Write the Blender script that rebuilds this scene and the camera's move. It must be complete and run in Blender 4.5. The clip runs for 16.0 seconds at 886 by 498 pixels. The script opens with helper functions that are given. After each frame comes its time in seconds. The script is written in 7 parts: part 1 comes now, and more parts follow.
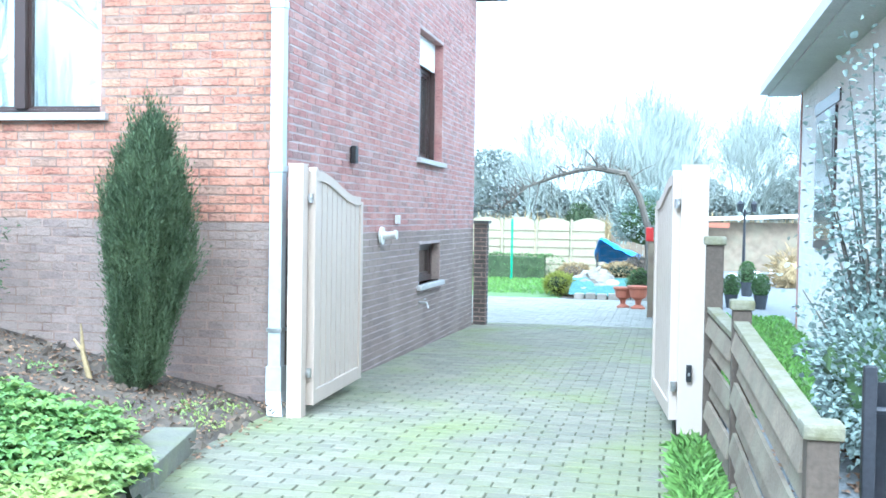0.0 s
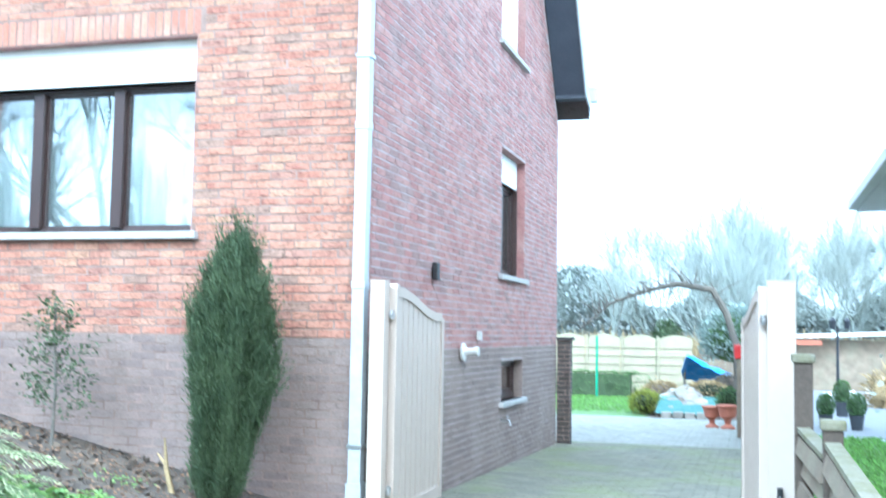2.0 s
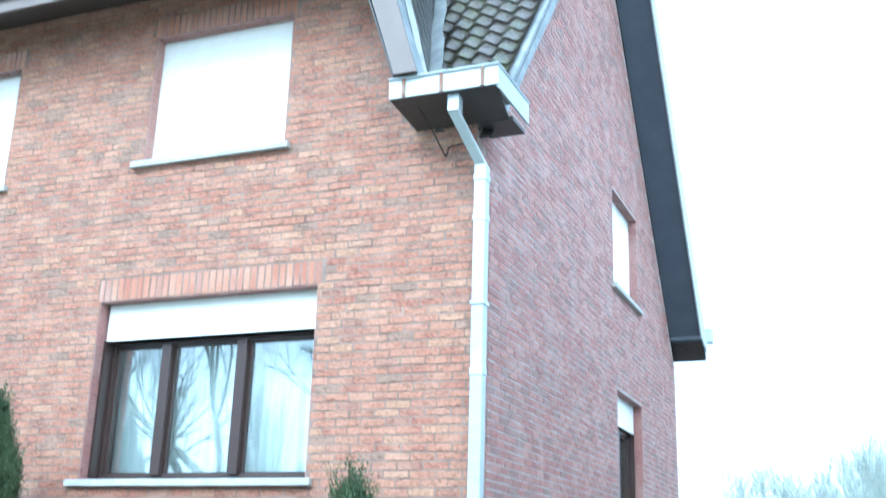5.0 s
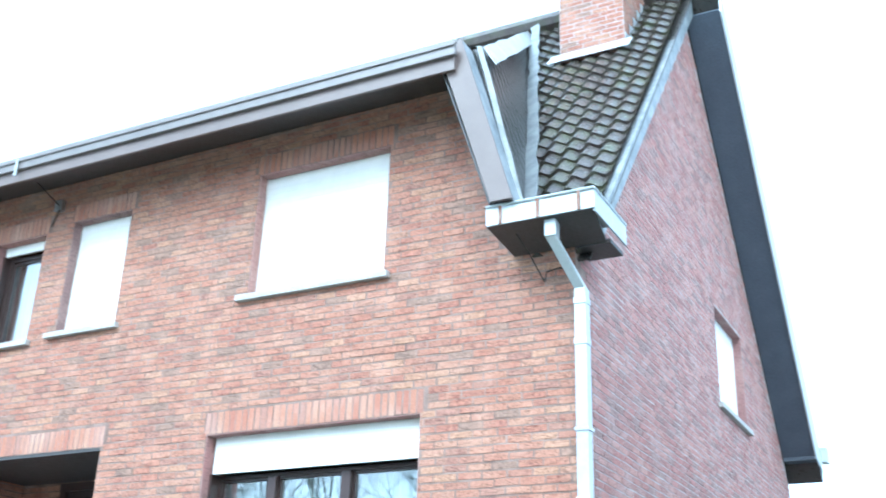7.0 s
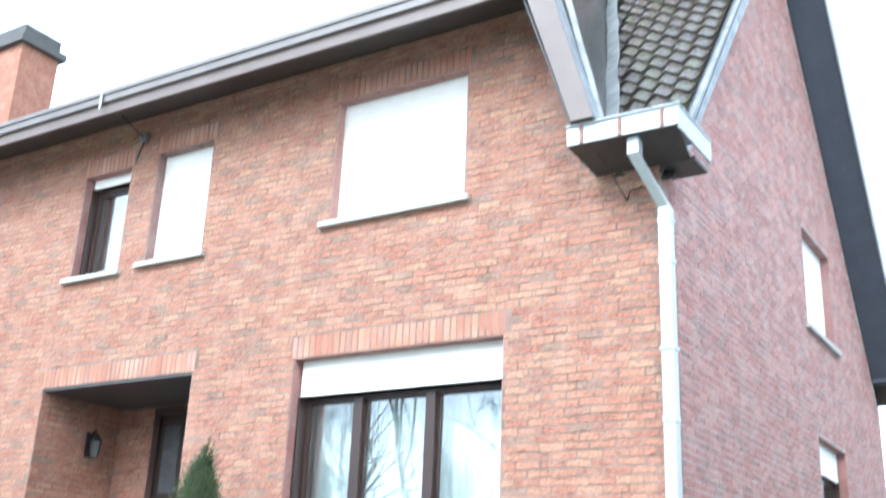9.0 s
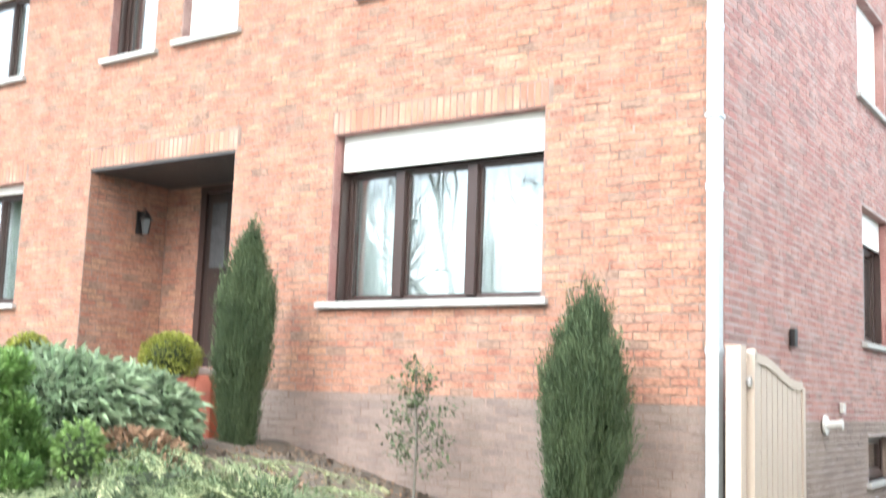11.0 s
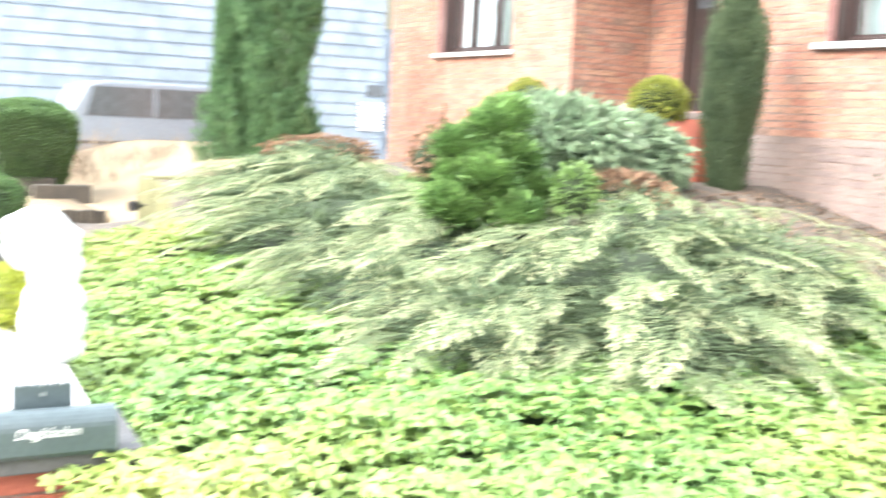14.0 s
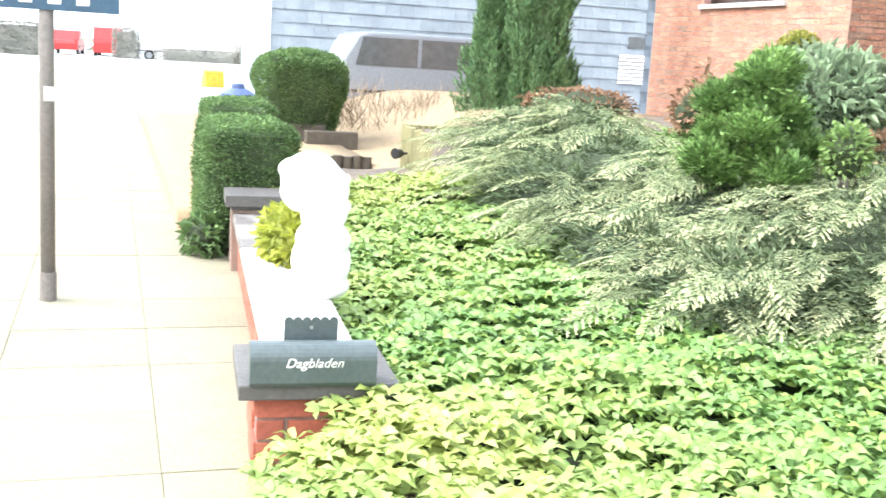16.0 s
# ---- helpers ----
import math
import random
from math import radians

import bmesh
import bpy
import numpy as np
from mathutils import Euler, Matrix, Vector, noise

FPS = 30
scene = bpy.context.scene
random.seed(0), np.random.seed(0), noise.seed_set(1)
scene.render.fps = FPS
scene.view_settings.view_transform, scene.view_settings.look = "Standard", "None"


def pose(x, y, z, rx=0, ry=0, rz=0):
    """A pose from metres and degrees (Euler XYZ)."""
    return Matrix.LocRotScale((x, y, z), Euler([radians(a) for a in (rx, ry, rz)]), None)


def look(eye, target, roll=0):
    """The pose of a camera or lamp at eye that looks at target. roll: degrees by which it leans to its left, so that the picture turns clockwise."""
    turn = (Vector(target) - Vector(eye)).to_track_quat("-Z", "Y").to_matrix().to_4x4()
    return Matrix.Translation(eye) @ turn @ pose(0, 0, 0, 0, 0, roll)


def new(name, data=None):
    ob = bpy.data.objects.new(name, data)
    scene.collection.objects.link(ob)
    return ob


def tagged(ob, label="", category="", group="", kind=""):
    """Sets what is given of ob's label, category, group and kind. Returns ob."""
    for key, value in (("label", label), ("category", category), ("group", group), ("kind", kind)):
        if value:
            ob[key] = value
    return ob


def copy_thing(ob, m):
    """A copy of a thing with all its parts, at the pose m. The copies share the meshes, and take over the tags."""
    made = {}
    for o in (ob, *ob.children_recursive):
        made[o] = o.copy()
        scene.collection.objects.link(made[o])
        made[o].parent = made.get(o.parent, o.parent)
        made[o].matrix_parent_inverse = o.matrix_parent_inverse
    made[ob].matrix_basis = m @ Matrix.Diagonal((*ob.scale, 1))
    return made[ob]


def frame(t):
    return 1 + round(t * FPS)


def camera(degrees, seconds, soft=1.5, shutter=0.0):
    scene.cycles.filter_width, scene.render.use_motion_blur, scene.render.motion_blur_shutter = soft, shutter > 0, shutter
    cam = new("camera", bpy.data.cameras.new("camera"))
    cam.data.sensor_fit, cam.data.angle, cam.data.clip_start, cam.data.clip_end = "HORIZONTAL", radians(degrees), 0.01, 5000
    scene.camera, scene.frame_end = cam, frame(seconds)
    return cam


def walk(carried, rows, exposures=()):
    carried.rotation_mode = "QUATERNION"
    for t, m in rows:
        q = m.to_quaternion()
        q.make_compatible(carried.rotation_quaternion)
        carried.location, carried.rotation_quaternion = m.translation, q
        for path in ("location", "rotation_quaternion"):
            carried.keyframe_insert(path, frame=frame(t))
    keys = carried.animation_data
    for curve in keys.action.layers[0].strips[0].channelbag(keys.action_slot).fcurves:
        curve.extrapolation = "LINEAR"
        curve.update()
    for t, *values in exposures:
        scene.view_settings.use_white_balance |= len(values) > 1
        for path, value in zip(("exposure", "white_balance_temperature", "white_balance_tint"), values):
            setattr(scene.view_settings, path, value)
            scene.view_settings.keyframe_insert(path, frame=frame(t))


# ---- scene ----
cam = camera(45.0, 16.0, shutter=0.9)
PATH = [
    (0.0, pose(2.632, -6.944, 1.394, 88.24, -0.92, 11.67)),
    (0.5, pose(2.636, -6.941, 1.396, 88.72, -0.87, 12.39)),
    (1.0, pose(2.641, -6.947, 1.393, 89.60, -0.84, 13.38)),
    (1.5, pose(2.648, -6.947, 1.390, 91.87, -0.95, 14.72)),
    (2.0, pose(2.662, -6.949, 1.392, 94.40, -1.04, 16.19)),
    (2.5, pose(2.673, -6.959, 1.396, 96.31, -1.15, 17.72)),
    (3.0, pose(2.677, -6.969, 1.400, 98.87, -1.25, 18.58)),
    (3.5, pose(2.674, -6.978, 1.401, 101.83, -1.19, 18.79)),
    (4.0, pose(2.671, -6.980, 1.407, 103.48, -1.29, 20.17)),
    (6.3, pose(2.657, -6.995, 1.454, 111.86, -1.75, 24.92)),
    (6.5, pose(2.653, -7.002, 1.460, 112.38, -1.69, 25.69)),
    (7.0, pose(2.643, -7.013, 1.465, 113.33, -1.85, 27.54)),
    (7.5, pose(2.622, -7.018, 1.465, 113.57, -2.08, 29.09)),
    (8.0, pose(2.613, -7.015, 1.457, 112.97, -1.97, 29.70)),
    (8.2, pose(2.609, -7.010, 1.448, 112.63, -2.04, 30.03)),
    (10.3, pose(2.578, -6.974, 1.362, 101.70, -2.23, 34.20)),
    (10.5, pose(2.572, -6.972, 1.355, 100.65, -2.15, 34.28)),
    (11.0, pose(2.571, -6.960, 1.342, 97.76, -2.09, 34.06)),
    (11.5, pose(2.573, -6.937, 1.343, 93.77, -1.99, 34.27)),
    (12.0, pose(2.577, -6.935, 1.347, 89.66, -2.01, 36.77)),
    (12.5, pose(2.583, -6.942, 1.350, 88.14, -2.14, 41.82)),
    (13.0, pose(2.561, -6.957, 1.351, 85.63, -2.28, 46.78)),
    (13.5, pose(2.531, -6.968, 1.351, 84.08, -2.52, 52.35)),
    (14.0, pose(2.537, -6.973, 1.353, 82.95, -2.81, 59.43)),
    (14.5, pose(2.547, -6.979, 1.351, 81.52, -3.08, 65.45)),
    (15.0, pose(2.553, -6.984, 1.351, 80.38, -3.25, 70.04)),
    (15.5, pose(2.556, -6.989, 1.357, 79.84, -3.40, 71.78)),
    (16.0, pose(2.560, -6.993, 1.357, 79.69, -3.37, 73.11)),
]
EXPOSURES = [(0.0, 2.45, 4700, -3), (2.0, 2.33, 4650, -4), (4.0, 2.0, 4600, -8), (6.5, 1.95, 4700, -6), (8.2, 2.0, 4950, -1), (10.3, 2.17, 5850, 5), (11.5, 2.45, 6000, 4), (12.5, 2.62, 6100, 4),
             (13.5, 2.9, 6050, 5), (14.5, 3.05, 6050, 8), (15.2, 2.85, 6050, 7), (16.0, 2.65, 6050, 7)]
walk(cam, PATH, EXPOSURES)

# ---- world and light: bright overcast winter day ----
world = bpy.data.worlds.new("overcast")
scene.world = world
world.use_nodes = True
wn = world.node_tree.nodes
sky = wn.new("ShaderNodeTexSky")
sky.sky_type, sky.sun_disc = "NISHITA", False
sky.sun_elevation, sky.sun_rotation = radians(38), radians(150)
sky.dust_density, sky.ozone_density, sky.air_density = 6.0, 1.0, 1.0
wn["Background"].inputs["Strength"].default_value = 0.15
clouds = wn.new("ShaderNodeMix")      # an even layer of bright cloud under the sky
clouds.data_type = "RGBA"
clouds.inputs[0].default_value = 0.7
clouds.inputs[7].default_value = (4.6, 4.75, 4.9, 1.0)
world.node_tree.links.new(sky.outputs[0], clouds.inputs[6])
world.node_tree.links.new(clouds.outputs[2], wn["Background"].inputs["Color"])
sun_data = bpy.data.lights.new("sun", "SUN")
sun_data.energy, sun_data.angle, sun_data.color = 1.3, radians(30), (1.0, 0.96, 0.9)
sun = new("sun", sun_data)
sun.matrix_world = look((-6, -14, 16), (0, 0, 0))

rng = np.random.RandomState(7)
R = random.Random(5)


# ---- materials ----
def mat(name, c1, c2=None, rough=0.7, metal=0.0, scale=8.0, fine=60.0, bump=0.15, stain=None, stain_amt=0.0,
        stain_scale=1.2, spread=0.0, palette=None, grain=0.28, stretch=(1, 1, 1), sss=0.0, crease=0.0):
    m = bpy.data.materials.new(name)
    m.use_nodes = True
    nt = m.node_tree
    N, L = nt.nodes, nt.links
    b = N["Principled BSDF"]
    geo = N.new("ShaderNodeNewGeometry")
    mp = N.new("ShaderNodeMapping")
    mp.inputs["Scale"].default_value = stretch
    L.new(geo.outputs["Position"], mp.inputs["Vector"])
    pos = mp.outputs[0]

    def noi(s, d=3.0):
        n = N.new("ShaderNodeTexNoise")
        n.inputs["Scale"].default_value, n.inputs["Detail"].default_value = s, d
        L.new(pos, n.inputs["Vector"])
        return n.outputs["Fac"]

    def ramp(fac, a, c):
        r = N.new("ShaderNodeMapRange")
        r.inputs[1].default_value, r.inputs[2].default_value = a, c
        L.new(fac, r.inputs[0])
        return r.outputs[0]

    def mix(fac, a, c, kind="MIX"):
        x = N.new("ShaderNodeMix")
        x.data_type, x.blend_type = "RGBA", kind
        for sock, v in ((x.inputs[0], fac), (x.inputs[6], a), (x.inputs[7], c)):
            if isinstance(v, (int, float)):
                sock.default_value = v
            elif isinstance(v, tuple):
                sock.default_value = (*v, 1.0)
            else:
                L.new(v, sock)
        return x.outputs[2]

    c2 = c2 or tuple(v * 0.75 for v in c1)
    col = mix(ramp(noi(scale), 0.3, 0.7), c1, c2)
    if palette or spread:
        oi = N.new("ShaderNodeObjectInfo")
        add = N.new("ShaderNodeMath")
        add.operation = "ADD"
        L.new(geo.outputs["Random Per Island"], add.inputs[0])
        L.new(oi.outputs["Random"], add.inputs[1])
        fr = N.new("ShaderNodeMath")
        fr.operation = "FRACT"
        L.new(add.outputs[0], fr.inputs[0])
        if palette:
            cr = N.new("ShaderNodeValToRGB")
            cr.color_ramp.interpolation = "CONSTANT"
            el = cr.color_ramp.elements
            for i, p in enumerate(palette):
                e = el[i] if i < 2 else el.new(i / len(palette))
                e.position, e.color = i / len(palette), (*p, 1)
            L.new(fr.outputs[0], cr.inputs[0])
            col = mix(0.85, col, cr.outputs[0])
        if spread:
            hs = N.new("ShaderNodeHueSaturation")
            L.new(col, hs.inputs["Color"])
            mr = N.new("ShaderNodeMapRange")
            mr.inputs[3].default_value, mr.inputs[4].default_value = 1 - spread, 1 + spread
            L.new(fr.outputs[0], mr.inputs[0])
            L.new(mr.outputs[0], hs.inputs["Value"])
            col = hs.outputs[0]
    col = mix(ramp(noi(fine, 2.0), 0.25, 0.75), col, mix(1.0, col, (1 - grain, 1 - grain, 1 - grain), "MULTIPLY"))
    if stain:
        f = N.new("ShaderNodeMath")
        f.operation = "MULTIPLY"
        f.inputs[1].default_value = stain_amt
        L.new(ramp(noi(stain_scale, 5.0), 0.45, 0.7), f.inputs[0])
        col = mix(f.outputs[0], col, stain)
    ridge = None
    if crease:                          # folds in the clay face of hand-moulded brick
        cm = N.new("ShaderNodeMapping")
        cm.inputs["Scale"].default_value = (7.0, 7.0, 22.0)
        L.new(geo.outputs["Position"], cm.inputs["Vector"])
        cn = N.new("ShaderNodeTexNoise")
        cn.inputs["Scale"].default_value, cn.inputs["Detail"].default_value, cn.inputs["Distortion"].default_value = 1.0, 2.0, 1.2
        L.new(cm.outputs[0], cn.inputs["Vector"])
        sb = N.new("ShaderNodeMath")
        sb.operation = "SUBTRACT"
        sb.inputs[1].default_value = 0.5
        L.new(cn.outputs["Fac"], sb.inputs[0])
        ab = N.new("ShaderNodeMath")
        ab.operation = "ABSOLUTE"
        L.new(sb.outputs[0], ab.inputs[0])
        ridge = ramp(ab.outputs[0], 0.0, 0.035)
        col = mix(ridge, mix(1.0, col, (1 - crease,) * 3, "MULTIPLY"), col)
    L.new(col, b.inputs["Base Color"])
    b.inputs["Metallic"].default_value = metal
    rr = N.new("ShaderNodeMapRange")
    rr.inputs[3].default_value, rr.inputs[4].default_value = max(0.02, rough - 0.1), min(1, rough + 0.1)
    L.new(noi(fine * 0.5), rr.inputs[0])
    L.new(rr.outputs[0], b.inputs["Roughness"])
    if bump:
        bp = N.new("ShaderNodeBump")
        bp.inputs["Strength"].default_value, bp.inputs["Distance"].default_value = bump, 0.01
        L.new(noi(fine, 4.0), bp.inputs["Height"])
        last = bp
        if ridge:
            bp2 = N.new("ShaderNodeBump")
            bp2.inputs["Strength"].default_value, bp2.inputs["Distance"].default_value = 0.6, 0.004
            L.new(ridge, bp2.inputs["Height"])
            L.new(bp.outputs[0], bp2.inputs["Normal"])
            last = bp2
        L.new(last.outputs[0], b.inputs["Normal"])
    if sss:
        tr = N.new("ShaderNodeBsdfTranslucent")
        L.new(col, tr.inputs["Color"])
        ms = N.new("ShaderNodeMixShader")
        ms.inputs[0].default_value = sss
        L.new(b.outputs[0], ms.inputs[1])
        L.new(tr.outputs[0], ms.inputs[2])
        L.new(ms.outputs[0], N["Material Output"].inputs["Surface"])
    return m


def glass_mat(name, tint=(0.9, 0.95, 0.95), base=0.0):
    m = bpy.data.materials.new(name)
    m.use_nodes = True
    N, L = m.node_tree.nodes, m.node_tree.links
    N.remove(N["Principled BSDF"])
    t, g, f, x = N.new("ShaderNodeBsdfTransparent"), N.new("ShaderNodeBsdfGlossy"), N.new("ShaderNodeMapRange"), N.new("ShaderNodeMixShader")
    lw = N.new("ShaderNodeLayerWeight")
    lw.inputs[0].default_value = 0.5
    L.new(lw.outputs["Facing"], f.inputs[0])
    f.inputs[3].default_value, f.inputs[4].default_value = 0.18, 0.7
    t.inputs[0].default_value = (*tint, 1)
    g.inputs["Roughness"].default_value = 0.01
    L.new(f.outputs[0], x.inputs[0])
    L.new(t.outputs[0], x.inputs[1])
    L.new(g.outputs[0], x.inputs[2])
    L.new(x.outputs[0], N["Material Output"].inputs["Surface"])
    return m


M_MORTAR = mat("mortar", (0.34, 0.25, 0.21), (0.17, 0.115, 0.095), 0.95, scale=5, bump=0.4, fine=120)
M_MORTAR_PALE = mat("pale_mortar", (0.52, 0.45, 0.43), (0.36, 0.29, 0.28), 0.95, scale=4, bump=0.4, fine=120)
BRICKS = [(0.433, 0.209, 0.140), (0.391, 0.181, 0.124), (0.443, 0.226, 0.151), (0.371, 0.169, 0.119), (0.422, 0.209, 0.140), (0.453, 0.254, 0.173), (0.350, 0.186, 0.140),
          (0.412, 0.192, 0.130), (0.288, 0.198, 0.151), (0.474, 0.277, 0.178), (0.391, 0.198, 0.140), (0.402, 0.181, 0.124), (0.443, 0.237, 0.162)]
M_BRICK = mat("red_brick", (0.44, 0.21, 0.15), (0.36, 0.17, 0.125), 0.9, scale=14, fine=34, bump=0.6, palette=BRICKS, grain=0.42,
              stain=(0.47, 0.29, 0.21), stain_amt=0.5, stain_scale=4.5, crease=0.38)
SIDE = [(0.37, 0.18, 0.165), (0.33, 0.168, 0.155), (0.40, 0.215, 0.19), (0.29, 0.16, 0.15), (0.36, 0.21, 0.195), (0.42, 0.24, 0.21),
        (0.26, 0.175, 0.165), (0.34, 0.175, 0.16)]
M_BRICK_SIDE = mat("dark_red_brick", (0.33, 0.15, 0.13), (0.27, 0.13, 0.115), 0.9, scale=14, fine=90, bump=0.5, palette=[tuple(v * 1.24 for v in q) for q in SIDE], grain=0.35,
                   stain=(0.44, 0.32, 0.29), stain_amt=0.5, stain_scale=3.5, crease=0.35)
PL = [(0.25, 0.195, 0.17), (0.235, 0.18, 0.16), (0.27, 0.21, 0.185), (0.22, 0.17, 0.155), (0.26, 0.2, 0.175)]
M_PLINTH = mat("grey_brown_brick", (0.25, 0.195, 0.17), (0.21, 0.165, 0.145), 0.92, scale=9, fine=80, bump=0.5, palette=PL,
               stain=(0.36, 0.3, 0.26), stain_amt=0.4, stain_scale=1.4, crease=0.2)
M_SOLDIER = mat("soldier_brick", (0.44, 0.16, 0.10), (0.36, 0.13, 0.09), 0.9, scale=14, fine=90, bump=0.5, palette=BRICKS[:8],
                stain=(0.6, 0.55, 0.48), stain_amt=0.3, stain_scale=2.5)
M_STONE = mat("bluestone", (0.50, 0.495, 0.485), (0.41, 0.405, 0.40), 0.7, scale=5, bump=0.1)
M_SHUTTER = mat("white_shutter", (0.84, 0.84, 0.82), (0.8, 0.8, 0.79), 0.45, bump=0.0, fine=20, grain=0.03)
M_FRAME = mat("brown_frame", (0.05, 0.03, 0.027), (0.042, 0.027, 0.024), 0.35, bump=0.03, scale=4, grain=0.05)
M_FASCIA = mat("brown_fascia", (0.165, 0.13, 0.12), (0.14, 0.11, 0.102), 0.5, bump=0.04, scale=3, grain=0.05)
M_SOFFIT = mat("dark_soffit", (0.068, 0.062, 0.062), (0.054, 0.05, 0.051), 0.55, bump=0.05, scale=4)
M_VERGE = mat("blue_black_soffit", (0.08, 0.098, 0.13), (0.065, 0.08, 0.108), 0.5, bump=0.04, scale=4)
M_LEAD = mat("weathered_lead", (0.27, 0.295, 0.31), (0.19, 0.21, 0.22), 0.5, metal=0.2, scale=6, bump=0.15, fine=25, stain=(0.42, 0.43, 0.44), stain_amt=0.5, stain_scale=5)
M_GUTTER = mat("grey_brown_gutter", (0.20, 0.18, 0.175), (0.165, 0.148, 0.145), 0.45, bump=0.03, scale=3, grain=0.06)
M_ZINC = mat("zinc", (0.47, 0.505, 0.53), (0.39, 0.425, 0.45), 0.42, metal=0.25, scale=3, bump=0.06, fine=25, grain=0.12,
             stain=(0.62, 0.64, 0.65), stain_amt=0.5, stain_scale=3)
M_RUST = mat("rusty_bracket", (0.22, 0.09, 0.05), (0.3, 0.22, 0.18), 0.8)
M_TILE = mat("mossy_roof_tile", (0.10, 0.085, 0.075), (0.07, 0.06, 0.055), 0.24, scale=12, fine=70, bump=0.35, spread=0.14,
             stain=(0.09, 0.105, 0.05), stain_amt=0.55, stain_scale=5)
M_SLATE = mat("wet_slate", (0.06, 0.055, 0.05), (0.04, 0.04, 0.038), 0.3, scale=10, bump=0.2, spread=0.3)
M_CREAM = mat("cream_paint", (0.47, 0.395, 0.335), (0.445, 0.375, 0.32), 0.42, bump=0.02, fine=25, scale=2, grain=0.03)
M_DOOR = mat("dark_door", (0.035, 0.02, 0.016), (0.025, 0.016, 0.014), 0.4, scale=6)
M_STEP = mat("red_step_tile", (0.42, 0.11, 0.06), (0.36, 0.1, 0.06), 0.6, scale=6, bump=0.1, spread=0.1)
M_GLASS = glass_mat("window_glass")
M_CURTAIN = mat("net_curtain", (0.8, 0.82, 0.82), (0.72, 0.75, 0.76), 0.9, bump=0.0, scale=3, grain=0.08, stretch=(18, 18, 0.4))
M_ROOM = mat("room_wall", (0.5, 0.48, 0.45), rough=0.9)
PAVE = [(0.205, 0.195, 0.145), (0.18, 0.175, 0.13), (0.225, 0.215, 0.16), (0.19, 0.185, 0.135), (0.165, 0.16, 0.12)]
M_DARKBRICK = mat("dark_pier_brick", (0.10, 0.085, 0.075), (0.07, 0.06, 0.055), 0.9, scale=9, bump=0.4, spread=0.2)
M_YARDPAVER = mat("pale_paver", (0.33, 0.325, 0.29), (0.28, 0.275, 0.24), 0.85, scale=9, fine=80, bump=0.3, spread=0.12)
M_PAVER = mat("mossy_paver", (0.24, 0.235, 0.19), (0.2, 0.195, 0.16), 0.85, scale=9, fine=80, bump=0.35, palette=PAVE,
              stain=(0.17, 0.20, 0.07), stain_amt=0.65, stain_scale=1.1)
M_JOINT = mat("mossy_joint", (0.105, 0.105, 0.062), (0.075, 0.085, 0.04), 0.95, bump=0.4)
M_SLAB = mat("pavement_slab", (0.25, 0.232, 0.165), (0.21, 0.196, 0.14), 0.85, scale=3, bump=0.25, spread=0.06,
             stain=(0.22, 0.205, 0.14), stain_amt=0.6, stain_scale=1.2)
M_ASPHALT = mat("pale_worn_concrete", (0.45, 0.45, 0.43), (0.4, 0.4, 0.385), 0.85, scale=2, fine=150, bump=0.3)
M_SOIL = mat("garden_soil", (0.135, 0.11, 0.09), (0.085, 0.07, 0.058), 0.95, scale=7, fine=45, bump=0.9,
             stain=(0.2, 0.15, 0.1), stain_amt=0.5, stain_scale=6)
M_LAWN = mat("lawn", (0.17, 0.27, 0.09), (0.12, 0.2, 0.07), 0.9, scale=5, fine=120, bump=0.8)
M_FIELD = mat("rough_ground", (0.16, 0.17, 0.09), (0.12, 0.11, 0.07), 0.95, scale=0.6, fine=30, bump=0.6)
M_GRAVEL = mat("grey_gravel", (0.27, 0.275, 0.28), (0.17, 0.175, 0.18), 0.9, scale=40, fine=90, bump=0.8)
M_BARKCHIP = mat("straw_mulch", (0.31, 0.235, 0.14), (0.23, 0.17, 0.105), 0.95, scale=20, fine=70, bump=0.8)
M_OLDWOOD = mat("weathered_wood", (0.25, 0.20, 0.145), (0.17, 0.135, 0.10), 0.85, scale=5, fine=70, bump=0.4, spread=0.2,
                stain=(0.25, 0.24, 0.17), stain_amt=0.5, stain_scale=3)
M_POSTWOOD = mat("brown_post_wood", (0.10, 0.075, 0.055), (0.08, 0.06, 0.045), 0.8, scale=6, fine=60, bump=0.3)
M_MOSSWOOD = mat("mossy_wood", (0.17, 0.16, 0.085), (0.25, 0.235, 0.185), 0.9, scale=9, fine=60, bump=0.5)
M_PALIS = mat("green_stained_log", (0.27, 0.25, 0.13), (0.21, 0.2, 0.1), 0.8, scale=6, fine=50, bump=0.3, spread=0.15, stretch=(1, 1, 0.2))
M_LOGDARK = mat("dark_log", (0.10, 0.085, 0.065), (0.07, 0.06, 0.05), 0.9, scale=12, bump=0.4, spread=0.2)
M_WHITE = mat("white_plaster", (0.84, 0.84, 0.83), (0.8, 0.8, 0.79), 0.6, bump=0.03, grain=0.03)
M_BOXGREY = mat("grey_enamel", (0.075, 0.095, 0.10), (0.06, 0.08, 0.085), 0.35, bump=0.03, scale=4)
M_LETTER = mat("white_lettering", (0.8, 0.8, 0.78), rough=0.5, bump=0.0)
# stained stone; its pale base has the glare of the sky painted in
M_COPING = mat("coping_stone", (0.62, 0.61, 0.60), (0.5, 0.49, 0.49), 0.6, scale=6, bump=0.2, stain=(0.16, 0.15, 0.15), stain_amt=0.35, stain_scale=2)
M_DIRTYCOPE = mat("blackened_coping", (0.15, 0.13, 0.12), (0.10, 0.09, 0.085), 0.45, scale=5, bump=0.2, stain=(0.4, 0.39, 0.38), stain_amt=0.7, stain_scale=4)
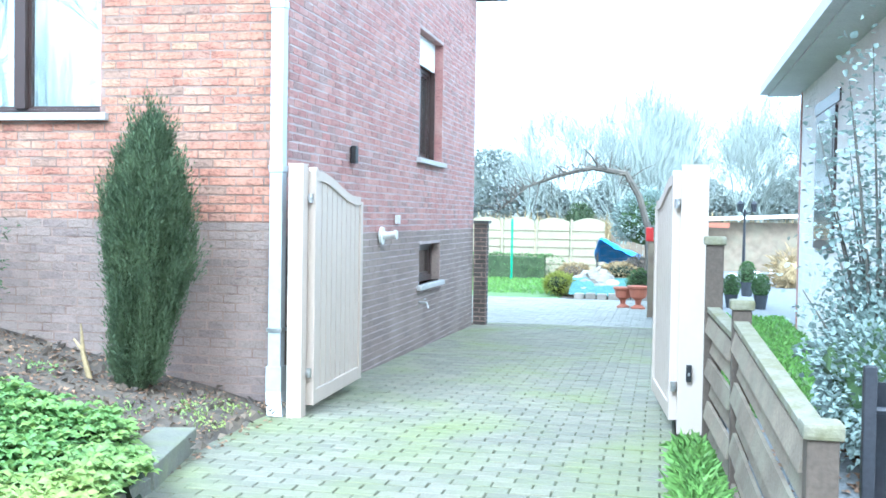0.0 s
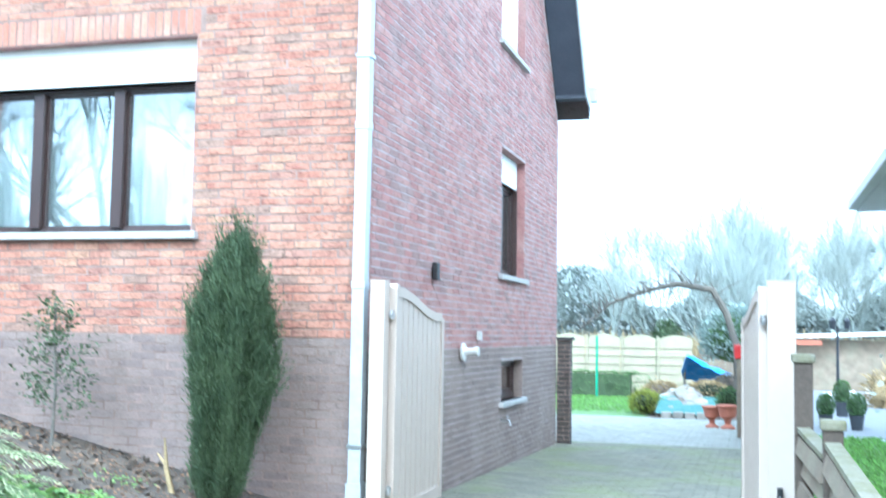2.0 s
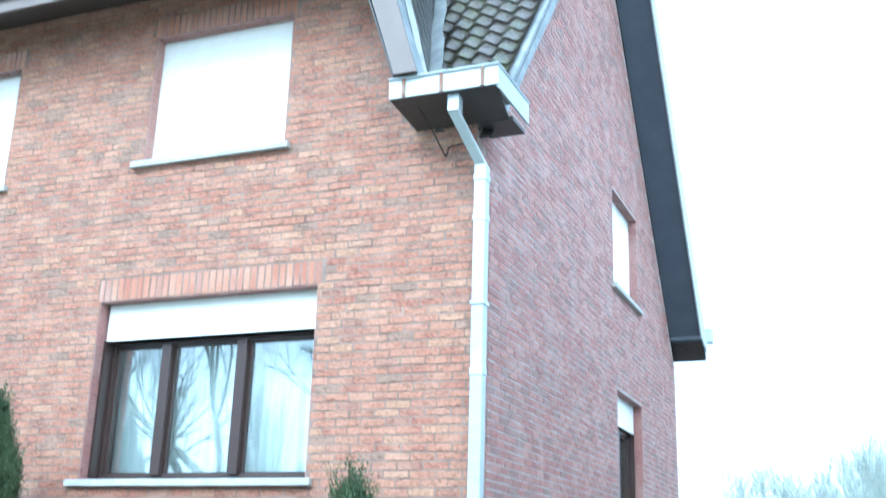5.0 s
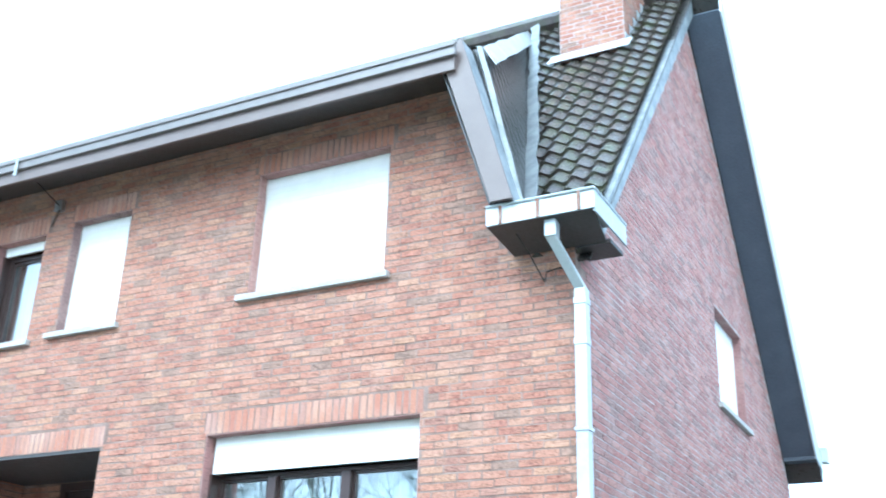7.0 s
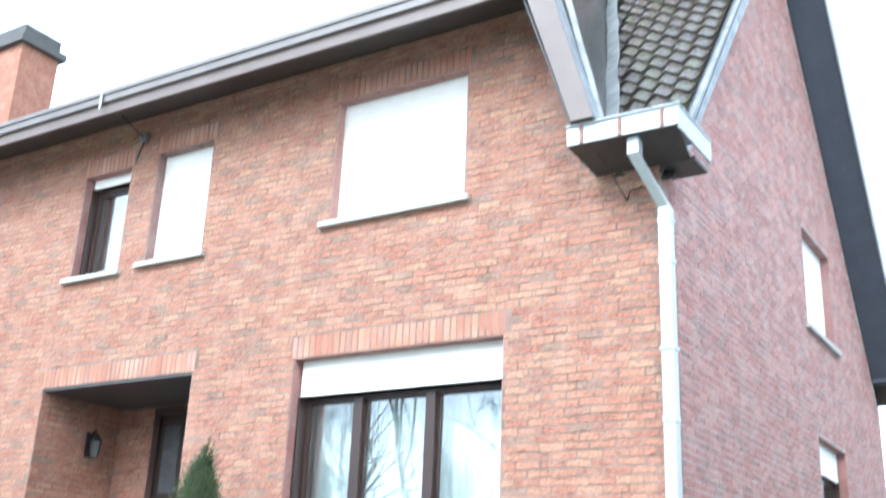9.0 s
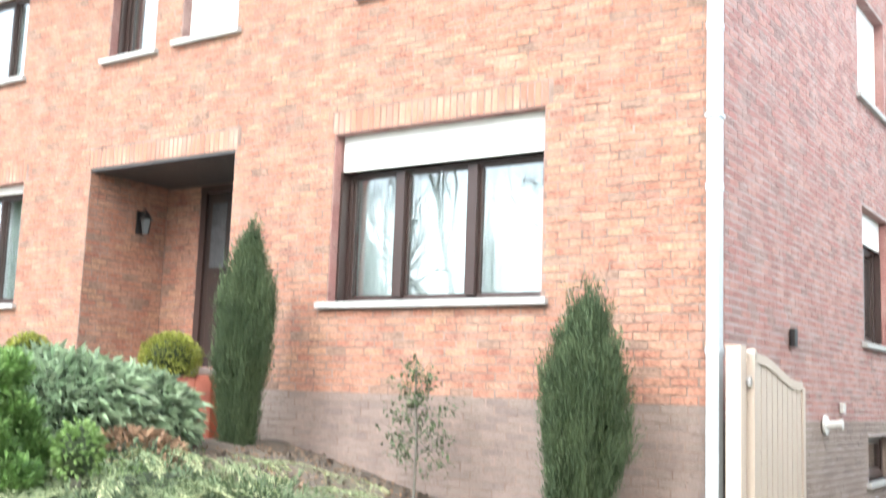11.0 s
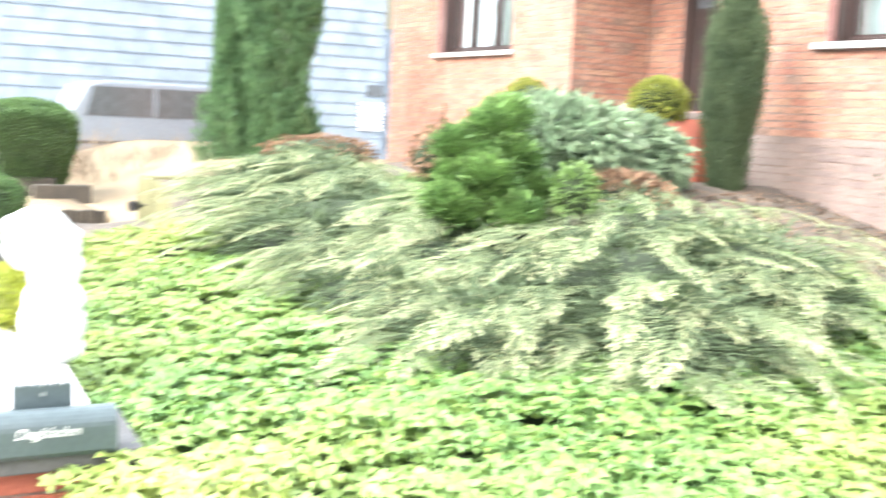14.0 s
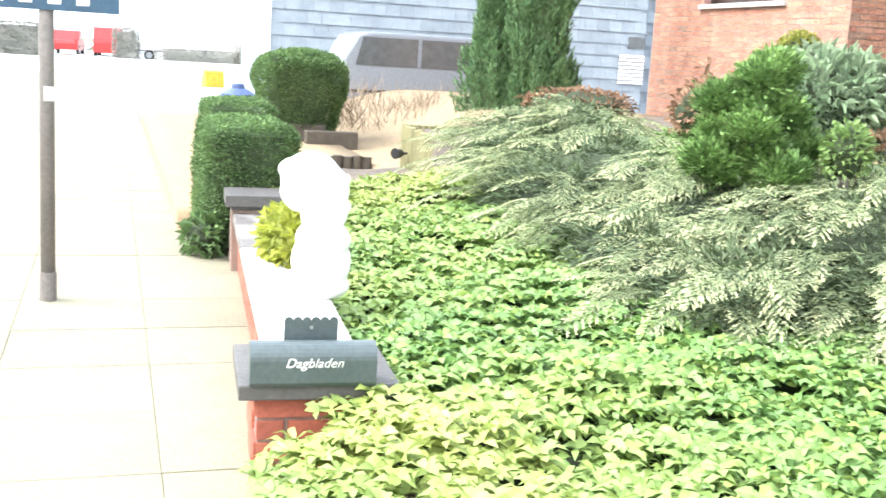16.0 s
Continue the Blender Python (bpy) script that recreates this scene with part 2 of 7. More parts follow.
M_DARKCOPE = mat("dark_coping", (0.10, 0.095, 0.09), (0.075, 0.07, 0.07), 0.6, scale=6, bump=0.2)
M_WALLBRICK = mat("low_wall_brick", (0.34, 0.10, 0.06), (0.28, 0.09, 0.06), 0.85, scale=14, bump=0.4, palette=[(0.36, 0.1, 0.06), (0.3, 0.085, 0.055), (0.4, 0.13, 0.08)])
M_POLE = mat("grey_pole", (0.2, 0.18, 0.17), (0.16, 0.15, 0.14), 0.6, scale=6, bump=0.1)
M_SIGN = mat("blue_sign", (0.03, 0.08, 0.14), rough=0.4, bump=0.0)
M_SHINGLE = mat("blue_grey_shingle", (0.31, 0.365, 0.42), (0.26, 0.31, 0.365), 0.7, scale=4, bump=0.15, spread=0.12)
M_VAN = mat("dark_van_paint", (0.25, 0.285, 0.33), (0.22, 0.25, 0.30), 0.25, bump=0.0, scale=1)
M_VANGLASS = mat("van_glass", (0.12, 0.13, 0.14), rough=0.06, bump=0.0)
M_TYRE = mat("rubber", (0.02, 0.02, 0.02), rough=0.8)
M_RIM = mat("alloy", (0.4, 0.4, 0.42), rough=0.35, metal=0.9, bump=0.0)
M_RED = mat("red_paint", (0.5, 0.03, 0.03), rough=0.35, bump=0.0)
M_WHITEPAINT = mat("white_car_paint", (0.75, 0.75, 0.76), rough=0.25, bump=0.0)
M_YELLOW = mat("yellow_plastic", (0.75, 0.42, 0.03), rough=0.5, bump=0.0)
M_BLUEPL = mat("blue_plastic", (0.06, 0.1, 0.25), rough=0.5, bump=0.0)
M_TARP = mat("blue_tarp", (0.06, 0.29, 0.68), (0.05, 0.24, 0.6), 0.45, scale=3, bump=0.3, fine=15)
M_NET = mat("green_net", (0.05, 0.15, 0.135), (0.11, 0.22, 0.20), 0.8, scale=20, bump=0.5)
M_ROCK = mat("rockery_stone", (0.36, 0.33, 0.29), (0.25, 0.23, 0.2), 0.9, scale=5, bump=0.6, spread=0.2)
M_TERRA = mat("terracotta", (0.42, 0.15, 0.09), (0.36, 0.13, 0.08), 0.8, scale=7, bump=0.1)
M_PANEL = mat("wooden_fence_panel", (0.40, 0.36, 0.25), (0.34, 0.31, 0.22), 0.85, scale=4, bump=0.2, spread=0.08)
M_GREENPAINT = mat("green_post", (0.05, 0.35, 0.2), rough=0.5)
M_IRON = mat("dark_iron", (0.035, 0.04, 0.05), (0.05, 0.05, 0.06), 0.45, metal=0.4, scale=6)
M_WHITEWALL = mat("white_painted_brick", (0.8, 0.79, 0.77), (0.74, 0.73, 0.71), 0.8, scale=4, bump=0.2, spread=0.08)
M_NROOF = mat("grey_roof_sheet", (0.6, 0.62, 0.63), (0.55, 0.57, 0.58), 0.6, scale=3)
M_POT = mat("dark_pot", (0.05, 0.055, 0.065), rough=0.6, scale=5)
M_BLACK = mat("black_plastic", (0.02, 0.02, 0.022), rough=0.5, bump=0.0)
M_WPLAST = mat("white_plastic", (0.75, 0.75, 0.73), rough=0.45, bump=0.0)
M_CHROME = mat("galvanised_steel", (0.6, 0.6, 0.6), rough=0.35, metal=0.9, bump=0.0)
M_CABLE = mat("black_cable", (0.02, 0.02, 0.02), rough=0.7, bump=0.0)
M_CONC = mat("mossy_concrete", (0.21, 0.205, 0.165), (0.16, 0.16, 0.13), 0.9, scale=7, bump=0.4, stain=(0.2, 0.22, 0.1), stain_amt=0.5, stain_scale=4)
# foliage
M_YEW = mat("yew_needles", (0.115, 0.158, 0.075), (0.066, 0.1, 0.048), 0.8, scale=6, bump=0, spread=0.3, sss=0.15)
M_JUN = mat("juniper_sprays", (0.29, 0.34, 0.17), (0.155, 0.205, 0.10), 0.75, scale=7, fine=2.5, bump=0, spread=0.25, sss=0.2)
M_JUNTIP = mat("juniper_tips", (0.56, 0.575, 0.34), (0.44, 0.475, 0.265), 0.75, scale=7, fine=2.5, bump=0, spread=0.2, sss=0.25)
# near-black green: the shade inside the plants is put into this colour
M_INNERSHADE = mat("inner_foliage_shade", (0.04, 0.058, 0.024), (0.028, 0.042, 0.018), 0.95, scale=5, bump=0, spread=0.4)
M_COVER = mat("groundcover_leaf", (0.22, 0.37, 0.10), (0.17, 0.30, 0.08), 0.5, scale=2.5, bump=0, spread=0.16, sss=0.3,
              palette=[(0.21, 0.36, 0.095), (0.25, 0.39, 0.11), (0.17, 0.31, 0.085), (0.30, 0.41, 0.10), (0.23, 0.37, 0.14), (0.19, 0.335, 0.10), (0.26, 0.39, 0.12)],
              stain=(0.39, 0.43, 0.12), stain_amt=0.85, stain_scale=0.55)
M_YELLEAF = mat("yellow_leaf", (0.44, 0.46, 0.07), (0.34, 0.40, 0.07), 0.5, bump=0, spread=0.25, sss=0.3)
M_RHODO = mat("rhododendron_leaf", (0.33, 0.42, 0.27), (0.22, 0.31, 0.19), 0.35, scale=4, bump=0, spread=0.4, sss=0.12)
M_CONIFER = mat("dwarf_conifer_leaf", (0.23, 0.37, 0.11), (0.12, 0.22, 0.065), 0.6, scale=4, bump=0, spread=0.45, sss=0.15)
M_BOX = mat("box_leaf", (0.36, 0.38, 0.07), (0.27, 0.30, 0.055), 0.55, scale=6, bump=0, spread=0.4, sss=0.2)
M_HEDGE = mat("hedge_leaf", (0.165, 0.265, 0.09), (0.095, 0.165, 0.06), 0.85, scale=6, bump=0, spread=0.35, sss=0.2)
M_BOXGREEN = mat("fresh_leaf", (0.25, 0.37, 0.12), (0.18, 0.29, 0.09), 0.55, scale=5, bump=0, spread=0.3, sss=0.2)
M_THUJA = mat("thuja_leaf", (0.155, 0.27, 0.115), (0.10, 0.195, 0.085), 0.6, scale=4, bump=0, spread=0.4, sss=0.15)
M_EUCA = mat("grey_green_leaf", (0.42, 0.50, 0.46), (0.30, 0.37, 0.34), 0.6, scale=4, bump=0, spread=0.28, sss=0.15)
M_DEAD = mat("dead_brown_leaf", (0.33, 0.21, 0.13), (0.24, 0.145, 0.09), 0.8, scale=9, bump=0, spread=0.4, sss=0.1)
M_STRAW = mat("dry_stem", (0.42, 0.32, 0.17), (0.34, 0.26, 0.14), 0.9, bump=0, spread=0.3)
M_GRASS = mat("grass_blade", (0.25, 0.42, 0.1), (0.18, 0.33, 0.08), 0.6, bump=0, spread=0.4, sss=0.25)
M_BARK = mat("bare_bark", (0.2, 0.18, 0.15), (0.15, 0.14, 0.12), 0.9, scale=6, bump=0.3)
M_TWIG = mat("brown_twigs", (0.34, 0.27, 0.20), (0.25, 0.2, 0.15), 0.9, bump=0, spread=0.3)
# brownish-grey bare twigs, paled in the colour for haze over the street
M_HAZEHEDGE = mat("hazy_bare_hedge", (0.38, 0.37, 0.34), (0.28, 0.29, 0.26), 0.9, scale=0.8, bump=0, spread=0.25)
# distant wood and bark: haze is put into these pale colours
M_HAZEWOOD = mat("far_wood", (0.38, 0.41, 0.38), (0.29, 0.33, 0.31), 0.9, scale=0.8, bump=0, spread=0.2)
M_HAZEBARK = mat("hazy_twigs", (0.36, 0.396, 0.36), (0.3, 0.336, 0.312), 0.9, scale=4, bump=0)


# ---- mesh helpers ----
class Geo:
    """Collects vertices and faces of one mesh."""

    def __init__(self):
        self.v, self.f = [], []

    def add(self, verts, faces):
        n = len(self.v)
        self.v.extend([tuple(p) for p in verts])
        self.f.extend([tuple(i + n for i in q) for q in faces])
        return self

    def box(self, x0, x1, y0, y1, z0, z1):
        return self.add([(x, y, z) for z in (z0, z1) for x, y in ((x0, y0), (x1, y0), (x1, y1), (x0, y1))],
                        [(3, 2, 1, 0), (4, 5, 6, 7), (0, 1, 5, 4), (1, 2, 6, 5), (2, 3, 7, 6), (3, 0, 4, 7)])

    def prism(self, poly, w):
        """poly: points of a plane face in order; w: the vector by which it is thick."""
        n = len(poly)
        w = Vector(w)
        return self.add([Vector(p) for p in poly] + [Vector(p) + w for p in poly],
                        [tuple(range(n)), tuple(range(2 * n - 1, n - 1, -1))] + [(i, i + n, (i + 1) % n + n, (i + 1) % n) for i in range(n)])

    def tube(self, pts, radii, sides=8, cap=True):
        base = len(self.v)
        up = Vector((0, 0, 1))
        P = [Vector(p) for p in pts]
        for i, p in enumerate(P):
            d = (P[min(i + 1, len(P) - 1)] - P[max(i - 1, 0)]).normalized()
            a = d.cross(up if abs(d.z) < 0.95 else Vector((1, 0, 0))).normalized()
            b = d.cross(a)
            r = radii[i] if isinstance(radii, (list, tuple)) else radii
            for k in range(sides):
                t = 2 * math.pi * k / sides
                self.v.append(tuple(p + a * (r * math.cos(t)) + b * (r * math.sin(t))))
        for i in range(len(P) - 1):
            for k in range(sides):
                q = base + i * sides
                self.f.append((q + k, q + (k + 1) % sides, q + sides + (k + 1) % sides, q + sides + k))
        if cap:
            self.f.append(tuple(base + k for k in range(sides)))
            self.f.append(tuple(base + (len(P) - 1) * sides + k for k in reversed(range(sides))))
        return self

    def lathe(self, prof, cx=0, cy=0, sides=20):
        base = len(self.v)
        for r, z in prof:
            for k in range(sides):
                t = 2 * math.pi * k / sides
                self.v.append((cx + r * math.cos(t), cy + r * math.sin(t), z))
        for i in range(len(prof) - 1):
            for k in range(sides):
                q = base + i * sides
                self.f.append((q + k, q + (k + 1) % sides, q + sides + (k + 1) % sides, q + sides + k))
        self.f.append(tuple(base + k for k in reversed(range(sides))))
        self.f.append(tuple(base + (len(prof) - 1) * sides + k for k in range(sides)))
        return self

    def mesh(self, name, material, smooth=False, bevel=0.0):
        me = bpy.data.meshes.new(name)
        me.from_pydata(self.v, [], self.f)
        bm = bmesh.new()
        bm.from_mesh(me)
        bmesh.ops.recalc_face_normals(bm, faces=bm.faces)
        if bevel:
            bmesh.ops.bevel(bm, geom=[e for e in bm.edges if len(e.link_faces) == 2 and e.calc_face_angle() > 0.5], offset=bevel, segments=2,
                            affect="EDGES", profile=0.6)
        bm.to_mesh(me)
        bm.free()
        me.materials.append(material)
        if smooth:
            me.shade_smooth()
        return me


def fast_mesh(name, verts, faces, material):
    """A mesh from arrays with faces of one length."""
    me = bpy.data.meshes.new(name)
    verts, faces = np.asarray(verts, "f"), np.asarray(faces, "i")
    k = faces.shape[1]
    me.vertices.add(len(verts))
    me.vertices.foreach_set("co", verts.ravel())
    me.loops.add(faces.size)
    me.loops.foreach_set("vertex_index", faces.ravel())
    me.polygons.add(len(faces))
    me.polygons.foreach_set("loop_start", np.arange(0, faces.size, k, dtype="i"))
    me.update(calc_edges=True)
    me.shade_flat()
    me.materials.append(material)
    return me


def part(name, g, material, parent, label="", smooth=False, bevel=0.0):
    """Links geometry as one mesh object under a thing or a part."""
    me = g if isinstance(g, bpy.types.Mesh) else g.mesh(name, material, smooth, bevel)
    ob = new(name, me)
    ob.parent = parent
    if label:
        ob["label"] = label
    return ob


def thing(name, label, category, at=(0, 0, 0), rz=0, group="", kind=""):
    ob = new(name)
    ob.empty_display_size = 0.1
    ob.matrix_basis = pose(*at, 0, 0, rz)
    return tagged(ob, label, category, group, kind)


def solid(name, g, material, label, category, kind="", smooth=False, bevel=0.0, group=""):
    me = g if isinstance(g, bpy.types.Mesh) else g.mesh(name, material, smooth, bevel)
    return tagged(new(name, me), label, category, group, kind)


def bx(*a):
    return Geo().box(*a)


# ---- the house: walls with openings and bricks ----
ROOF_F = lambda y: 4.50 + 1.215 * y      # underside of the roof along the gable, front and rear
ROOF_R = lambda y: 4.70 + 1.255 * (7.62 - y)
RIDGE_Y, RIDGE_Z = 3.94, 9.32
HOUSE_L, HOUSE_D = -10.75, 7.92

# openings in the front wall (x0, x1, z0, z1) and in the side wall (y0, y1, z0, z1)
FRONT_OPEN = {
    "living": (-3.36, -1.285, 2.085, 3.55), "bed": (-3.09, -1.69, 4.78, 5.98), "small": (-5.42, -4.65, 4.73, 5.93),
    "narrow": (-6.52, -5.81, 4.70, 5.86), "upper_far": (-9.55, -8.0, 4.72, 5.84), "lower_far": (-9.50, -7.80, 2.15, 3.50),
    "porch": (-6.66, -4.57, 1.5, 3.54)}
SIDE_OPEN = {"hall": (4.43, 5.68, 2.025, 3.44), "cellar": (4.53, 5.65, 0.63, 1.08), "attic": (4.34, 5.60, 4.60, 5.745)}


def front_top(x):
    """Height of the front wall: the eaves board, then the slanting cheek, then the low gutter."""
    if x < -1.02:
        return 6.45
    if x < -0.45:
        return 6.45 - (x + 1.02) / 0.57 * 1.45
    return 4.75


def gable_top(y):
    return min(ROOF_F(y), ROOF_R(y), RIDGE_Z)


def wall_slab(us, openings, bottom, top, to_world, thick):
    """A slab cut by openings, in columns."""
    g = Geo()
    us = sorted(set(us) | {v for o in openings.values() for v in o[:2]})
    for a, b in zip(us[:-1], us[1:]):
        cuts = sorted((o[2], o[3]) for o in openings.values() if o[0] <= a + 1e-6 and o[1] >= b - 1e-6)
        z = bottom
        for lo, hi in cuts + [(None, None)]:
            if lo is None:
                q = [(a, z), (b, z), (b, top(b - 1e-4)), (a, top(a + 1e-4))]
            else:
                q = [(a, z), (b, z), (b, lo), (a, lo)]
                z = hi
            g.prism([to_world(u, v, 0) for u, v in q], Vector(to_world(0, 0, -thick)) - Vector(to_world(0, 0, 0)))
    return g


CH, BL = 0.0622, 0.2


def lay_bricks(u0, u1, v0, openings, top, rnd, keep=None):
    """Bricks as (u, v, length, height); wild stretcher bond, cut at openings and ends."""
    out = []
    bands = list(openings.values())
    r = 0
    v = v0
    while v < 9.6:
        vc = v + CH / 2
        spans = [(u0, u1)]
        for o in bands:
            if o[2] < vc < o[3]:
                spans = [s for a, b in spans for s in ((a, min(b, o[0])), (max(a, o[1]), b)) if s[1] - s[0] > 0.02]
        for a, b in spans:
            u = u0 - BL + (0.5 * BL if r % 2 else 0.0) + rnd.uniform(-0.02, 0.02)
            while u < b:
                ln = BL
                lo, hi = max(u, a), min(u + ln, b)
                if hi - lo > 0.03 and v + CH < min(top(lo + 0.01), top(hi - 0.01)) + 0.04:
                    out.append((lo, v, hi - lo, CH))
                u += ln
        v += CH
        r += 1
    return out


def brick_mesh(bricks, to_world, rnd, joint=0.011, flip=False):
    V, F = [], []
    for u, v, l, h in bricks:
        d = rnd.uniform(0.0012, 0.0045)
        j = lambda: rnd.uniform(-0.0035, 0.0035)
        a, b, c, e = u + joint / 2 + j(), u + l - joint / 2 + j(), v + joint / 2 + j(), v + h - joint / 2 + j()
        n = len(V)
        for w in (-0.004, d):
            s = 0.002 if w > 0 else 0
            for uu, vv in ((a + s, c + s), (b - s, c + s), (b - s, e - s), (a + s, e - s)):
                V.append(to_world(uu, vv, w + (rnd.uniform(-0.0012, 0.0012) if w > 0 else 0)))
        q = [(4, 5, 6, 7), (0, 1, 5, 4), (1, 2, 6, 5), (2, 3, 7, 6), (3, 0, 4, 7)]
        F += [tuple(n + i for i in (p[::-1] if flip else p)) for p in q]
    return V, F


FW = lambda u, v, w: (u, -w, v)          # front wall: outward is -y
SW = lambda u, v, w: (w, u, v)           # side wall: outward is +x


def soldier(openings, names):
    bands, bricks = {}, []
    for k in names:
        a, b, _, top = openings[k]
        bands["s" + k] = (a - 0.03, b + 0.06, top, top + 0.2)
        n = round((b - a + 0.06) / 0.064)
        w = (b - a + 0.06) / n
        bricks += [(a - 0.03 + i * w, top, w, 0.2) for i in range(n)]
    return bands, bricks


house_wall_us = [HOUSE_L, -1.02, -0.45, 0.0]
wall_front = solid("wall_front", wall_slab(house_wall_us, FRONT_OPEN, -0.3, front_top, FW, 0.32), M_MORTAR,
                   "red brick front wall with a grey-brown weathered base", "wall", "structure")
wall_side = solid("wall_side", wall_slab([0.322, 1.5, 3.0, RIDGE_Y, 6.2, 7.2, HOUSE_D], SIDE_OPEN, -0.3, gable_top, SW, 0.32), M_MORTAR_PALE,
                  "dark red brick gable wall with a grey-brown base", "wall", "structure")
wall_rear = solid("wall_rear", bx(HOUSE_L, -0.322, HOUSE_D - 0.3, HOUSE_D, -0.3, 4.6), M_BRICK_SIDE, "brick rear wall of the house", "wall", "structure")
wall_west = solid("wall_west", Geo().prism([(HOUSE_L, 0.322, -0.3), (HOUSE_L, HOUSE_D - 0.302, -0.3), (HOUSE_L, HOUSE_D - 0.302, 4.2), (HOUSE_L, RIDGE_Y, 9.2),
                                            (HOUSE_L, 0.322, 4.7)], (0.3, 0, 0)), M_BRICK, "brick end wall of the house", "wall", "structure")
floor_in = solid("floor_inside", Geo().box(HOUSE_L + 0.302, -0.324, 1.45, HOUSE_D - 0.304, 1.4, 1.5).box(HOUSE_L + 0.302, -6.98, 0.324, 1.448, 1.4, 1.5)
                 .box(-4.25, -0.324, 0.324, 1.448, 1.4, 1.5), M_ROOM, "floor inside the house", "floor", "structure")
floor_up = solid("ceiling_inside", bx(HOUSE_L + 0.302, -0.324, 0.324, HOUSE_D - 0.304, 4.1, 4.3), M_ROOM, "ceiling inside the house", "ceiling", "structure")

fb, fs = soldier(FRONT_OPEN, ["living", "bed", "small", "narrow", "upper_far", "lower_far", "porch"])
front_bricks = lay_bricks(HOUSE_L, 0.0, -0.1, {**FRONT_OPEN, **fb}, front_top, R)
side_bricks = lay_bricks(0.0, HOUSE_D, -0.2, SIDE_OPEN, gable_top, R)
PLINTH_F, PLINTH_S = (lambda u: 1.36 if u > -6.7 else 0.5), (lambda u: 1.25)


def near_f(b):
    return b[2] > 0.198 and -1.25 < b[0] < 0 and 0.1 < b[1] < 1.9


def near_s(b):
    return b[2] > 0.198 and 0 <= b[0] < 0.9 and 0.15 < b[1] < 1.9


def wall_bricks(bricks, near, to_world, plinth, m_up, m_low, wall, flip):
    for low in (False, True):
        sel = [b for b in bricks if (b[1] + CH / 2 < plinth(b[0])) == low and not near(b)]
        V, F = brick_mesh(sel, to_world, R, joint=0.0065 if low else 0.010, flip=flip)
        me = fast_mesh("brickwork", V, F, m_low if low else m_up)
        ob = part("brickwork", me, None, wall, "grey-brown weathered bricks" if low else "")
        ob["kind"] = "stuff"
        one = None
        for b in [b for b in bricks if (b[1] + CH / 2 < plinth(b[0])) == low and near(b)]:
            if one is None:
                V, F = brick_mesh([(-BL / 2, -CH / 2, BL, CH)], to_world, R, joint=0.0065 if low else 0.010, flip=flip)
                one = fast_mesh("brick", V, F, m_low if low else m_up)
            ob = part("brick", one, None, wall)
            ob.location = to_world(b[0] + BL / 2, b[1] + CH / 2, R.uniform(-0.002, 0.002))


# reveals of the openings, brick faced
def soldier_part(bricks, to_world, wall):
    V, F = brick_mesh(bricks, to_world, R, joint=0.012)
    ob = part("soldier_course", fast_mesh("soldier_course", V, F, M_SOLDIER), None, wall, "upright brick lintel course")
    ob["kind"] = "stuff"


soldier_part(fs, FW, wall_front)


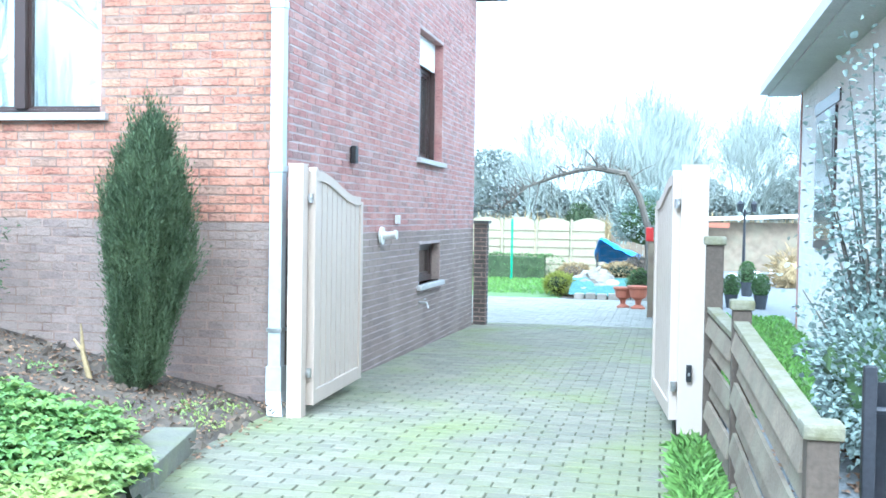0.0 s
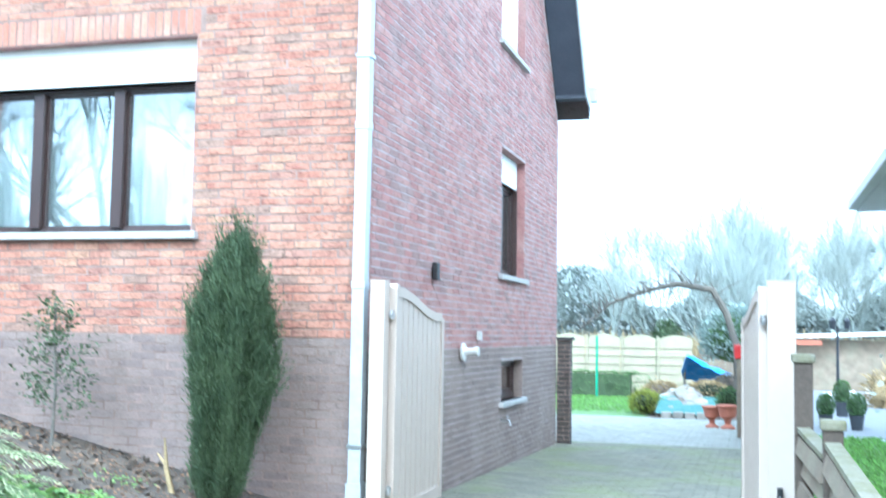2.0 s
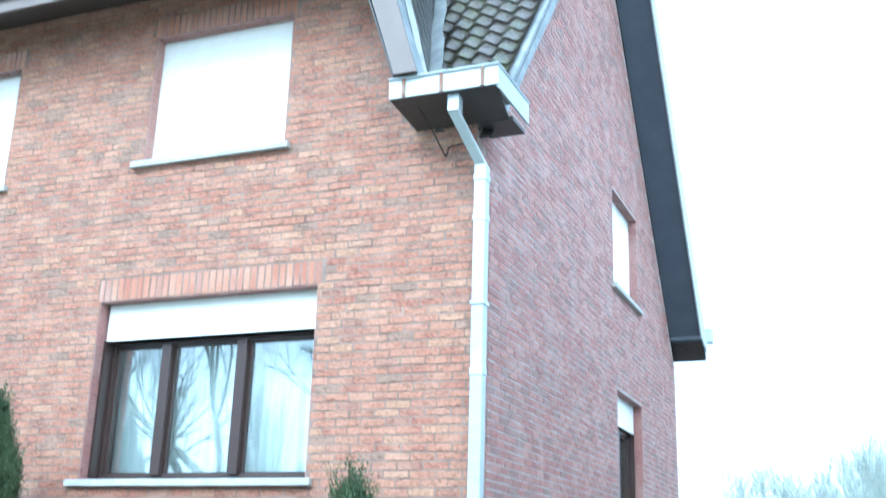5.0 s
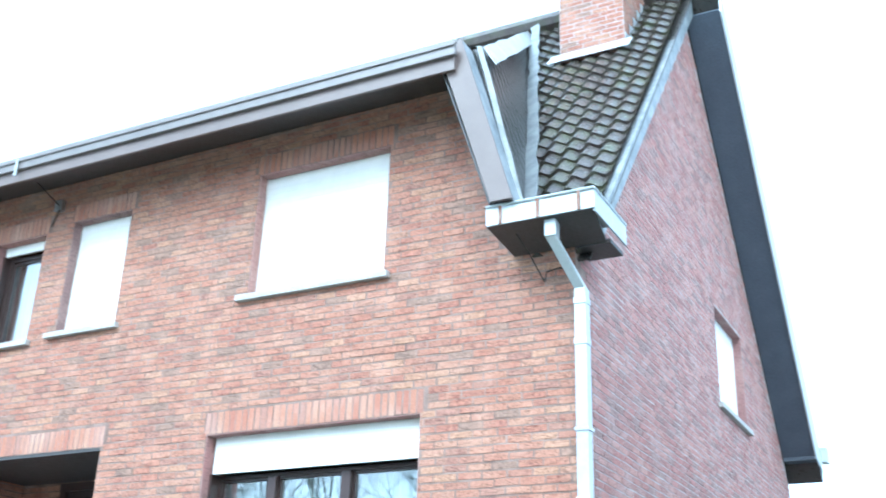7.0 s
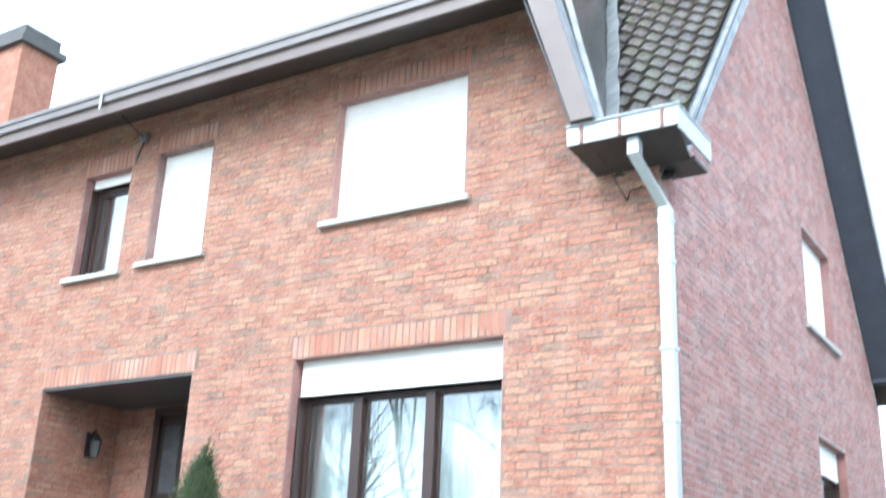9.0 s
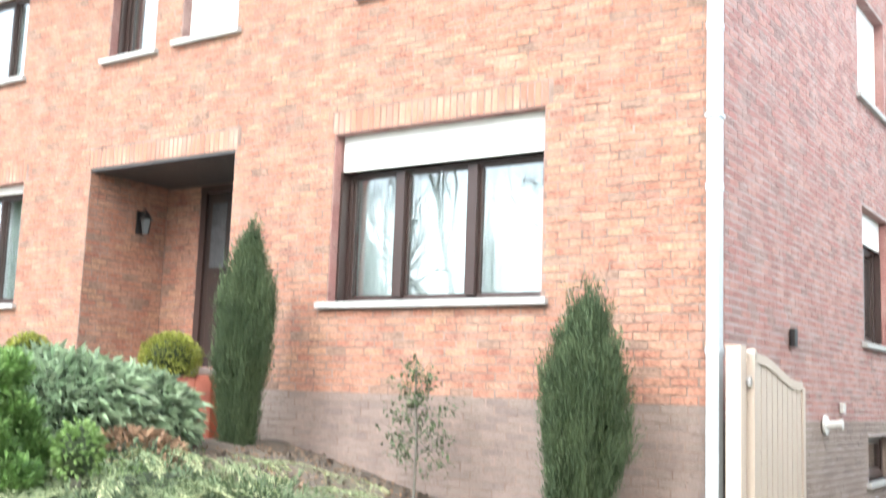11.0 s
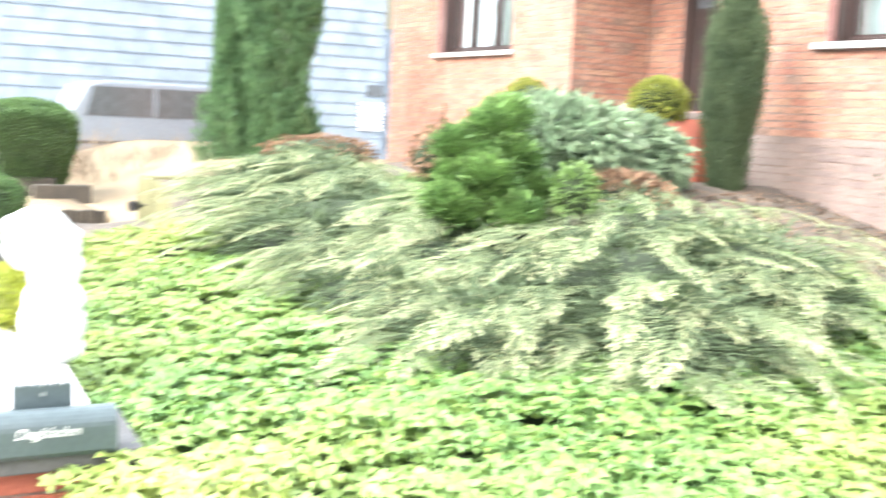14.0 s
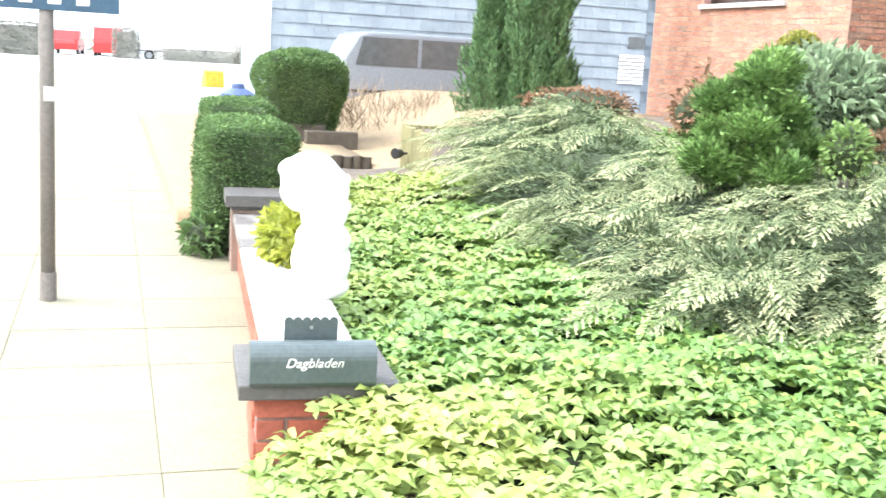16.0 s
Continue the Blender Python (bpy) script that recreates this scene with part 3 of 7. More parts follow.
# ---- windows ----
def window(name, label, o, side, panes, shutter=0.0, blind_full=False, sill=True, recess=0.1, curtain=True, frame_m=None, over=0.1, bar_w=0.06, sash_w=0.03, jamb=0.07):
    """A window in an opening; side: False for the front wall, True for the side wall. panes: bounds of the panes along the opening."""
    a, b, z0, z1 = o
    recess = 0.15 if blind_full else recess
    sd = recess - 0.045 if blind_full else 0.10      # depth of the shutter
    w = thing(name, label, "window", kind="structure")
    P = (lambda u, v, d: (u, d, v)) if not side else (lambda u, v, d: (-d, u, v))

    def pbox(u0, u1, v0, v1, d0, d1):
        p, q = P(u0, v0, d0), P(u1, v1, d1)
        return bx(*(f(p[i], q[i]) for i in range(3) for f in (min, max)))

    if sill:
        s = part("window_sill", pbox(a - over, b + 0.06, z0 - 0.055, z0, -0.055, recess + 0.06), M_STONE, w, "pale grey stone sill", bevel=0.006)
    # brick reveals
    for u0, u1, v0, v1 in ((a, a + 0.006, z0, z1), (b - 0.006, b, z0, z1), (a + 0.006, b - 0.006, z1 - 0.006, z1)):
        part("reveal", pbox(u0, u1, v0, v1, 0.002, 0.31), M_PLINTH if z1 < 1.3 else M_BRICK_SIDE, w)
    a, b, z1 = a + 0.006, b - 0.006, z1 - 0.006
    if shutter:
        lo = z0 if blind_full else z1 - shutter
        g = Geo()
        n = max(1, round((z1 - lo) / 0.055))
        h = (z1 - lo) / n
        for i in range(n):
            p = pbox(a + 0.02, b - 0.02, lo + i * h + 0.0006, lo + (i + 1) * h - 0.0006, sd, sd + 0.009)
            g.add(p.v, p.f)
        p = pbox(a + 0.02, b - 0.02, lo, z1, sd + 0.011, sd + 0.025)
        g.add(p.v, p.f)
        sh = part("roller_shutter", g, M_SHUTTER, w, "lowered white roller shutter" if blind_full else "white roller shutter, rolled up")
        for u0, u1 in ((a, a + 0.022), (b - 0.022, b)):
            part("guide_rail", pbox(u0, u1, z0, z1 if blind_full else lo, sd - 0.005, recess - 0.002), M_SHUTTER if blind_full else M_FRAME, w)
        if blind_full:
            return w
        z1 = lo
    fm = frame_m or M_FRAME
    t = jamb
    fr = Geo()
    for q in ((a, a + t, z0, z1), (b - t, b, z0, z1), (a + t, b - t, z0, z0 + t), (a + t, b - t, z1 - t * 0.7, z1)):
        p = pbox(*q, recess, recess + 0.07)
        fr.add(p.v, p.f)
    f = part("window_frame", fr, fm, w, bevel=0.004)
    edges = [a + t] + [x for m in panes for x in (m - bar_w, m + bar_w)] + [b - t]
    for m in panes:
        part("mullion", pbox(m - bar_w, m + bar_w, z0 + t, z1 - t * 0.7, recess - 0.03, recess + 0.068), fm, w, bevel=0.004)
    for i in range(0, len(edges), 2):
        u0, u1 = edges[i], edges[i + 1]
        bar = Geo()
        for q in ((u0, u0 + sash_w, z0 + t, z1 - t * 0.7), (u1 - sash_w, u1, z0 + t, z1 - t * 0.7), (u0 + sash_w, u1 - sash_w, z0 + t, z0 + t + sash_w),
                  (u0 + sash_w, u1 - sash_w, z1 - t * 0.7 - sash_w, z1 - t * 0.7)):
            p = pbox(*q, recess + 0.02, recess + 0.06)
            bar.add(p.v, p.f)
        part("sash", bar, fm, w)
        gl = part("pane", pbox(u0 + sash_w, u1 - sash_w, z0 + t + sash_w, z1 - t * 0.7 - sash_w, recess + 0.038, recess + 0.042), M_GLASS, w)
        gl.visible_shadow = False
    if curtain:
        n = int((b - a) / 0.02)
        V, F = [], []
        for i in range(n + 1):
            u = a + (b - a) * i / n
            d = recess + 0.17 + 0.022 * math.sin(u * 47 + 2 * math.sin(u * 13)) + 0.01 * math.sin(u * 101)
            V += [P(u, z0 + 0.02, d), P(u, z1, d)]
            if i:
                F.append((2 * i - 2, 2 * i, 2 * i + 1, 2 * i - 1))
        c = part("net_curtain", fast_mesh("net_curtain", V, F, M_CURTAIN), None, w, "white net curtain in folds")
        c.data.shade_smooth()
    return w


w1 = window("window_1", "brown framed three-pane window, white shutter rolled up", FRONT_OPEN["living"], False, (-2.765, -2.04), 0.31, recess=0.20, bar_w=0.045, sash_w=0.022, jamb=0.05)
window("window_2", "upstairs window behind a lowered white shutter", FRONT_OPEN["bed"], False, (), 1, True)
window("window_3", "small upstairs window behind a lowered white shutter", FRONT_OPEN["small"], False, (), 1, True)
window("window_4", "narrow brown framed upstairs window, tilted sash", FRONT_OPEN["narrow"], False, (), 0.1, recess=0.17)
window("window_5", "brown framed upstairs window with net curtains", FRONT_OPEN["upper_far"], False, (-9.05, -8.5), 0.06, recess=0.17, bar_w=0.018, sash_w=0.012)
window("window_6", "brown framed ground floor window with net curtains", FRONT_OPEN["lower_far"], False, (-8.93, -8.38), 0.09, recess=0.17, over=0.04, bar_w=0.018, sash_w=0.012)
window("window_7", "brown framed side window with half rolled shutter", SIDE_OPEN["hall"], True, (5.0,), 0.33, recess=0.16)
window("window_8", "small dark cellar window with stone sill", SIDE_OPEN["cellar"], True, (), 0, curtain=False)
window("window_9", "attic window behind a lowered white shutter", SIDE_OPEN["attic"], True, (), 1, True)

# ---- porch ----
px0, px1, pz0, pz1, pd = -6.66, -4.57, 1.5, 3.54, 1.05
porch = thing("porch", "recessed brick porch with a dark ceiling", "porch", kind="structure")


def face_bricks(u0, u1, v0, v1, tw, parent, flip):
    for q in lay_bricks(u0, u1, v0, {}, lambda u: v1, R):
        V, F = brick_mesh([q], tw, R, flip=flip)
        part("brick", fast_mesh("brick", V, F, M_BRICK), None, parent)


part("inner_wall", bx(px0 - 0.2, px0 - 0.004, 0.324, pd + 0.1, pz0 - 0.1, pz1 + 0.1), M_MORTAR, porch)
part("inner_wall", bx(px1 + 0.004, px1 + 0.2, 0.324, pd + 0.1, pz0 - 0.1, pz1 + 0.1), M_MORTAR, porch)
part("inner_wall", Geo().box(px0 - 0.2, -6.12, pd + 0.004, pd + 0.2, pz0 - 0.1, pz1 + 0.1).box(-5.02, px1 + 0.2, pd + 0.004, pd + 0.2, pz0 - 0.1, pz1 + 0.1)
     .box(-6.12, -5.02, pd + 0.004, pd + 0.2, 3.5, pz1 + 0.1), M_MORTAR, porch)
part("ceiling", bx(px0, px1, 0.004, pd, pz1 - 0.03, pz1 + 0.06), M_SOFFIT, porch)
part("floor_slab", bx(px0 - 0.05, px1 + 0.1, -0.42, pd, pz0 - 0.06, pz0), M_STONE, porch, "grey stone landing slab", bevel=0.008)
face_bricks(0.0, pd, pz0, pz1, lambda u, v, w: (px0 + w, u, v), porch, False)
face_bricks(0.0, pd, pz0, pz1, lambda u, v, w: (px1 - w, u, v), porch, True)
face_bricks(px0, -6.12, pz0, pz1 - 0.03, lambda u, v, w: (u, pd - w, v), porch, False)

front_door = thing("door_1", "dark stained wooden front door with narrow glass strips", "door", kind="structure")
part("door_frame", Geo().box(-6.12, -6.04, pd, pd + 0.09, 1.5, 3.5).box(-5.1, -5.02, pd, pd + 0.09, 1.5, 3.5).box(-6.04, -5.1, pd, pd + 0.09, 3.42, 3.5), M_FRAME, front_door)
part("door_leaf", bx(-6.04, -5.1, pd + 0.03, pd + 0.08, 1.52, 3.42), M_DOOR, front_door)
for k in range(3):
    part("door_panel", bx(-5.96 + k * 0.28, -5.74 + k * 0.28, pd + 0.018, pd + 0.03, 1.65, 2.5), M_DOOR, front_door, bevel=0.004)
    part("glass_strip", bx(-5.96 + k * 0.28, -5.74 + k * 0.28, pd + 0.024, pd + 0.03, 2.6, 3.3), M_VANGLASS, front_door)
part("door_handle", Geo().tube([(-5.2, pd - 0.03, 2.45), (-5.2, pd - 0.03, 2.6)], 0.012).tube([(-5.2, pd - 0.03, 2.52), (-5.2, pd + 0.03, 2.52)], 0.01), M_CHROME, front_door)

lantern = thing("wall_lantern", "black wall lantern beside the front door", "lamp")
part("backplate", bx(px0 + 0.012, px0 + 0.03, 0.62, 0.72, 2.94, 3.20), M_BLACK, lantern)
part("arm", Geo().tube([(px0 + 0.03, 0.67, 3.17), (px0 + 0.09, 0.67, 3.22), (px0 + 0.12, 0.67, 3.17)], 0.009), M_BLACK, lantern)
part("glass", Geo().lathe([(0.035, 2.94), (0.06, 3.10)], px0 + 0.12, 0.67, 6), M_VANGLASS, lantern)
part("cap", Geo().lathe([(0.075, 3.10), (0.02, 3.18), (0.008, 3.19)], px0 + 0.12, 0.67, 6), M_BLACK, lantern)

# landing block faced with red tiles
landing = thing("landing_steps", "red tiled landing and steps at the front door", "steps", kind="structure")
part("core", bx(-6.7, -4.31, -0.36, -0.012, 0.3, 1.438), M_MORTAR, landing)
for i in range(7):
    for j in range(12):
        z = 0.32 + i * 0.16
        x = -6.7 + j * 0.2
        if x > -5.6:
            part("tile", bx(x + 0.004, min(x + 0.196, -4.3), -0.374, -0.361, z + 0.004, z + 0.156), M_STEP, landing)
for i in range(7):
    for j in range(2):
        y = -0.372 + j * 0.18
        part("tile", bx(-4.309, -4.296, y + 0.004, y + 0.176, 0.324 + i * 0.16, 0.476 + i * 0.16), M_STEP, landing)

# ---- eaves of the raised front, slanting cheek ----
eaves = thing("eaves_box", "long brown eaves board with dark soffit and zinc gutter", "eaves", kind="structure")
part("soffit", Geo().prism([(HOUSE_L - 0.3, -0.012, 6.39), (-0.95, -0.012, 6.39), (-0.88, -0.52, 6.22), (HOUSE_L - 0.3, -0.52, 6.22)], (0, 0, 0.03)), M_SOFFIT, eaves, "dark soffit boards")
part("fascia", bx(HOUSE_L - 0.3, -0.80, -0.55, -0.521, 6.20, 6.40), M_FASCIA, eaves)
part("gutter", Geo().box(HOUSE_L - 0.3, -0.78, -0.585, -0.551, 6.32, 6.42).box(HOUSE_L - 0.3, -0.78, -0.60, -0.586, 6.40, 6.45), M_GUTTER, eaves, bevel=0.005)
part("gutter_bracket", bx(-5.73, -5.70, -0.612, -0.601, 6.24, 6.42), M_ZINC, eaves)
cheek = thing("dormer_cheek", "slanting brown board and slate clad dormer cheek", "dormer", kind="structure")
part("edge_board", Geo().prism([(-0.92, -0.51, 6.30), (-0.77, -0.51, 6.52), (-0.30, -0.51, 4.97), (-0.48, -0.51, 4.97)], (0, 0.028, 0)), M_FASCIA, cheek, "brown slanting edge board")
part("return_board", Geo().prism([(-0.775, -0.48, 6.52), (-0.305, -0.48, 4.97), (-0.33, -0.2, 4.97), (-0.80, -0.2, 6.56)], (-0.02, 0, 0)), M_LEAD, cheek)
part("under_board", Geo().prism([(-0.95, -0.48, 6.30), (-0.49, -0.48, 4.97), (-0.52, -0.012, 4.97), (-1.0, -0.012, 6.40)], (-0.015, 0, 0)), M_SOFFIT, cheek)
A_, B_, C_ = Vector((-0.79, -0.25, 6.56)), Vector((-0.36, -0.1, 4.93)), Vector((-2.02, 3.82, 9.58))
part("slate_backing", Geo().prism([A_, B_, C_], (-0.05, 0.02, -0.02)), M_SLATE, cheek)
nrm = (B_ - A_).cross(C_ - A_).normalized()
if nrm.x < 0:
    nrm = -nrm
sl = Geo()
rows = 34
for i in range(rows):
    t0, t1 = i / rows, (i + 1.35) / rows
    p0, p1 = B_.lerp(A_, t0), B_.lerp(C_, t0)
    q0, q1 = B_.lerp(A_, min(1, t1)), B_.lerp(C_, min(1, t1))
    n = max(1, round((p1 - p0).length / 0.2))
    for k in range(n):
        f0, f1 = k / n + 0.01, (k + 1) / n - 0.01
        lift = nrm * 0.014
        a, b = p0.lerp(p1, f0) + lift, p0.lerp(p1, f1) + lift
        c, d = q0.lerp(q1, f1) + nrm * 0.003, q0.lerp(q1, f0) + nrm * 0.003
        sl.prism([a, b, c, d], nrm * 0.006)
ob = part("slates", sl, M_SLATE, cheek, "wet dark slates")
ob["kind"] = "stuff"


def strip(p, q, width, side, lift, material, parent, name, wob=0.0, n=10):
    """A metal flashing strip from p to q."""
    g = Geo()
    V, F = [], []
    for i in range(n + 1):
        c = p.lerp(q, i / n)
        w = side.normalized() * width * 0.5
        j = R.uniform(-wob, wob)
        V += [c - w + lift + side.normalized() * j, c + w + lift * 1.4 + side.normalized() * j]
        if i:
            F.append((2 * i - 2, 2 * i - 1, 2 * i + 1, 2 * i))
    g.add(V, F)
    me = g.mesh(name, material)
    ob = part(name, me, material, parent, "dented zinc flashing")
    s = ob.modifiers.new("thick", "SOLIDIFY")
    s.thickness = 0.008
    return ob


strip(B_ + Vector((0.05, 0, 0.0)), C_ + Vector((0.1, 0, 0.05)), 0.12, Vector((1, 0.1, 0.1)), Vector((0, -0.05, 0.06)), M_LEAD, cheek, "valley_flashing", 0.016, 26)
strip(A_ + Vector((0.03, 0.2, 0.05)), C_, 0.24, Vector((0.5, 0, -1)), nrm * 0.03, M_ZINC, cheek, "top_flashing", 0.015, 12)
strip(A_ + Vector((0.04, -0.02, 0.0)), B_ + Vector((0.0, -0.1, 0)), 0.035, Vector((1, 0.6, 0)), nrm * 0.03, M_LEAD, cheek, "edge_flashing", 0.004, 12)

# ---- main roof ----
roof = thing("roof", "steep mossy dark tiled roof", "roof", kind="structure")
part("rear_slope", Geo().prism([(HOUSE_L - 0.2, RIDGE_Y, 9.60), (0.43, RIDGE_Y, 9.60), (0.43, 8.0, 4.42), (HOUSE_L - 0.2, 8.0, 4.42)], (0, 0.08, 0.12)), M_SLATE, roof)
part("front_deck", Geo().prism([(-0.45, 0.05, 4.62), (0.1, 0.05, 4.62), (0.1, RIDGE_Y, 9.62), (-2.05, RIDGE_Y, 9.62)], (0, -0.012, 0.01)), M_SLATE, roof)
part("dormer_deck", Geo().prism([(HOUSE_L - 0.2, -0.52, 6.38), (-0.84, -0.52, 6.38), (-2.05, RIDGE_Y, 9.60), (HOUSE_L - 0.2, RIDGE_Y, 9.60)], (0, -0.012, 0.012)), M_SLATE, roof)
# soffit of the rear verge and eave
part("verge_soffit", Geo().prism([(0.012, RIDGE_Y, 9.36), (0.42, RIDGE_Y, 9.36), (0.42, 7.62, 4.70), (0.012, 7.62, 4.70)], (0, 0.02, 0.03)), M_VERGE, roof, "dark verge soffit")
part("verge_board", Geo().prism([(0.42, RIDGE_Y, 9.72), (0.42, RIDGE_Y, 9.33), (0.42, 7.62, 4.67), (0.42, 8.02, 4.55), (0.42, 8.06, 4.69)], (0.022, 0, 0)), M_ZINC, roof, "zinc covered verge board")
part("eave_box", bx(0.012, 0.42, 7.62, 8.02, 4.65, 4.70), M_VERGE, roof)
part("rear_gutter", Geo().prism([(-2.0, 8.06, 4.70), (0.51, 8.06, 4.70), (0.51, 8.06, 4.90), (-2.0, 8.06, 4.90)], (0, 0.16, 0)), M_ZINC, roof)
part("front_verge", Geo().prism([(0.02, 0.30, 4.84), (0.02, 0.22, 4.94), (0.02, RIDGE_Y, 9.62), (0.02, RIDGE_Y, 9.36)], (0.075, 0, 0)), M_LEAD, roof, "zinc verge strip")
part("ridge", Geo().tube([(HOUSE_L - 0.2, RIDGE_Y, 9.80), (0.3, RIDGE_Y, 9.80)], 0.15, 10), M_TILE, roof)

# wavy tiles: one shape, laid up the slope
slope = Vector((0, 1, 1.29)).normalized()
up_n = Vector((0, -1.29, 1)).normalized()


def tile_mesh():
    V, F = [], []
    nu = 8
    wdt, lng = 0.19, 0.285
    for s in range(2):
        for i in range(nu + 1):
            u = i / nu
            h = 0.024 * math.sin(2 * math.pi * u + 0.6)
            base = Vector((u * wdt * 1.06, 0, 0)) + up_n * (h + (0.052 if s == 0 else 0.018))
            V.append(base + slope * (0 if s == 0 else lng))
    for i in range(nu):
        F.append((i, i + 1, nu + 2 + i, nu + 1 + i))
    n = len(V)
    for s in (0.0, 0.03):          # the lower lip has an edge of its own
        for i in range(nu + 1):
            V.append(V[i] - up_n * s)
    for i in range(nu):
        F.append((n + i + 1, n + i, n + nu + 1 + i, n + nu + 2 + i))
    return fast_mesh("roof_tile", V, F, M_TILE)


TILE = tile_mesh()
TILE.shade_smooth()
for r in range(28):
    for c in range(13):
        d = 0.225 * r
        p = Vector((0.03 - 0.19 * (c + 1), 0.04, 4.66)) + slope * d
        valley = -0.40 - 0.432 * max(0.0, p.y - 0.05)
        if p.x < valley - 0.10 or p.y > RIDGE_Y - 0.1:
            continue
        if -1.46 < p.x < -0.55 and p.y > 2.85:
            continue
        ob = part("roof_tile", TILE, None, roof)
        ob.location = p + up_n * R.uniform(0, 0.008)
tilt = Matrix.Rotation(math.atan(0.72) - math.atan(1.29), 4, "X")
low_slope = Vector((0, 1, 0.72)).normalized()
V, F = [], []
tv = [tilt @ v.co for v in TILE.vertices]
tf = [tuple(p.vertices) for p in TILE.polygons]
for r in range(25):
    for c in range(56):
        p = Vector((-0.62 - 0.19 * (c + 1), -0.30, 6.52)) + low_slope * 0.225 * r
        if p.x > -0.90 - 0.27 * (p.y + 0.52) - 0.12 or p.y > RIDGE_Y - 0.1:
            continue
        n = len(V)
        V += [v + p for v in tv]
        F += [tuple(n + i for i in q) for q in tf]
ob = part("far_roof_tiles", fast_mesh("far_roof_tiles", V, F, M_TILE), None, roof)
ob["kind"] = "stuff"

# chimney
chimney = thing("chimney", "red brick chimney with zinc flashing at its foot", "chimney")
cx0, cx1, cy0, cy1 = -1.27, -0.48, 2.98, 4.1
part("core", bx(cx0, cx1, cy0, cy1, 8.2, 11.4), M_MORTAR_PALE, chimney)
for tw, u0, u1, fl in ((lambda u, v, w: (u, cy0 - w, v), cx0, cx1, False), (lambda u, v, w: (cx1 + w, u, v), cy0, cy1, False)):
    V, F = brick_mesh([(u, v + 8.3, l, h) for u, v, l, h in lay_bricks(u0, u1, 0.0, {}, lambda u: 2.8, R)], tw, R)
    ob = part("brickwork", fast_mesh("brickwork", V, F, M_BRICK), None, chimney)
    ob["kind"] = "stuff"
part("cap", bx(cx0 - 0.06, cx1 + 0.06, cy0 - 0.06, cy1 + 0.06, 11.4, 11.5), M_CONC, chimney)
part("apron_flashing", Geo().prism([(cx0 - 0.1, cy0 - 0.012, 8.58), (cx1 + 0.1, cy0 - 0.012, 8.58), (cx1 + 0.1, cy0 - 0.16, 8.40), (cx0 - 0.1, cy0 - 0.16, 8.40)], (0, 0.0, 0.012)), M_ZINC, chimney)
for k in range(5):
    y = cy0 + k * 0.16
    part("step_flashing", Geo().prism([(cx1 + 0.012, y, 8.47 + 1.29 * k * 0.16), (cx1 + 0.012, y + 0.18, 8.47 + 1.29 * (k * 0.16 + 0.18)),
                                       (cx1 + 0.012, y + 0.18, 8.72 + 1.29 * k * 0.16), (cx1 + 0.012, y, 8.69 + 1.29 * k * 0.16)], (0.006, 0, 0)), M_ZINC, chimney)

chim2 = thing("chimney", "tall dark capped brick stack behind the house", "chimney")
part("core", bx(-14.35, -13.55, 3.5, 4.3, 0.0, 11.3), M_BRICK, chim2)
part("cap", Geo().box(-14.45, -13.45, 3.4, 4.4, 11.3, 11.44).box(-14.35, -13.55, 3.5, 4.3, 11.44, 11.7), M_DARKCOPE, chim2)
# box gutter at the corner
gutter = thing("box_gutter", "dented zinc box gutter with rusty brackets", "gutter")
gx0, gx1, gy0, gy1, gz0, gz1 = -0.54, 0.32, -0.45, 0.26, 4.72, 4.96
part("underside", Geo().prism([(gx0, gy0 + 0.02, 4.80), (gx1 - 0.02, gy0 + 0.02, 4.80), (gx1 - 0.06, -0.03, 4.71), (gx0 + 0.05, -0.03, 4.71)], (0, 0, 0.02)), M_SOFFIT, gutter, "dark boarded underside")
part("underside", bx(0.014, gx1 - 0.03, -0.03, gy1, 4.70, 4.73), M_SOFFIT, gutter, "dark boarded underside")
part("front_face", bx(gx0, gx1, gy0, gy0 + 0.015, 4.80, 4.95), M_ZINC, gutter, bevel=0.003)
part("end_face", bx(gx1 - 0.015, gx1, gy0 + 0.016, gy1, 4.78, 4.95), M_ZINC, gutter)
part("end_face", bx(gx0, gx0 + 0.015, gy0 + 0.016, -0.012, 4.80, 4.95), M_ZINC, gutter)
part("lip", Geo().tube([(gx0, gy0 - 0.005, 4.955), (gx1 + 0.005, gy0 - 0.005, 4.955)], 0.012, 6).tube([(gx1, gy0, 4.955), (gx1, gy1, 4.955)], 0.012, 6), M_ZINC, gutter)
for x in (-0.42, -0.12, 0.2):
    part("bracket", bx(x - 0.012, x + 0.012, gy0 - 0.012, gy0 - 0.001, 4.80, 4.95), M_RUST, gutter, "rusty bracket")
part("floor", bx(gx0 + 0.016, gx1 - 0.016, gy0 + 0.016, -0.013, 4.83, 4.84), M_ZINC, gutter)

pipe = thing("downpipe", "zinc downpipe with sleeves, white painted lower down", "downpipe")
PX, PY = 0.075, -0.085
part("outlet", bx(-0.09, 0.0, -0.40, -0.31, 4.66, 4.80), M_ZINC, pipe, bevel=0.01)
def square(cx, cy, z, r):
    return [(cx - r, cy - r, z), (cx + r, cy - r, z), (cx + r, cy + r, z), (cx - r, cy + r, z)]


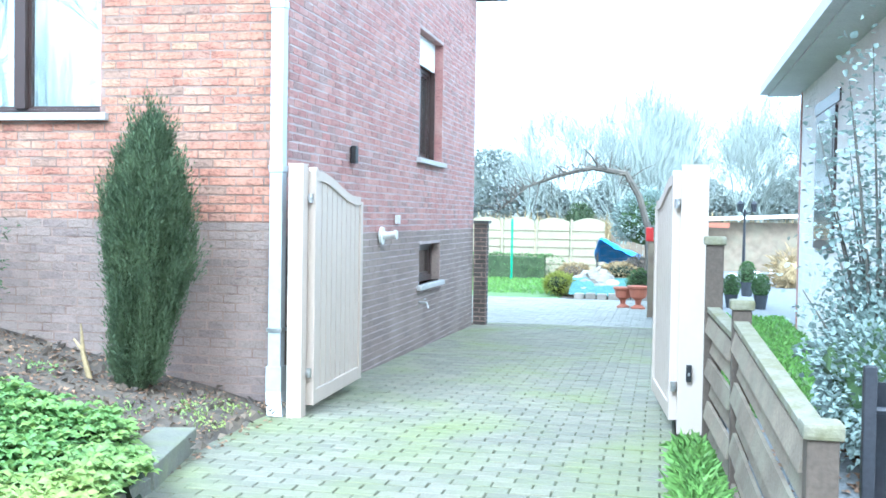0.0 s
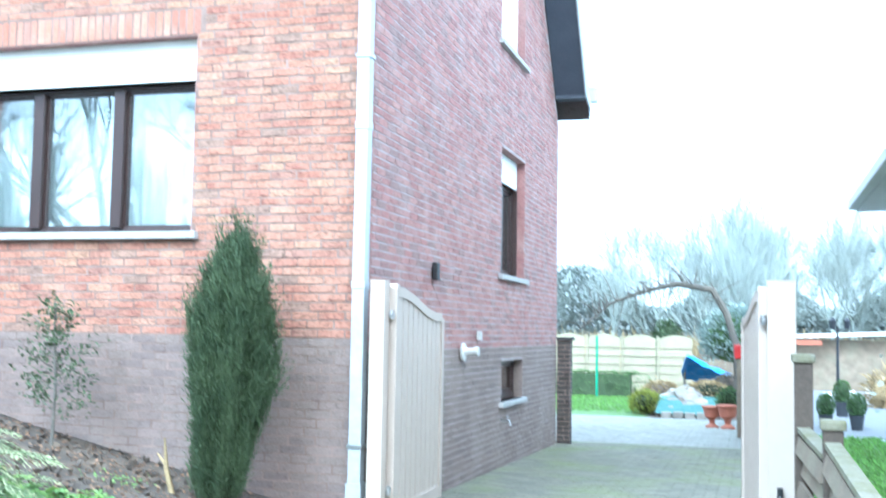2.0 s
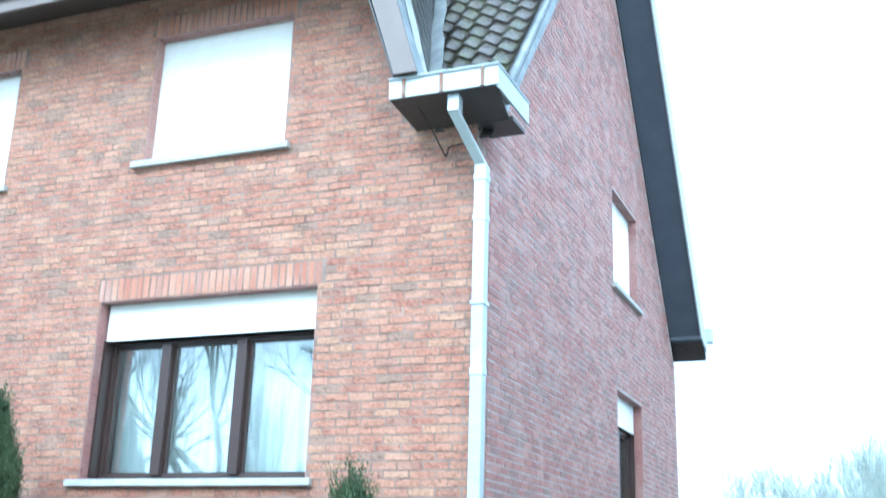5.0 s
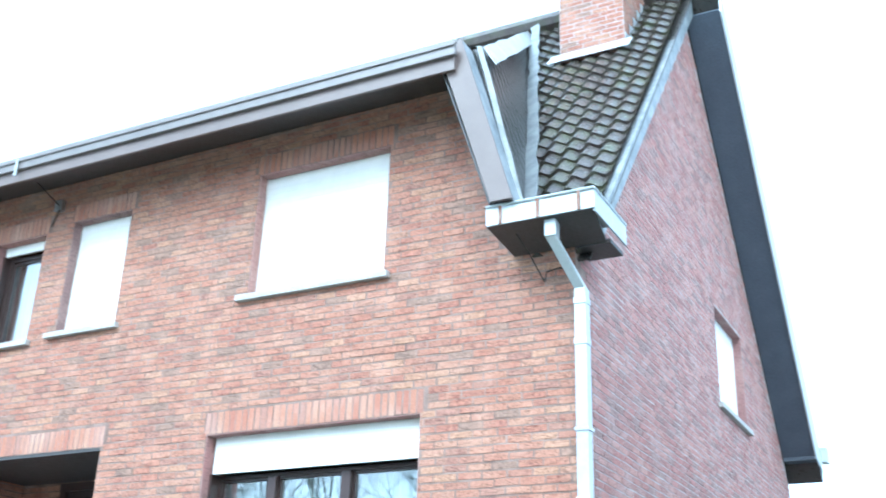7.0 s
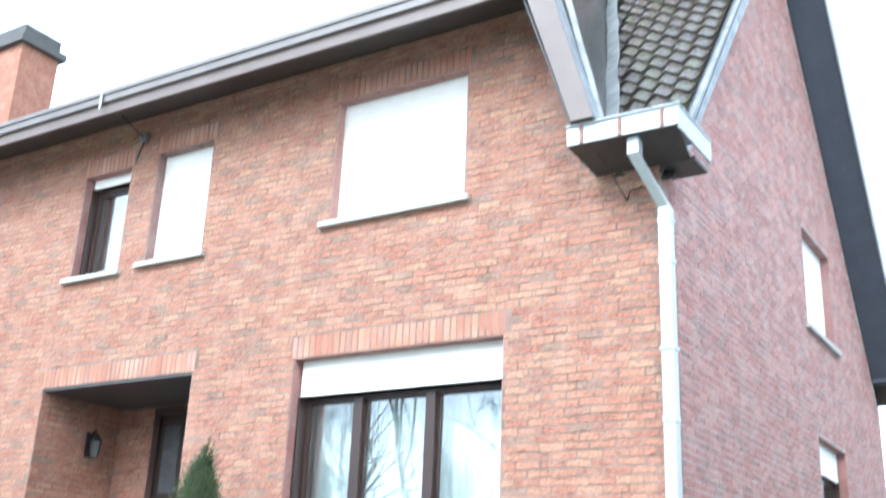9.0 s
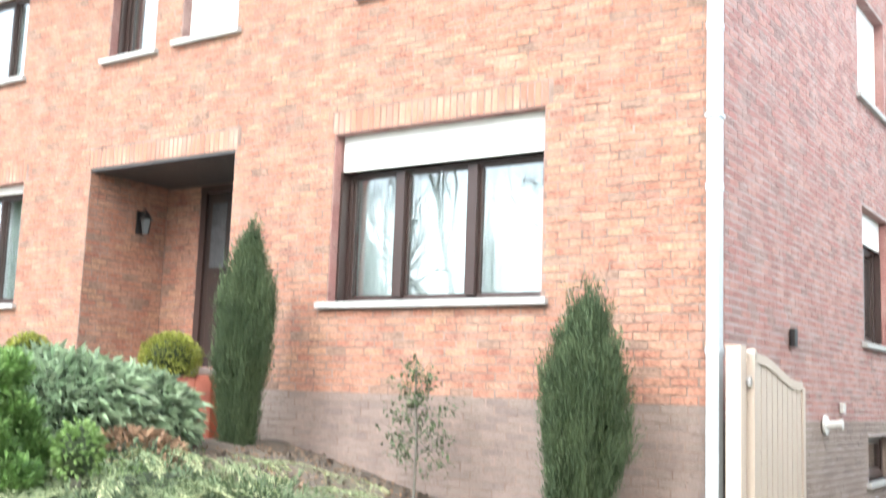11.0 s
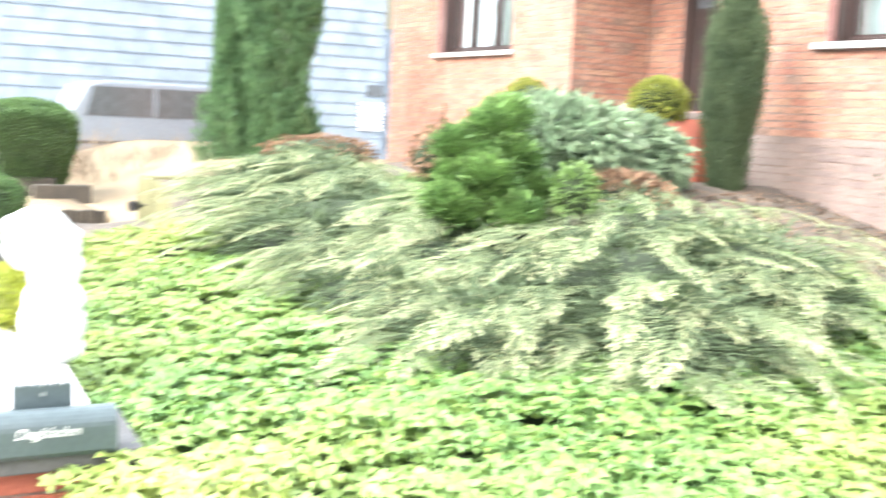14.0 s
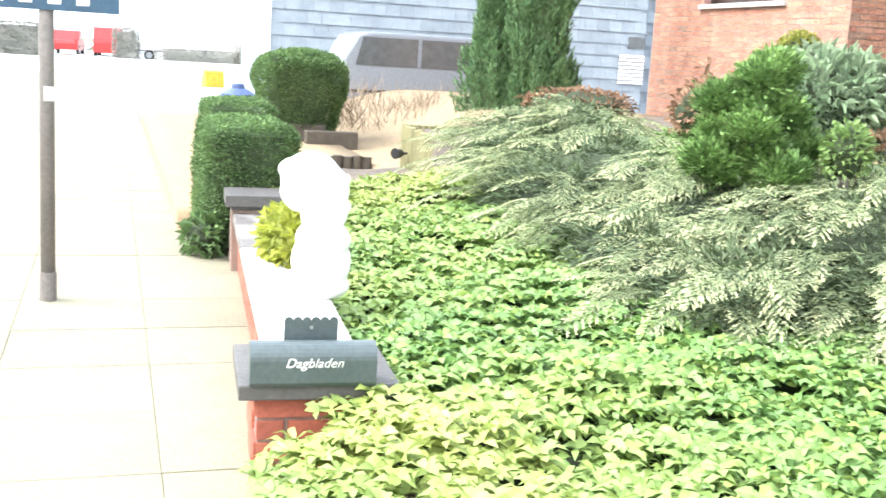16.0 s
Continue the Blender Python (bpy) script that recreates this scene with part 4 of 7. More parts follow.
part("elbow", Geo().prism(square(-0.045, -0.35, 4.66, 0.041), (PX + 0.045, PY + 0.35, -0.33)), M_ZINC, pipe, bevel=0.006)
part("pipe", bx(PX - 0.045, PX + 0.045, PY - 0.045, PY + 0.045, 0.20, 4.335), M_ZINC, pipe, bevel=0.008)
for z in (4.26, 3.95, 2.82, 1.72):
    part("sleeve", bx(PX - 0.05, PX + 0.05, PY - 0.05, PY + 0.05, z - 0.05, z), M_ZINC, pipe, bevel=0.006)
for z in (3.3, 0.62):
    part("clamp", Geo().box(PX - 0.054, PX + 0.054, PY - 0.054, PY + 0.054, z - 0.025, z).box(PX - 0.012, PX + 0.012, PY + 0.054, -0.012, z - 0.025, z), M_CHROME, pipe)
part("shoe", Geo().prism(square(PX, PY, 0.36, 0.054), (0, 0, -0.17)).prism(square(PX, PY, 0.19, 0.054), (0.03, -0.05, -0.155)), M_ZINC, pipe)

# small fittings on the walls
fit1 = thing("wall_box", "small dark junction box on brick wall", "box")
part("case", bx(0.012, 0.06, 1.81, 1.90, 1.83, 1.98), M_BLACK, fit1, bevel=0.01)
fit2 = thing("flue_outlet", "white boiler flue outlet on brick wall", "flue")
part("flange", Geo().tube([(0.012, 2.85, 1.2), (0.035, 2.85, 1.2)], 0.085, 16), M_WPLAST, fit2)
part("pipe", Geo().tube([(0.03, 2.85, 1.2), (0.14, 2.85, 1.21)], 0.035, 12), M_WPLAST, fit2)
part("nozzle", Geo().tube([(0.14, 2.85, 1.21), (0.17, 2.85, 1.21)], 0.045, 12), M_WPLAST, fit2)
fit3 = thing("wall_socket", "white socket box on brick wall", "socket")
part("case", bx(0.012, 0.05, 3.38, 3.46, 1.31, 1.40), M_WPLAST, fit3, bevel=0.006)
fit4 = thing("garden_tap", "brass garden tap on side wall", "tap")
part("body", Geo().tube([(0.012, 4.5, 0.44), (0.10, 4.5, 0.44), (0.12, 4.5, 0.38)], 0.014, 8), M_CHROME, fit4)
part("handle", Geo().tube([(0.08, 4.46, 0.48), (0.08, 4.54, 0.48)], 0.008, 6), M_CHROME, fit4)
cable = thing("overhead_cable", "black cable with bracket on the front wall", "cable")
part("bracket", Geo().box(-5.70, -5.60, -0.06, -0.012, 6.08, 6.2), M_CHROME, cable)
part("wire", Geo().tube([(-5.65, -0.05, 6.14), (-5.68, -0.3, 6.26), (-5.715, -0.61, 6.40)], 0.006, 5), M_CABLE, cable)
part("loop", Geo().tube([(-5.62, -0.05, 6.1), (-5.66, -0.06, 5.98), (-5.72, -0.03, 5.92)], 0.008, 5), M_CABLE, cable)
cable2 = thing("gutter_cable", "thin black cable looped under the gutter", "cable")
part("wire", Geo().tube([(-0.80, -0.44, 6.5), (-0.55, -0.47, 5.4), (-0.45, -0.47, 4.98), (-0.3, -0.2, 4.65), (-0.245, -0.02, 4.47)], 0.005, 5), M_CABLE, cable2)
part("loop", Geo().tube([(-0.245, -0.02, 4.47), (-0.22, -0.03, 4.54), (-0.12, -0.03, 4.56), (-0.03, -0.02, 4.53)], 0.006, 5), M_CABLE, cable2)

# brick pier at the rear corner
pier = thing("brick_pier", "dark brick garden pier behind the house", "pier")
part("core", bx(0.01, 0.19, 7.94, 8.12, -0.3, 1.30), M_MORTAR, pier)
V, F = brick_mesh([b for b in lay_bricks(0.01, 0.19, -0.14, {}, lambda u: 1.3, R)], lambda u, v, w: (u, 7.94 - w, v), R)
ob = part("brickwork", fast_mesh("brickwork", V, F, M_DARKBRICK), None, pier)
ob["kind"] = "stuff"
V, F = brick_mesh([b for b in lay_bricks(7.94, 8.12, -0.14, {}, lambda u: 1.3, R)], lambda u, v, w: (0.19 + w, u, v), R)
ob = part("brickwork", fast_mesh("brickwork", V, F, M_DARKBRICK), None, pier)
ob["kind"] = "stuff"
part("cap", bx(-0.0, 0.22, 7.91, 8.15, 1.30, 1.34), M_DARKCOPE, pier)


# ---- ground ----
def sstep(a, b, x):
    t = max(0.0, min(1.0, (x - a) / (b - a)))
    return t * t * (3 - 2 * t)


def drive_z(y):
    return max(0.02 - 0.0205 * y, -0.185) if y > 0 else 0.02 + 0.003 * y


def bed_edge(y):
    """Where the bed ends beside the driveway."""
    return 0.05 + 0.27 * sstep(-1.2, -3.0, y) if y > -3.0 else 0.32


def bed_z(x, y):
    """Height of the front garden: a mound that rises towards the front door."""
    if x > bed_edge(y):
        return -0.08
    rise = min(0.9, 0.09 + 0.215 * max(0.0, -x))
    low = 0.10 + 0.03 * min(6.0, max(0.0, -x))
    t = sstep(-6.0, -1.2, y)
    if x < -5.1:
        t *= sstep(-4.6, -4.0, y) if y > -4.6 else 0.0
    if x < -4.9 and y < -2.4:
        rise = min(rise, 0.6)
    return low + (rise - low) * t + 0.02 * noise.noise(Vector((x * 3, y * 3, 0)))


def sheet(x0, x1, y0, y1, step, f):
    nx, ny = max(1, round((x1 - x0) / step)), max(1, round((y1 - y0) / step))
    V = [(x0 + (x1 - x0) * i / nx, y0 + (y1 - y0) * j / ny) for j in range(ny + 1) for i in range(nx + 1)]
    V = [(x, y, f(x, y)) for x, y in V]
    F = [(j * (nx + 1) + i, j * (nx + 1) + i + 1, (j + 1) * (nx + 1) + i + 1, (j + 1) * (nx + 1) + i) for j in range(ny) for i in range(nx)]
    return V, F


def slab_sheet(name, x0, x1, y0, y1, step, f, material, label, category, skirt=0.3):
    V, F = sheet(x0, x1, y0, y1, step, f)
    nx, ny = max(1, round((x1 - x0) / step)), max(1, round((y1 - y0) / step))
    ring = [i for i in range(nx + 1)] + [j * (nx + 1) + nx for j in range(1, ny + 1)] + [ny * (nx + 1) + i for i in range(nx - 1, -1, -1)] + [j * (nx + 1) for j in range(ny - 1, 0, -1)]
    n = len(V)
    V += [(V[i][0], V[i][1], V[i][2] - skirt) for i in ring]
    m = len(ring)
    F += [(ring[k], n + k, n + (k + 1) % m, ring[(k + 1) % m]) for k in range(m)]
    me = fast_mesh(name, V, F, material)
    me.shade_smooth() if step < 0.5 else None
    return tagged(new(name, me), label, category, kind="structure")


solid("ground", fast_mesh("ground", [(-400, -400, -0.32), (400, -400, -0.32), (400, 400, -0.32), (-400, 400, -0.32)], [(0, 1, 2, 3)], M_FIELD),
      M_FIELD, "rough green and brown open ground", "ground", "structure")
slab_sheet("garden_bed", -7.06, 0.22, -6.22, -0.014, 0.12, bed_z, M_SOIL, "dark garden soil mounded up to the house", "soil", 0.6)
slab_sheet("driveway", 0.014, 2.73, -7.0, 13.2, 0.4, lambda x, y: drive_z(y) + 0.004, M_JOINT, "mossy joints under driveway pavers", "driveway", 0.25)
slab_sheet("yard", -6.0, 0.012, 7.94, 13.2, 0.4, lambda x, y: drive_z(y) - 0.006, M_JOINT, "mossy joints of the paved yard", "yard", 0.25)
slab_sheet("yard_bed", -4.0, 2.72, 8.42, 13.9, 0.4, lambda x, y: drive_z(y) - 0.002, M_SLAB, "pale sand joints of the yard behind the house", "yard", 0.06)
slab_sheet("lawn", -14.0, 0.62, 13.22, 20.5, 1.0, lambda x, y: -0.19, M_LAWN, "bright green back lawn", "lawn", 0.12)
slab_sheet("soil_border", 0.64, 3.0, 13.22, 24.0, 1.0, lambda x, y: -0.19, M_SOIL, "soil of the rockery border", "soil", 0.12)
slab_sheet("side_border", 2.74, 3.06, -7.0, 13.2, 0.3, lambda x, y: drive_z(y) - 0.01, M_SOIL, "narrow strip of soil beside the driveway", "soil", 0.25)
slab_sheet("neighbour_garden", 3.08, 12.0, -7.0, 30.0, 0.5, lambda x, y: -0.02, M_GRAVEL, "pale grey gravel of the neighbouring garden", "gravel", 0.3)
slab_sheet("neighbour_lawn", 3.1, 4.35, 1.0, 9.2, 0.5, lambda x, y: 0.0, M_LAWN, "small green lawn beside the fence", "lawn", 0.05)
slab_sheet("back_bed", -16.0, -7.12, -4.5, -0.02, 0.3, lambda x, y: 0.22 + 0.5 * sstep(-4.4, -2.0, y), M_BARKCHIP, "bare soil beside the front path", "soil", 0.5)
slab_sheet("drive_apron", -20.18, -16.02, -6.54, -4.42, 1.0, lambda x, y: 0.0, M_ASPHALT, "pale apron of the neighbouring drive", "driveway", 0.2)
slab_sheet("front_path", -16.0, -5.2, -6.54, -4.45, 0.3, lambda x, y: 0.14 + 0.02 * noise.noise(Vector((x * 2, y * 2, 1))), M_BARKCHIP, "straw coloured mulch and path", "path", 0.5)
slab_sheet("pavement", -40.0, 20.0, -9.2, -6.56, 1.0, lambda x, y: 0.0, M_SLAB, "joints of the concrete slab pavement", "pavement", 0.3)
slab_sheet("road", -200.0, 100.0, -17.0, -9.34, 2.0, lambda x, y: -0.12, M_ASPHALT, "pale grey worn asphalt street", "road", 0.15)
slab_sheet("far_pavement", -200.0, 100.0, -20.0, -17.02, 2.0, lambda x, y: -0.02, M_SLAB, "pavement across the street", "pavement", 0.25)
slab_sheet("side_street", -90.0, -20.2, -9.2, 6.0, 2.0, lambda x, y: -0.02, M_ASPHALT, "pale grey parking area at the corner", "road", 0.25)
slab_sheet("neighbour_drive", -20.0, -10.9, -4.4, 12.0, 1.0, lambda x, y: 0.05, M_ASPHALT, "grey neighbouring drive", "driveway", 0.3)
kerb = thing("kerb", "concrete kerb stones along the street", "kerb", kind="structure")
K = bx(-0.495, 0.495, -9.33, -9.21, -0.25, 0.0).mesh("kerb_stone", M_CONC, bevel=0.012)
for i in range(-30, 12):
    part("kerb_stone", K, None, kerb).location = (i + 0.5, 0, 0)

slab_sheet("bed_corner", -0.38, 0.22, -6.56, -6.22, 0.2, lambda x, y: 0.06, M_SOIL, "corner of the flower bed by the wall", "soil", 0.4)
# concrete edging at the bed's corner
edge = thing("bed_edging", "mossy concrete edging blocks of the flower bed", "edging", kind="structure")
for (a, b) in (((0.21, -2.12), (0.01, -1.2)), ((0.27, -3.1), (0.215, -2.16)), ((0.29, -4.1), (0.27, -3.14)), ((0.28, -5.0), (0.29, -4.14)), ((0.26, -5.9), (0.28, -5.04))):
    d = (Vector((*b, 0)) - Vector((*a, 0)))
    n = Vector((-d.y, d.x, 0)).normalized() * 0.24
    top = 0.25 if a[1] > -2.6 else 0.20
    part("edging_block", Geo().prism([Vector((*a, -0.1)), Vector((*b, -0.1)), Vector((*b, -0.1)) + n, Vector((*a, -0.1)) + n], (0, 0, top)), M_CONC, edge, bevel=0.008)

# ---- gates ----
def gate_leaf(name, label, hinge, angle, length=1.24, flip=1):
    """A cream boarded gate leaf; local u runs from the hinge, the curved top falls away from it."""
    g = thing(name, label, "gate", (*hinge, 0), angle, group="driveway gate leaves")
    z0, zt = 0.095, 1.505
    part("hinge_stile", Geo().box(0.02, 0.085, -0.028, 0.028, z0, 1.68).tube([(0.0525, -0.028, 1.68), (0.0525, 0.028, 1.68)], 0.0325, 12), M_CREAM, g, bevel=0.004)
    part("end_stile", bx(length - 0.07, length, -0.028, 0.028, z0, zt - 0.01), M_CREAM, g, bevel=0.004)
    part("bottom_rail", bx(0.087, length - 0.072, -0.026, 0.026, z0, z0 + 0.1), M_CREAM, g, bevel=0.004)
    top = lambda u: 1.47 + 0.15 * (0.5 + 0.5 * math.cos(math.pi * min(1, max(0, (u - 0.12) / (length - 0.3)))))
    n = 18
    r = Geo()
    for i in range(n):
        a, b = 0.086 + (length - 0.158) * i / n, 0.086 + (length - 0.158) * (i + 1) / n
        r.prism([(a, -0.026, top(a)), (b, -0.026, top(b)), (b, -0.026, top(b) + 0.065), (a, -0.026, top(a) + 0.065)], (0, 0.052, 0))
    part("curved_top_rail", r, M_CREAM, g)
    m = 9
    w = (length - 0.16) / m
    for i in range(m):
        a, b = 0.088 + i * w + 0.009, 0.088 + (i + 1) * w - 0.009
        part("board", Geo().prism([(a, -0.014, z0 + 0.1), (b, -0.014, z0 + 0.1), (b, -0.014, top(b) + 0.01), (a, -0.014, top(a) + 0.01)], (0, 0.028, 0)), M_CREAM, g)
    # dark sheet added so the grooves between boards look shaded
    part("backing", Geo().box(0.09, length - 0.075, -0.002, 0.002, z0 + 0.09, 1.46), M_POSTWOOD, g)
    for z in (0.32, 1.5):
        part("hinge", Geo().tube([(-0.045, 0, z), (0.03, 0, z)], 0.014, 8).tube([(-0.01, 0, z - 0.03), (-0.01, 0, z + 0.03)], 0.02, 8), M_CHROME, g, "galvanised hinge")
    return g


def gate_post(name, x, y, h=1.72, w=0.052):
    p = thing(name, "cream painted steel gate post on the driveway", "post", (x, y, drive_z(y)), group="gate posts")
    part("shaft", bx(-w, w, -0.052, 0.052, 0, h - 0.07), M_CREAM, p, bevel=0.006)
    part("cap", bx(-w - 0.002, w + 0.002, -0.054, 0.054, h - 0.069, h - 0.06), M_CREAM, p)
    return p


gate_post("gate_post", 0.235, -0.13, 1.77)
gate_post("gate_post", 2.825, 0.10, 1.79, 0.086)
gate_leaf("gate_leaf", "open cream boarded gate leaf beside the house", (0.30, -0.06), 91.5, 1.31)
gate_leaf("gate_leaf", "open cream boarded gate leaf beside the fence", (2.715, 0.10), 95.5, 1.28)
lock = thing("gate_lock", "black intercom box on the gate post", "lock")
part("case", bx(2.792, 2.826, 0.022, 0.0475, 0.36, 0.47), M_BLACK, lock, bevel=0.006)
part("button", bx(2.802, 2.816, 0.016, 0.022, 0.40, 0.42), M_CHROME, lock)

# ---- louvred wooden fence ----
fence = thing("wooden_fence", "weathered louvred wooden fence with mossy post caps", "fence")
POSTS = [((2.93, -0.46), 1.30, 0.12), ((3.02, -1.47), 1.005, 0.11), ((3.10, -3.65), 0.81, 0.11)]
for (x, y), h, w in POSTS:
    p = part("post", Geo().box(x - w * 0.42, x + w * 0.42, y - w * 0.42, y + w * 0.42, -0.1, h - 0.05), M_POSTWOOD, fence, bevel=0.006)
    part("post_cap", bx(x - w * 0.54, x + w * 0.54, y - w * 0.54, y + w * 0.54, h - 0.05, h), M_MOSSWOOD, p, "mossy wooden cap", bevel=0.012)
for (p, h0), (q, h1), tops in ((((2.93, -0.46), 0.87), ((3.02, -1.47), 0.82), 0), (((3.02, -1.47), 0.885), ((3.10, -3.65), 0.765), 1)):
    P0, P1 = Vector((*p, 0)), Vector((*q, 0))
    d = (P1 - P0).normalized()
    n = Vector((-d.y, d.x, 0))
    if n.x > 0:
        n = -n
    a, b = P0 + d * 0.055, P1 - d * 0.055
    for k in range(7):
        z = lambda h: h - 0.125 * (k + 1)
        off = n * (0.018 if k % 2 == 0 else -0.012)
        tilt = n * 0.02
        part("slat", Geo().prism([a + off + Vector((0, 0, z(h0))) + tilt, b + off + Vector((0, 0, z(h1))) + tilt, b + off + Vector((0, 0, z(h1) + 0.09)),
                                  a + off + Vector((0, 0, z(h0) + 0.09))], n * 0.018), M_OLDWOOD, fence)
    part("top_rail", Geo().prism([a - n * 0.03 + Vector((0, 0, h0 - 0.012)), b - n * 0.03 + Vector((0, 0, h1 - 0.012)), b + n * 0.045 + Vector((0, 0, h1 - 0.012)),
                                  a + n * 0.045 + Vector((0, 0, h0 - 0.012))], (0, 0, 0.03)), M_MOSSWOOD, fence, "mossy top rail", bevel=0.004)

# dark metal garden gate behind the fence
iron = thing("metal_gate", "dark metal bar gate in the neighbouring garden", "gate")
gx, gy = 3.285, -3.35
part("post", bx(gx - 0.02, gx + 0.02, gy - 0.02, gy + 0.02, -0.05, 0.94), M_IRON, iron, bevel=0.004)
for z in (0.30, 0.80):
    part("rail", Geo().tube([(gx, gy, z), (gx + 0.9, gy - 0.05, z)], 0.012, 8), M_IRON, iron)
for k in range(9):
    x = gx + 0.07 + k * 0.09
    part("bar", Geo().tube([(x, gy - 0.004 * k, 0.02), (x, gy - 0.004 * k, 0.90), (x + 0.03, gy - 0.004 * k, 0.94)], 0.014, 6), M_IRON, iron)
part("bin_panel", bx(gx + 0.02, gx + 0.9, gy + 0.06, gy + 0.08, 0.05, 0.88), M_IRON, iron)

# ---- low street wall with pedestal, coping and bust ----
low = thing("low_wall", "low red brick garden wall with stone coping", "wall", (-0.66, -6.366, -0.058), 176.1)
part("core", bx(0.45, 3.15, -0.11, 0.11, -0.3, 0.36), M_MORTAR, low)
part("coping", bx(0.28, 2.03, -0.155, 0.155, 0.361, 0.42), M_COPING, low, "stone coping with sky glare in its pale colour", bevel=0.008)
part("coping", bx(2.036, 3.12, -0.155, 0.155, 0.361, 0.42), M_DIRTYCOPE, low, "blackened stone coping", bevel=0.008)
part("pedestal_core", bx(-0.02, 0.36, -0.19, 0.19, -0.3, 0.335), M_MORTAR, low)
part("pedestal_slab", bx(-0.075, 0.40, -0.252, 0.252, 0.336, 0.385), M_DARKCOPE, low, "dark stone slab", bevel=0.006)
part("end_pillar_core", bx(3.12, 3.42, -0.16, 0.16, -0.3, 0.46), M_MORTAR, low)
part("end_slab", bx(3.08, 3.46, -0.20, 0.20, 0.461, 0.53), M_DARKCOPE, low, "dark stone slab", bevel=0.006)
part("end_slab", bx(3.11, 3.43, -0.165, 0.165, 0.44, 0.46), M_DARKCOPE, low)
PC = 0.072
bb = bx(-0.098, 0.098, -0.006, 0.008, -0.03, 0.03).mesh("brick", M_WALLBRICK, bevel=0.004)
bb2 = bx(-0.006, 0.008, -0.093, 0.093, -0.031, 0.031).mesh("brick", M_WALLBRICK, bevel=0.003)
bb3h = bx(-0.006, 0.008, -0.043, 0.043, -0.031, 0.031).mesh("brick", M_WALLBRICK, bevel=0.003)
for r in range(5):
    z = 0.295 - r * PC
    for y in ((-0.0975, 0.0975) if r % 2 == 0 else (0.0,)):
        part("brick", bb2, None, low).location = (-0.022, y, z)
    if r % 2:
        for y in (-0.149, 0.149):
            part("brick", bb3h, None, low).location = (-0.022, y, z)
    for k in range(16):
        x = 0.08 + k * 0.205 + (0.1 if r % 2 else 0)
        o = part("brick", bb, None, low)
        o.location = (x, 0.192 if x < 0.34 else 0.112, z)
        if x > 0.55:
            part("brick", bb, None, low).location = (x, -0.112, z)

tube = thing("newspaper_box", "dark grey newspaper tube with white lettering", "newspaper box", (-0.565, -6.398, 0.322), 176.1)
tb = Geo()
n = 20
prof = [(0.0, 0.02), (0.0, 0.09)] + [(0.055 - 0.055 * math.cos(math.pi * i / 12), 0.09 + 0.05 * math.sin(math.pi * i / 12)) for i in range(1, 12)] + [(0.11, 0.09), (0.11, 0.02)] \
    + [(0.10, 0.006), (0.01, 0.006)]
tb.prism([(-0.005 + x, -0.195, z) for x, z in prof], (0, 0.39, 0))
part("body", tb, M_BOXGREY, tube, bevel=0.002)
cr = []
for i in range(6):
    for k in range(7):
        t = math.pi * k / 6
        cr.append((0.118, -0.085 + (i + 0.5) * 0.0283 - 0.0141 * math.cos(t), 0.185 + 0.013 * math.sin(t)))
part("scalloped_bracket", Geo().prism([(0.118, -0.085, 0.05)] + cr + [(0.118, 0.085, 0.05)], (0.006, 0, 0)), M_BOXGREY, tube, "scalloped mounting plate")
part("screw", Geo().tube([(0.112, 0.0, 0.165), (0.118, 0.0, 0.165)], 0.006, 8), M_CHROME, tube)
txt = bpy.data.curves.new("lettering", "FONT")
txt.body, txt.size, txt.extrude, txt.align_x, txt.align_y, txt.shear = "Dagbladen", 0.042, 0.001, "CENTER", "CENTER", 0.3
txt.materials.append(M_LETTER)
lt = new("lettering", txt)
lt.parent = tube
lt.matrix_basis = Matrix.Translation((-0.0085, 0, 0.083)) @ Euler((radians(90), 0, radians(-90))).to_matrix().to_4x4()
lt["label"] = "white painted lettering"

# plain white bust on the coping
bust = bmesh.new()
for c, q in (((0, -0.03, 0.44), (0.10, 0.115, 0.105)), ((0, -0.07, 0.475), (0.09, 0.085, 0.05)), ((0, -0.085, 0.40), (0.07, 0.06, 0.07)), ((0, -0.075, 0.36), (0.05, 0.05, 0.04)),
             ((0, 0.03, 0.40), (0.105, 0.085, 0.10)), ((0, 0.05, 0.33), (0.09, 0.065, 0.09)), ((0, 0.0, 0.31), (0.062, 0.065, 0.09)),
             ((0, 0.025, 0.215), (0.14, 0.10, 0.075)), ((0, 0.02, 0.13), (0.125, 0.112, 0.13)), ((0, 0.02, 0.04), (0.115, 0.11, 0.06))):
    bmesh.ops.create_uvsphere(bust, u_segments=20, v_segments=12, radius=1.0, matrix=Matrix.LocRotScale(c, None, q))
for k in range(34):                      # curls of hair
    t, e = 2.4 * k, (k * 0.37) % 1
    p = Vector((0.092 * math.cos(t), 0.03 + 0.075 * math.sin(t), 0.33 + 0.13 * e))
    if p.y > -0.02 and abs(p.x) > 0.05:
        bmesh.ops.create_icosphere(bust, subdivisions=2, radius=0.022, matrix=Matrix.Translation(p))
me = bpy.data.meshes.new("bust")
bust.to_mesh(me)
bust.free()
me.materials.append(M_WHITE)
me.shade_smooth()
st = tagged(new("bust", me), "plain white plaster bust on the garden wall", "statue")
st.matrix_basis = pose(-1.66, -6.20, 0.361, 0, 0, 8) @ Matrix.Scale(1.08, 4)
rm = st.modifiers.new("remesh", "REMESH")
rm.mode, rm.voxel_size, rm.use_smooth_shade = "VOXEL", 0.008, True

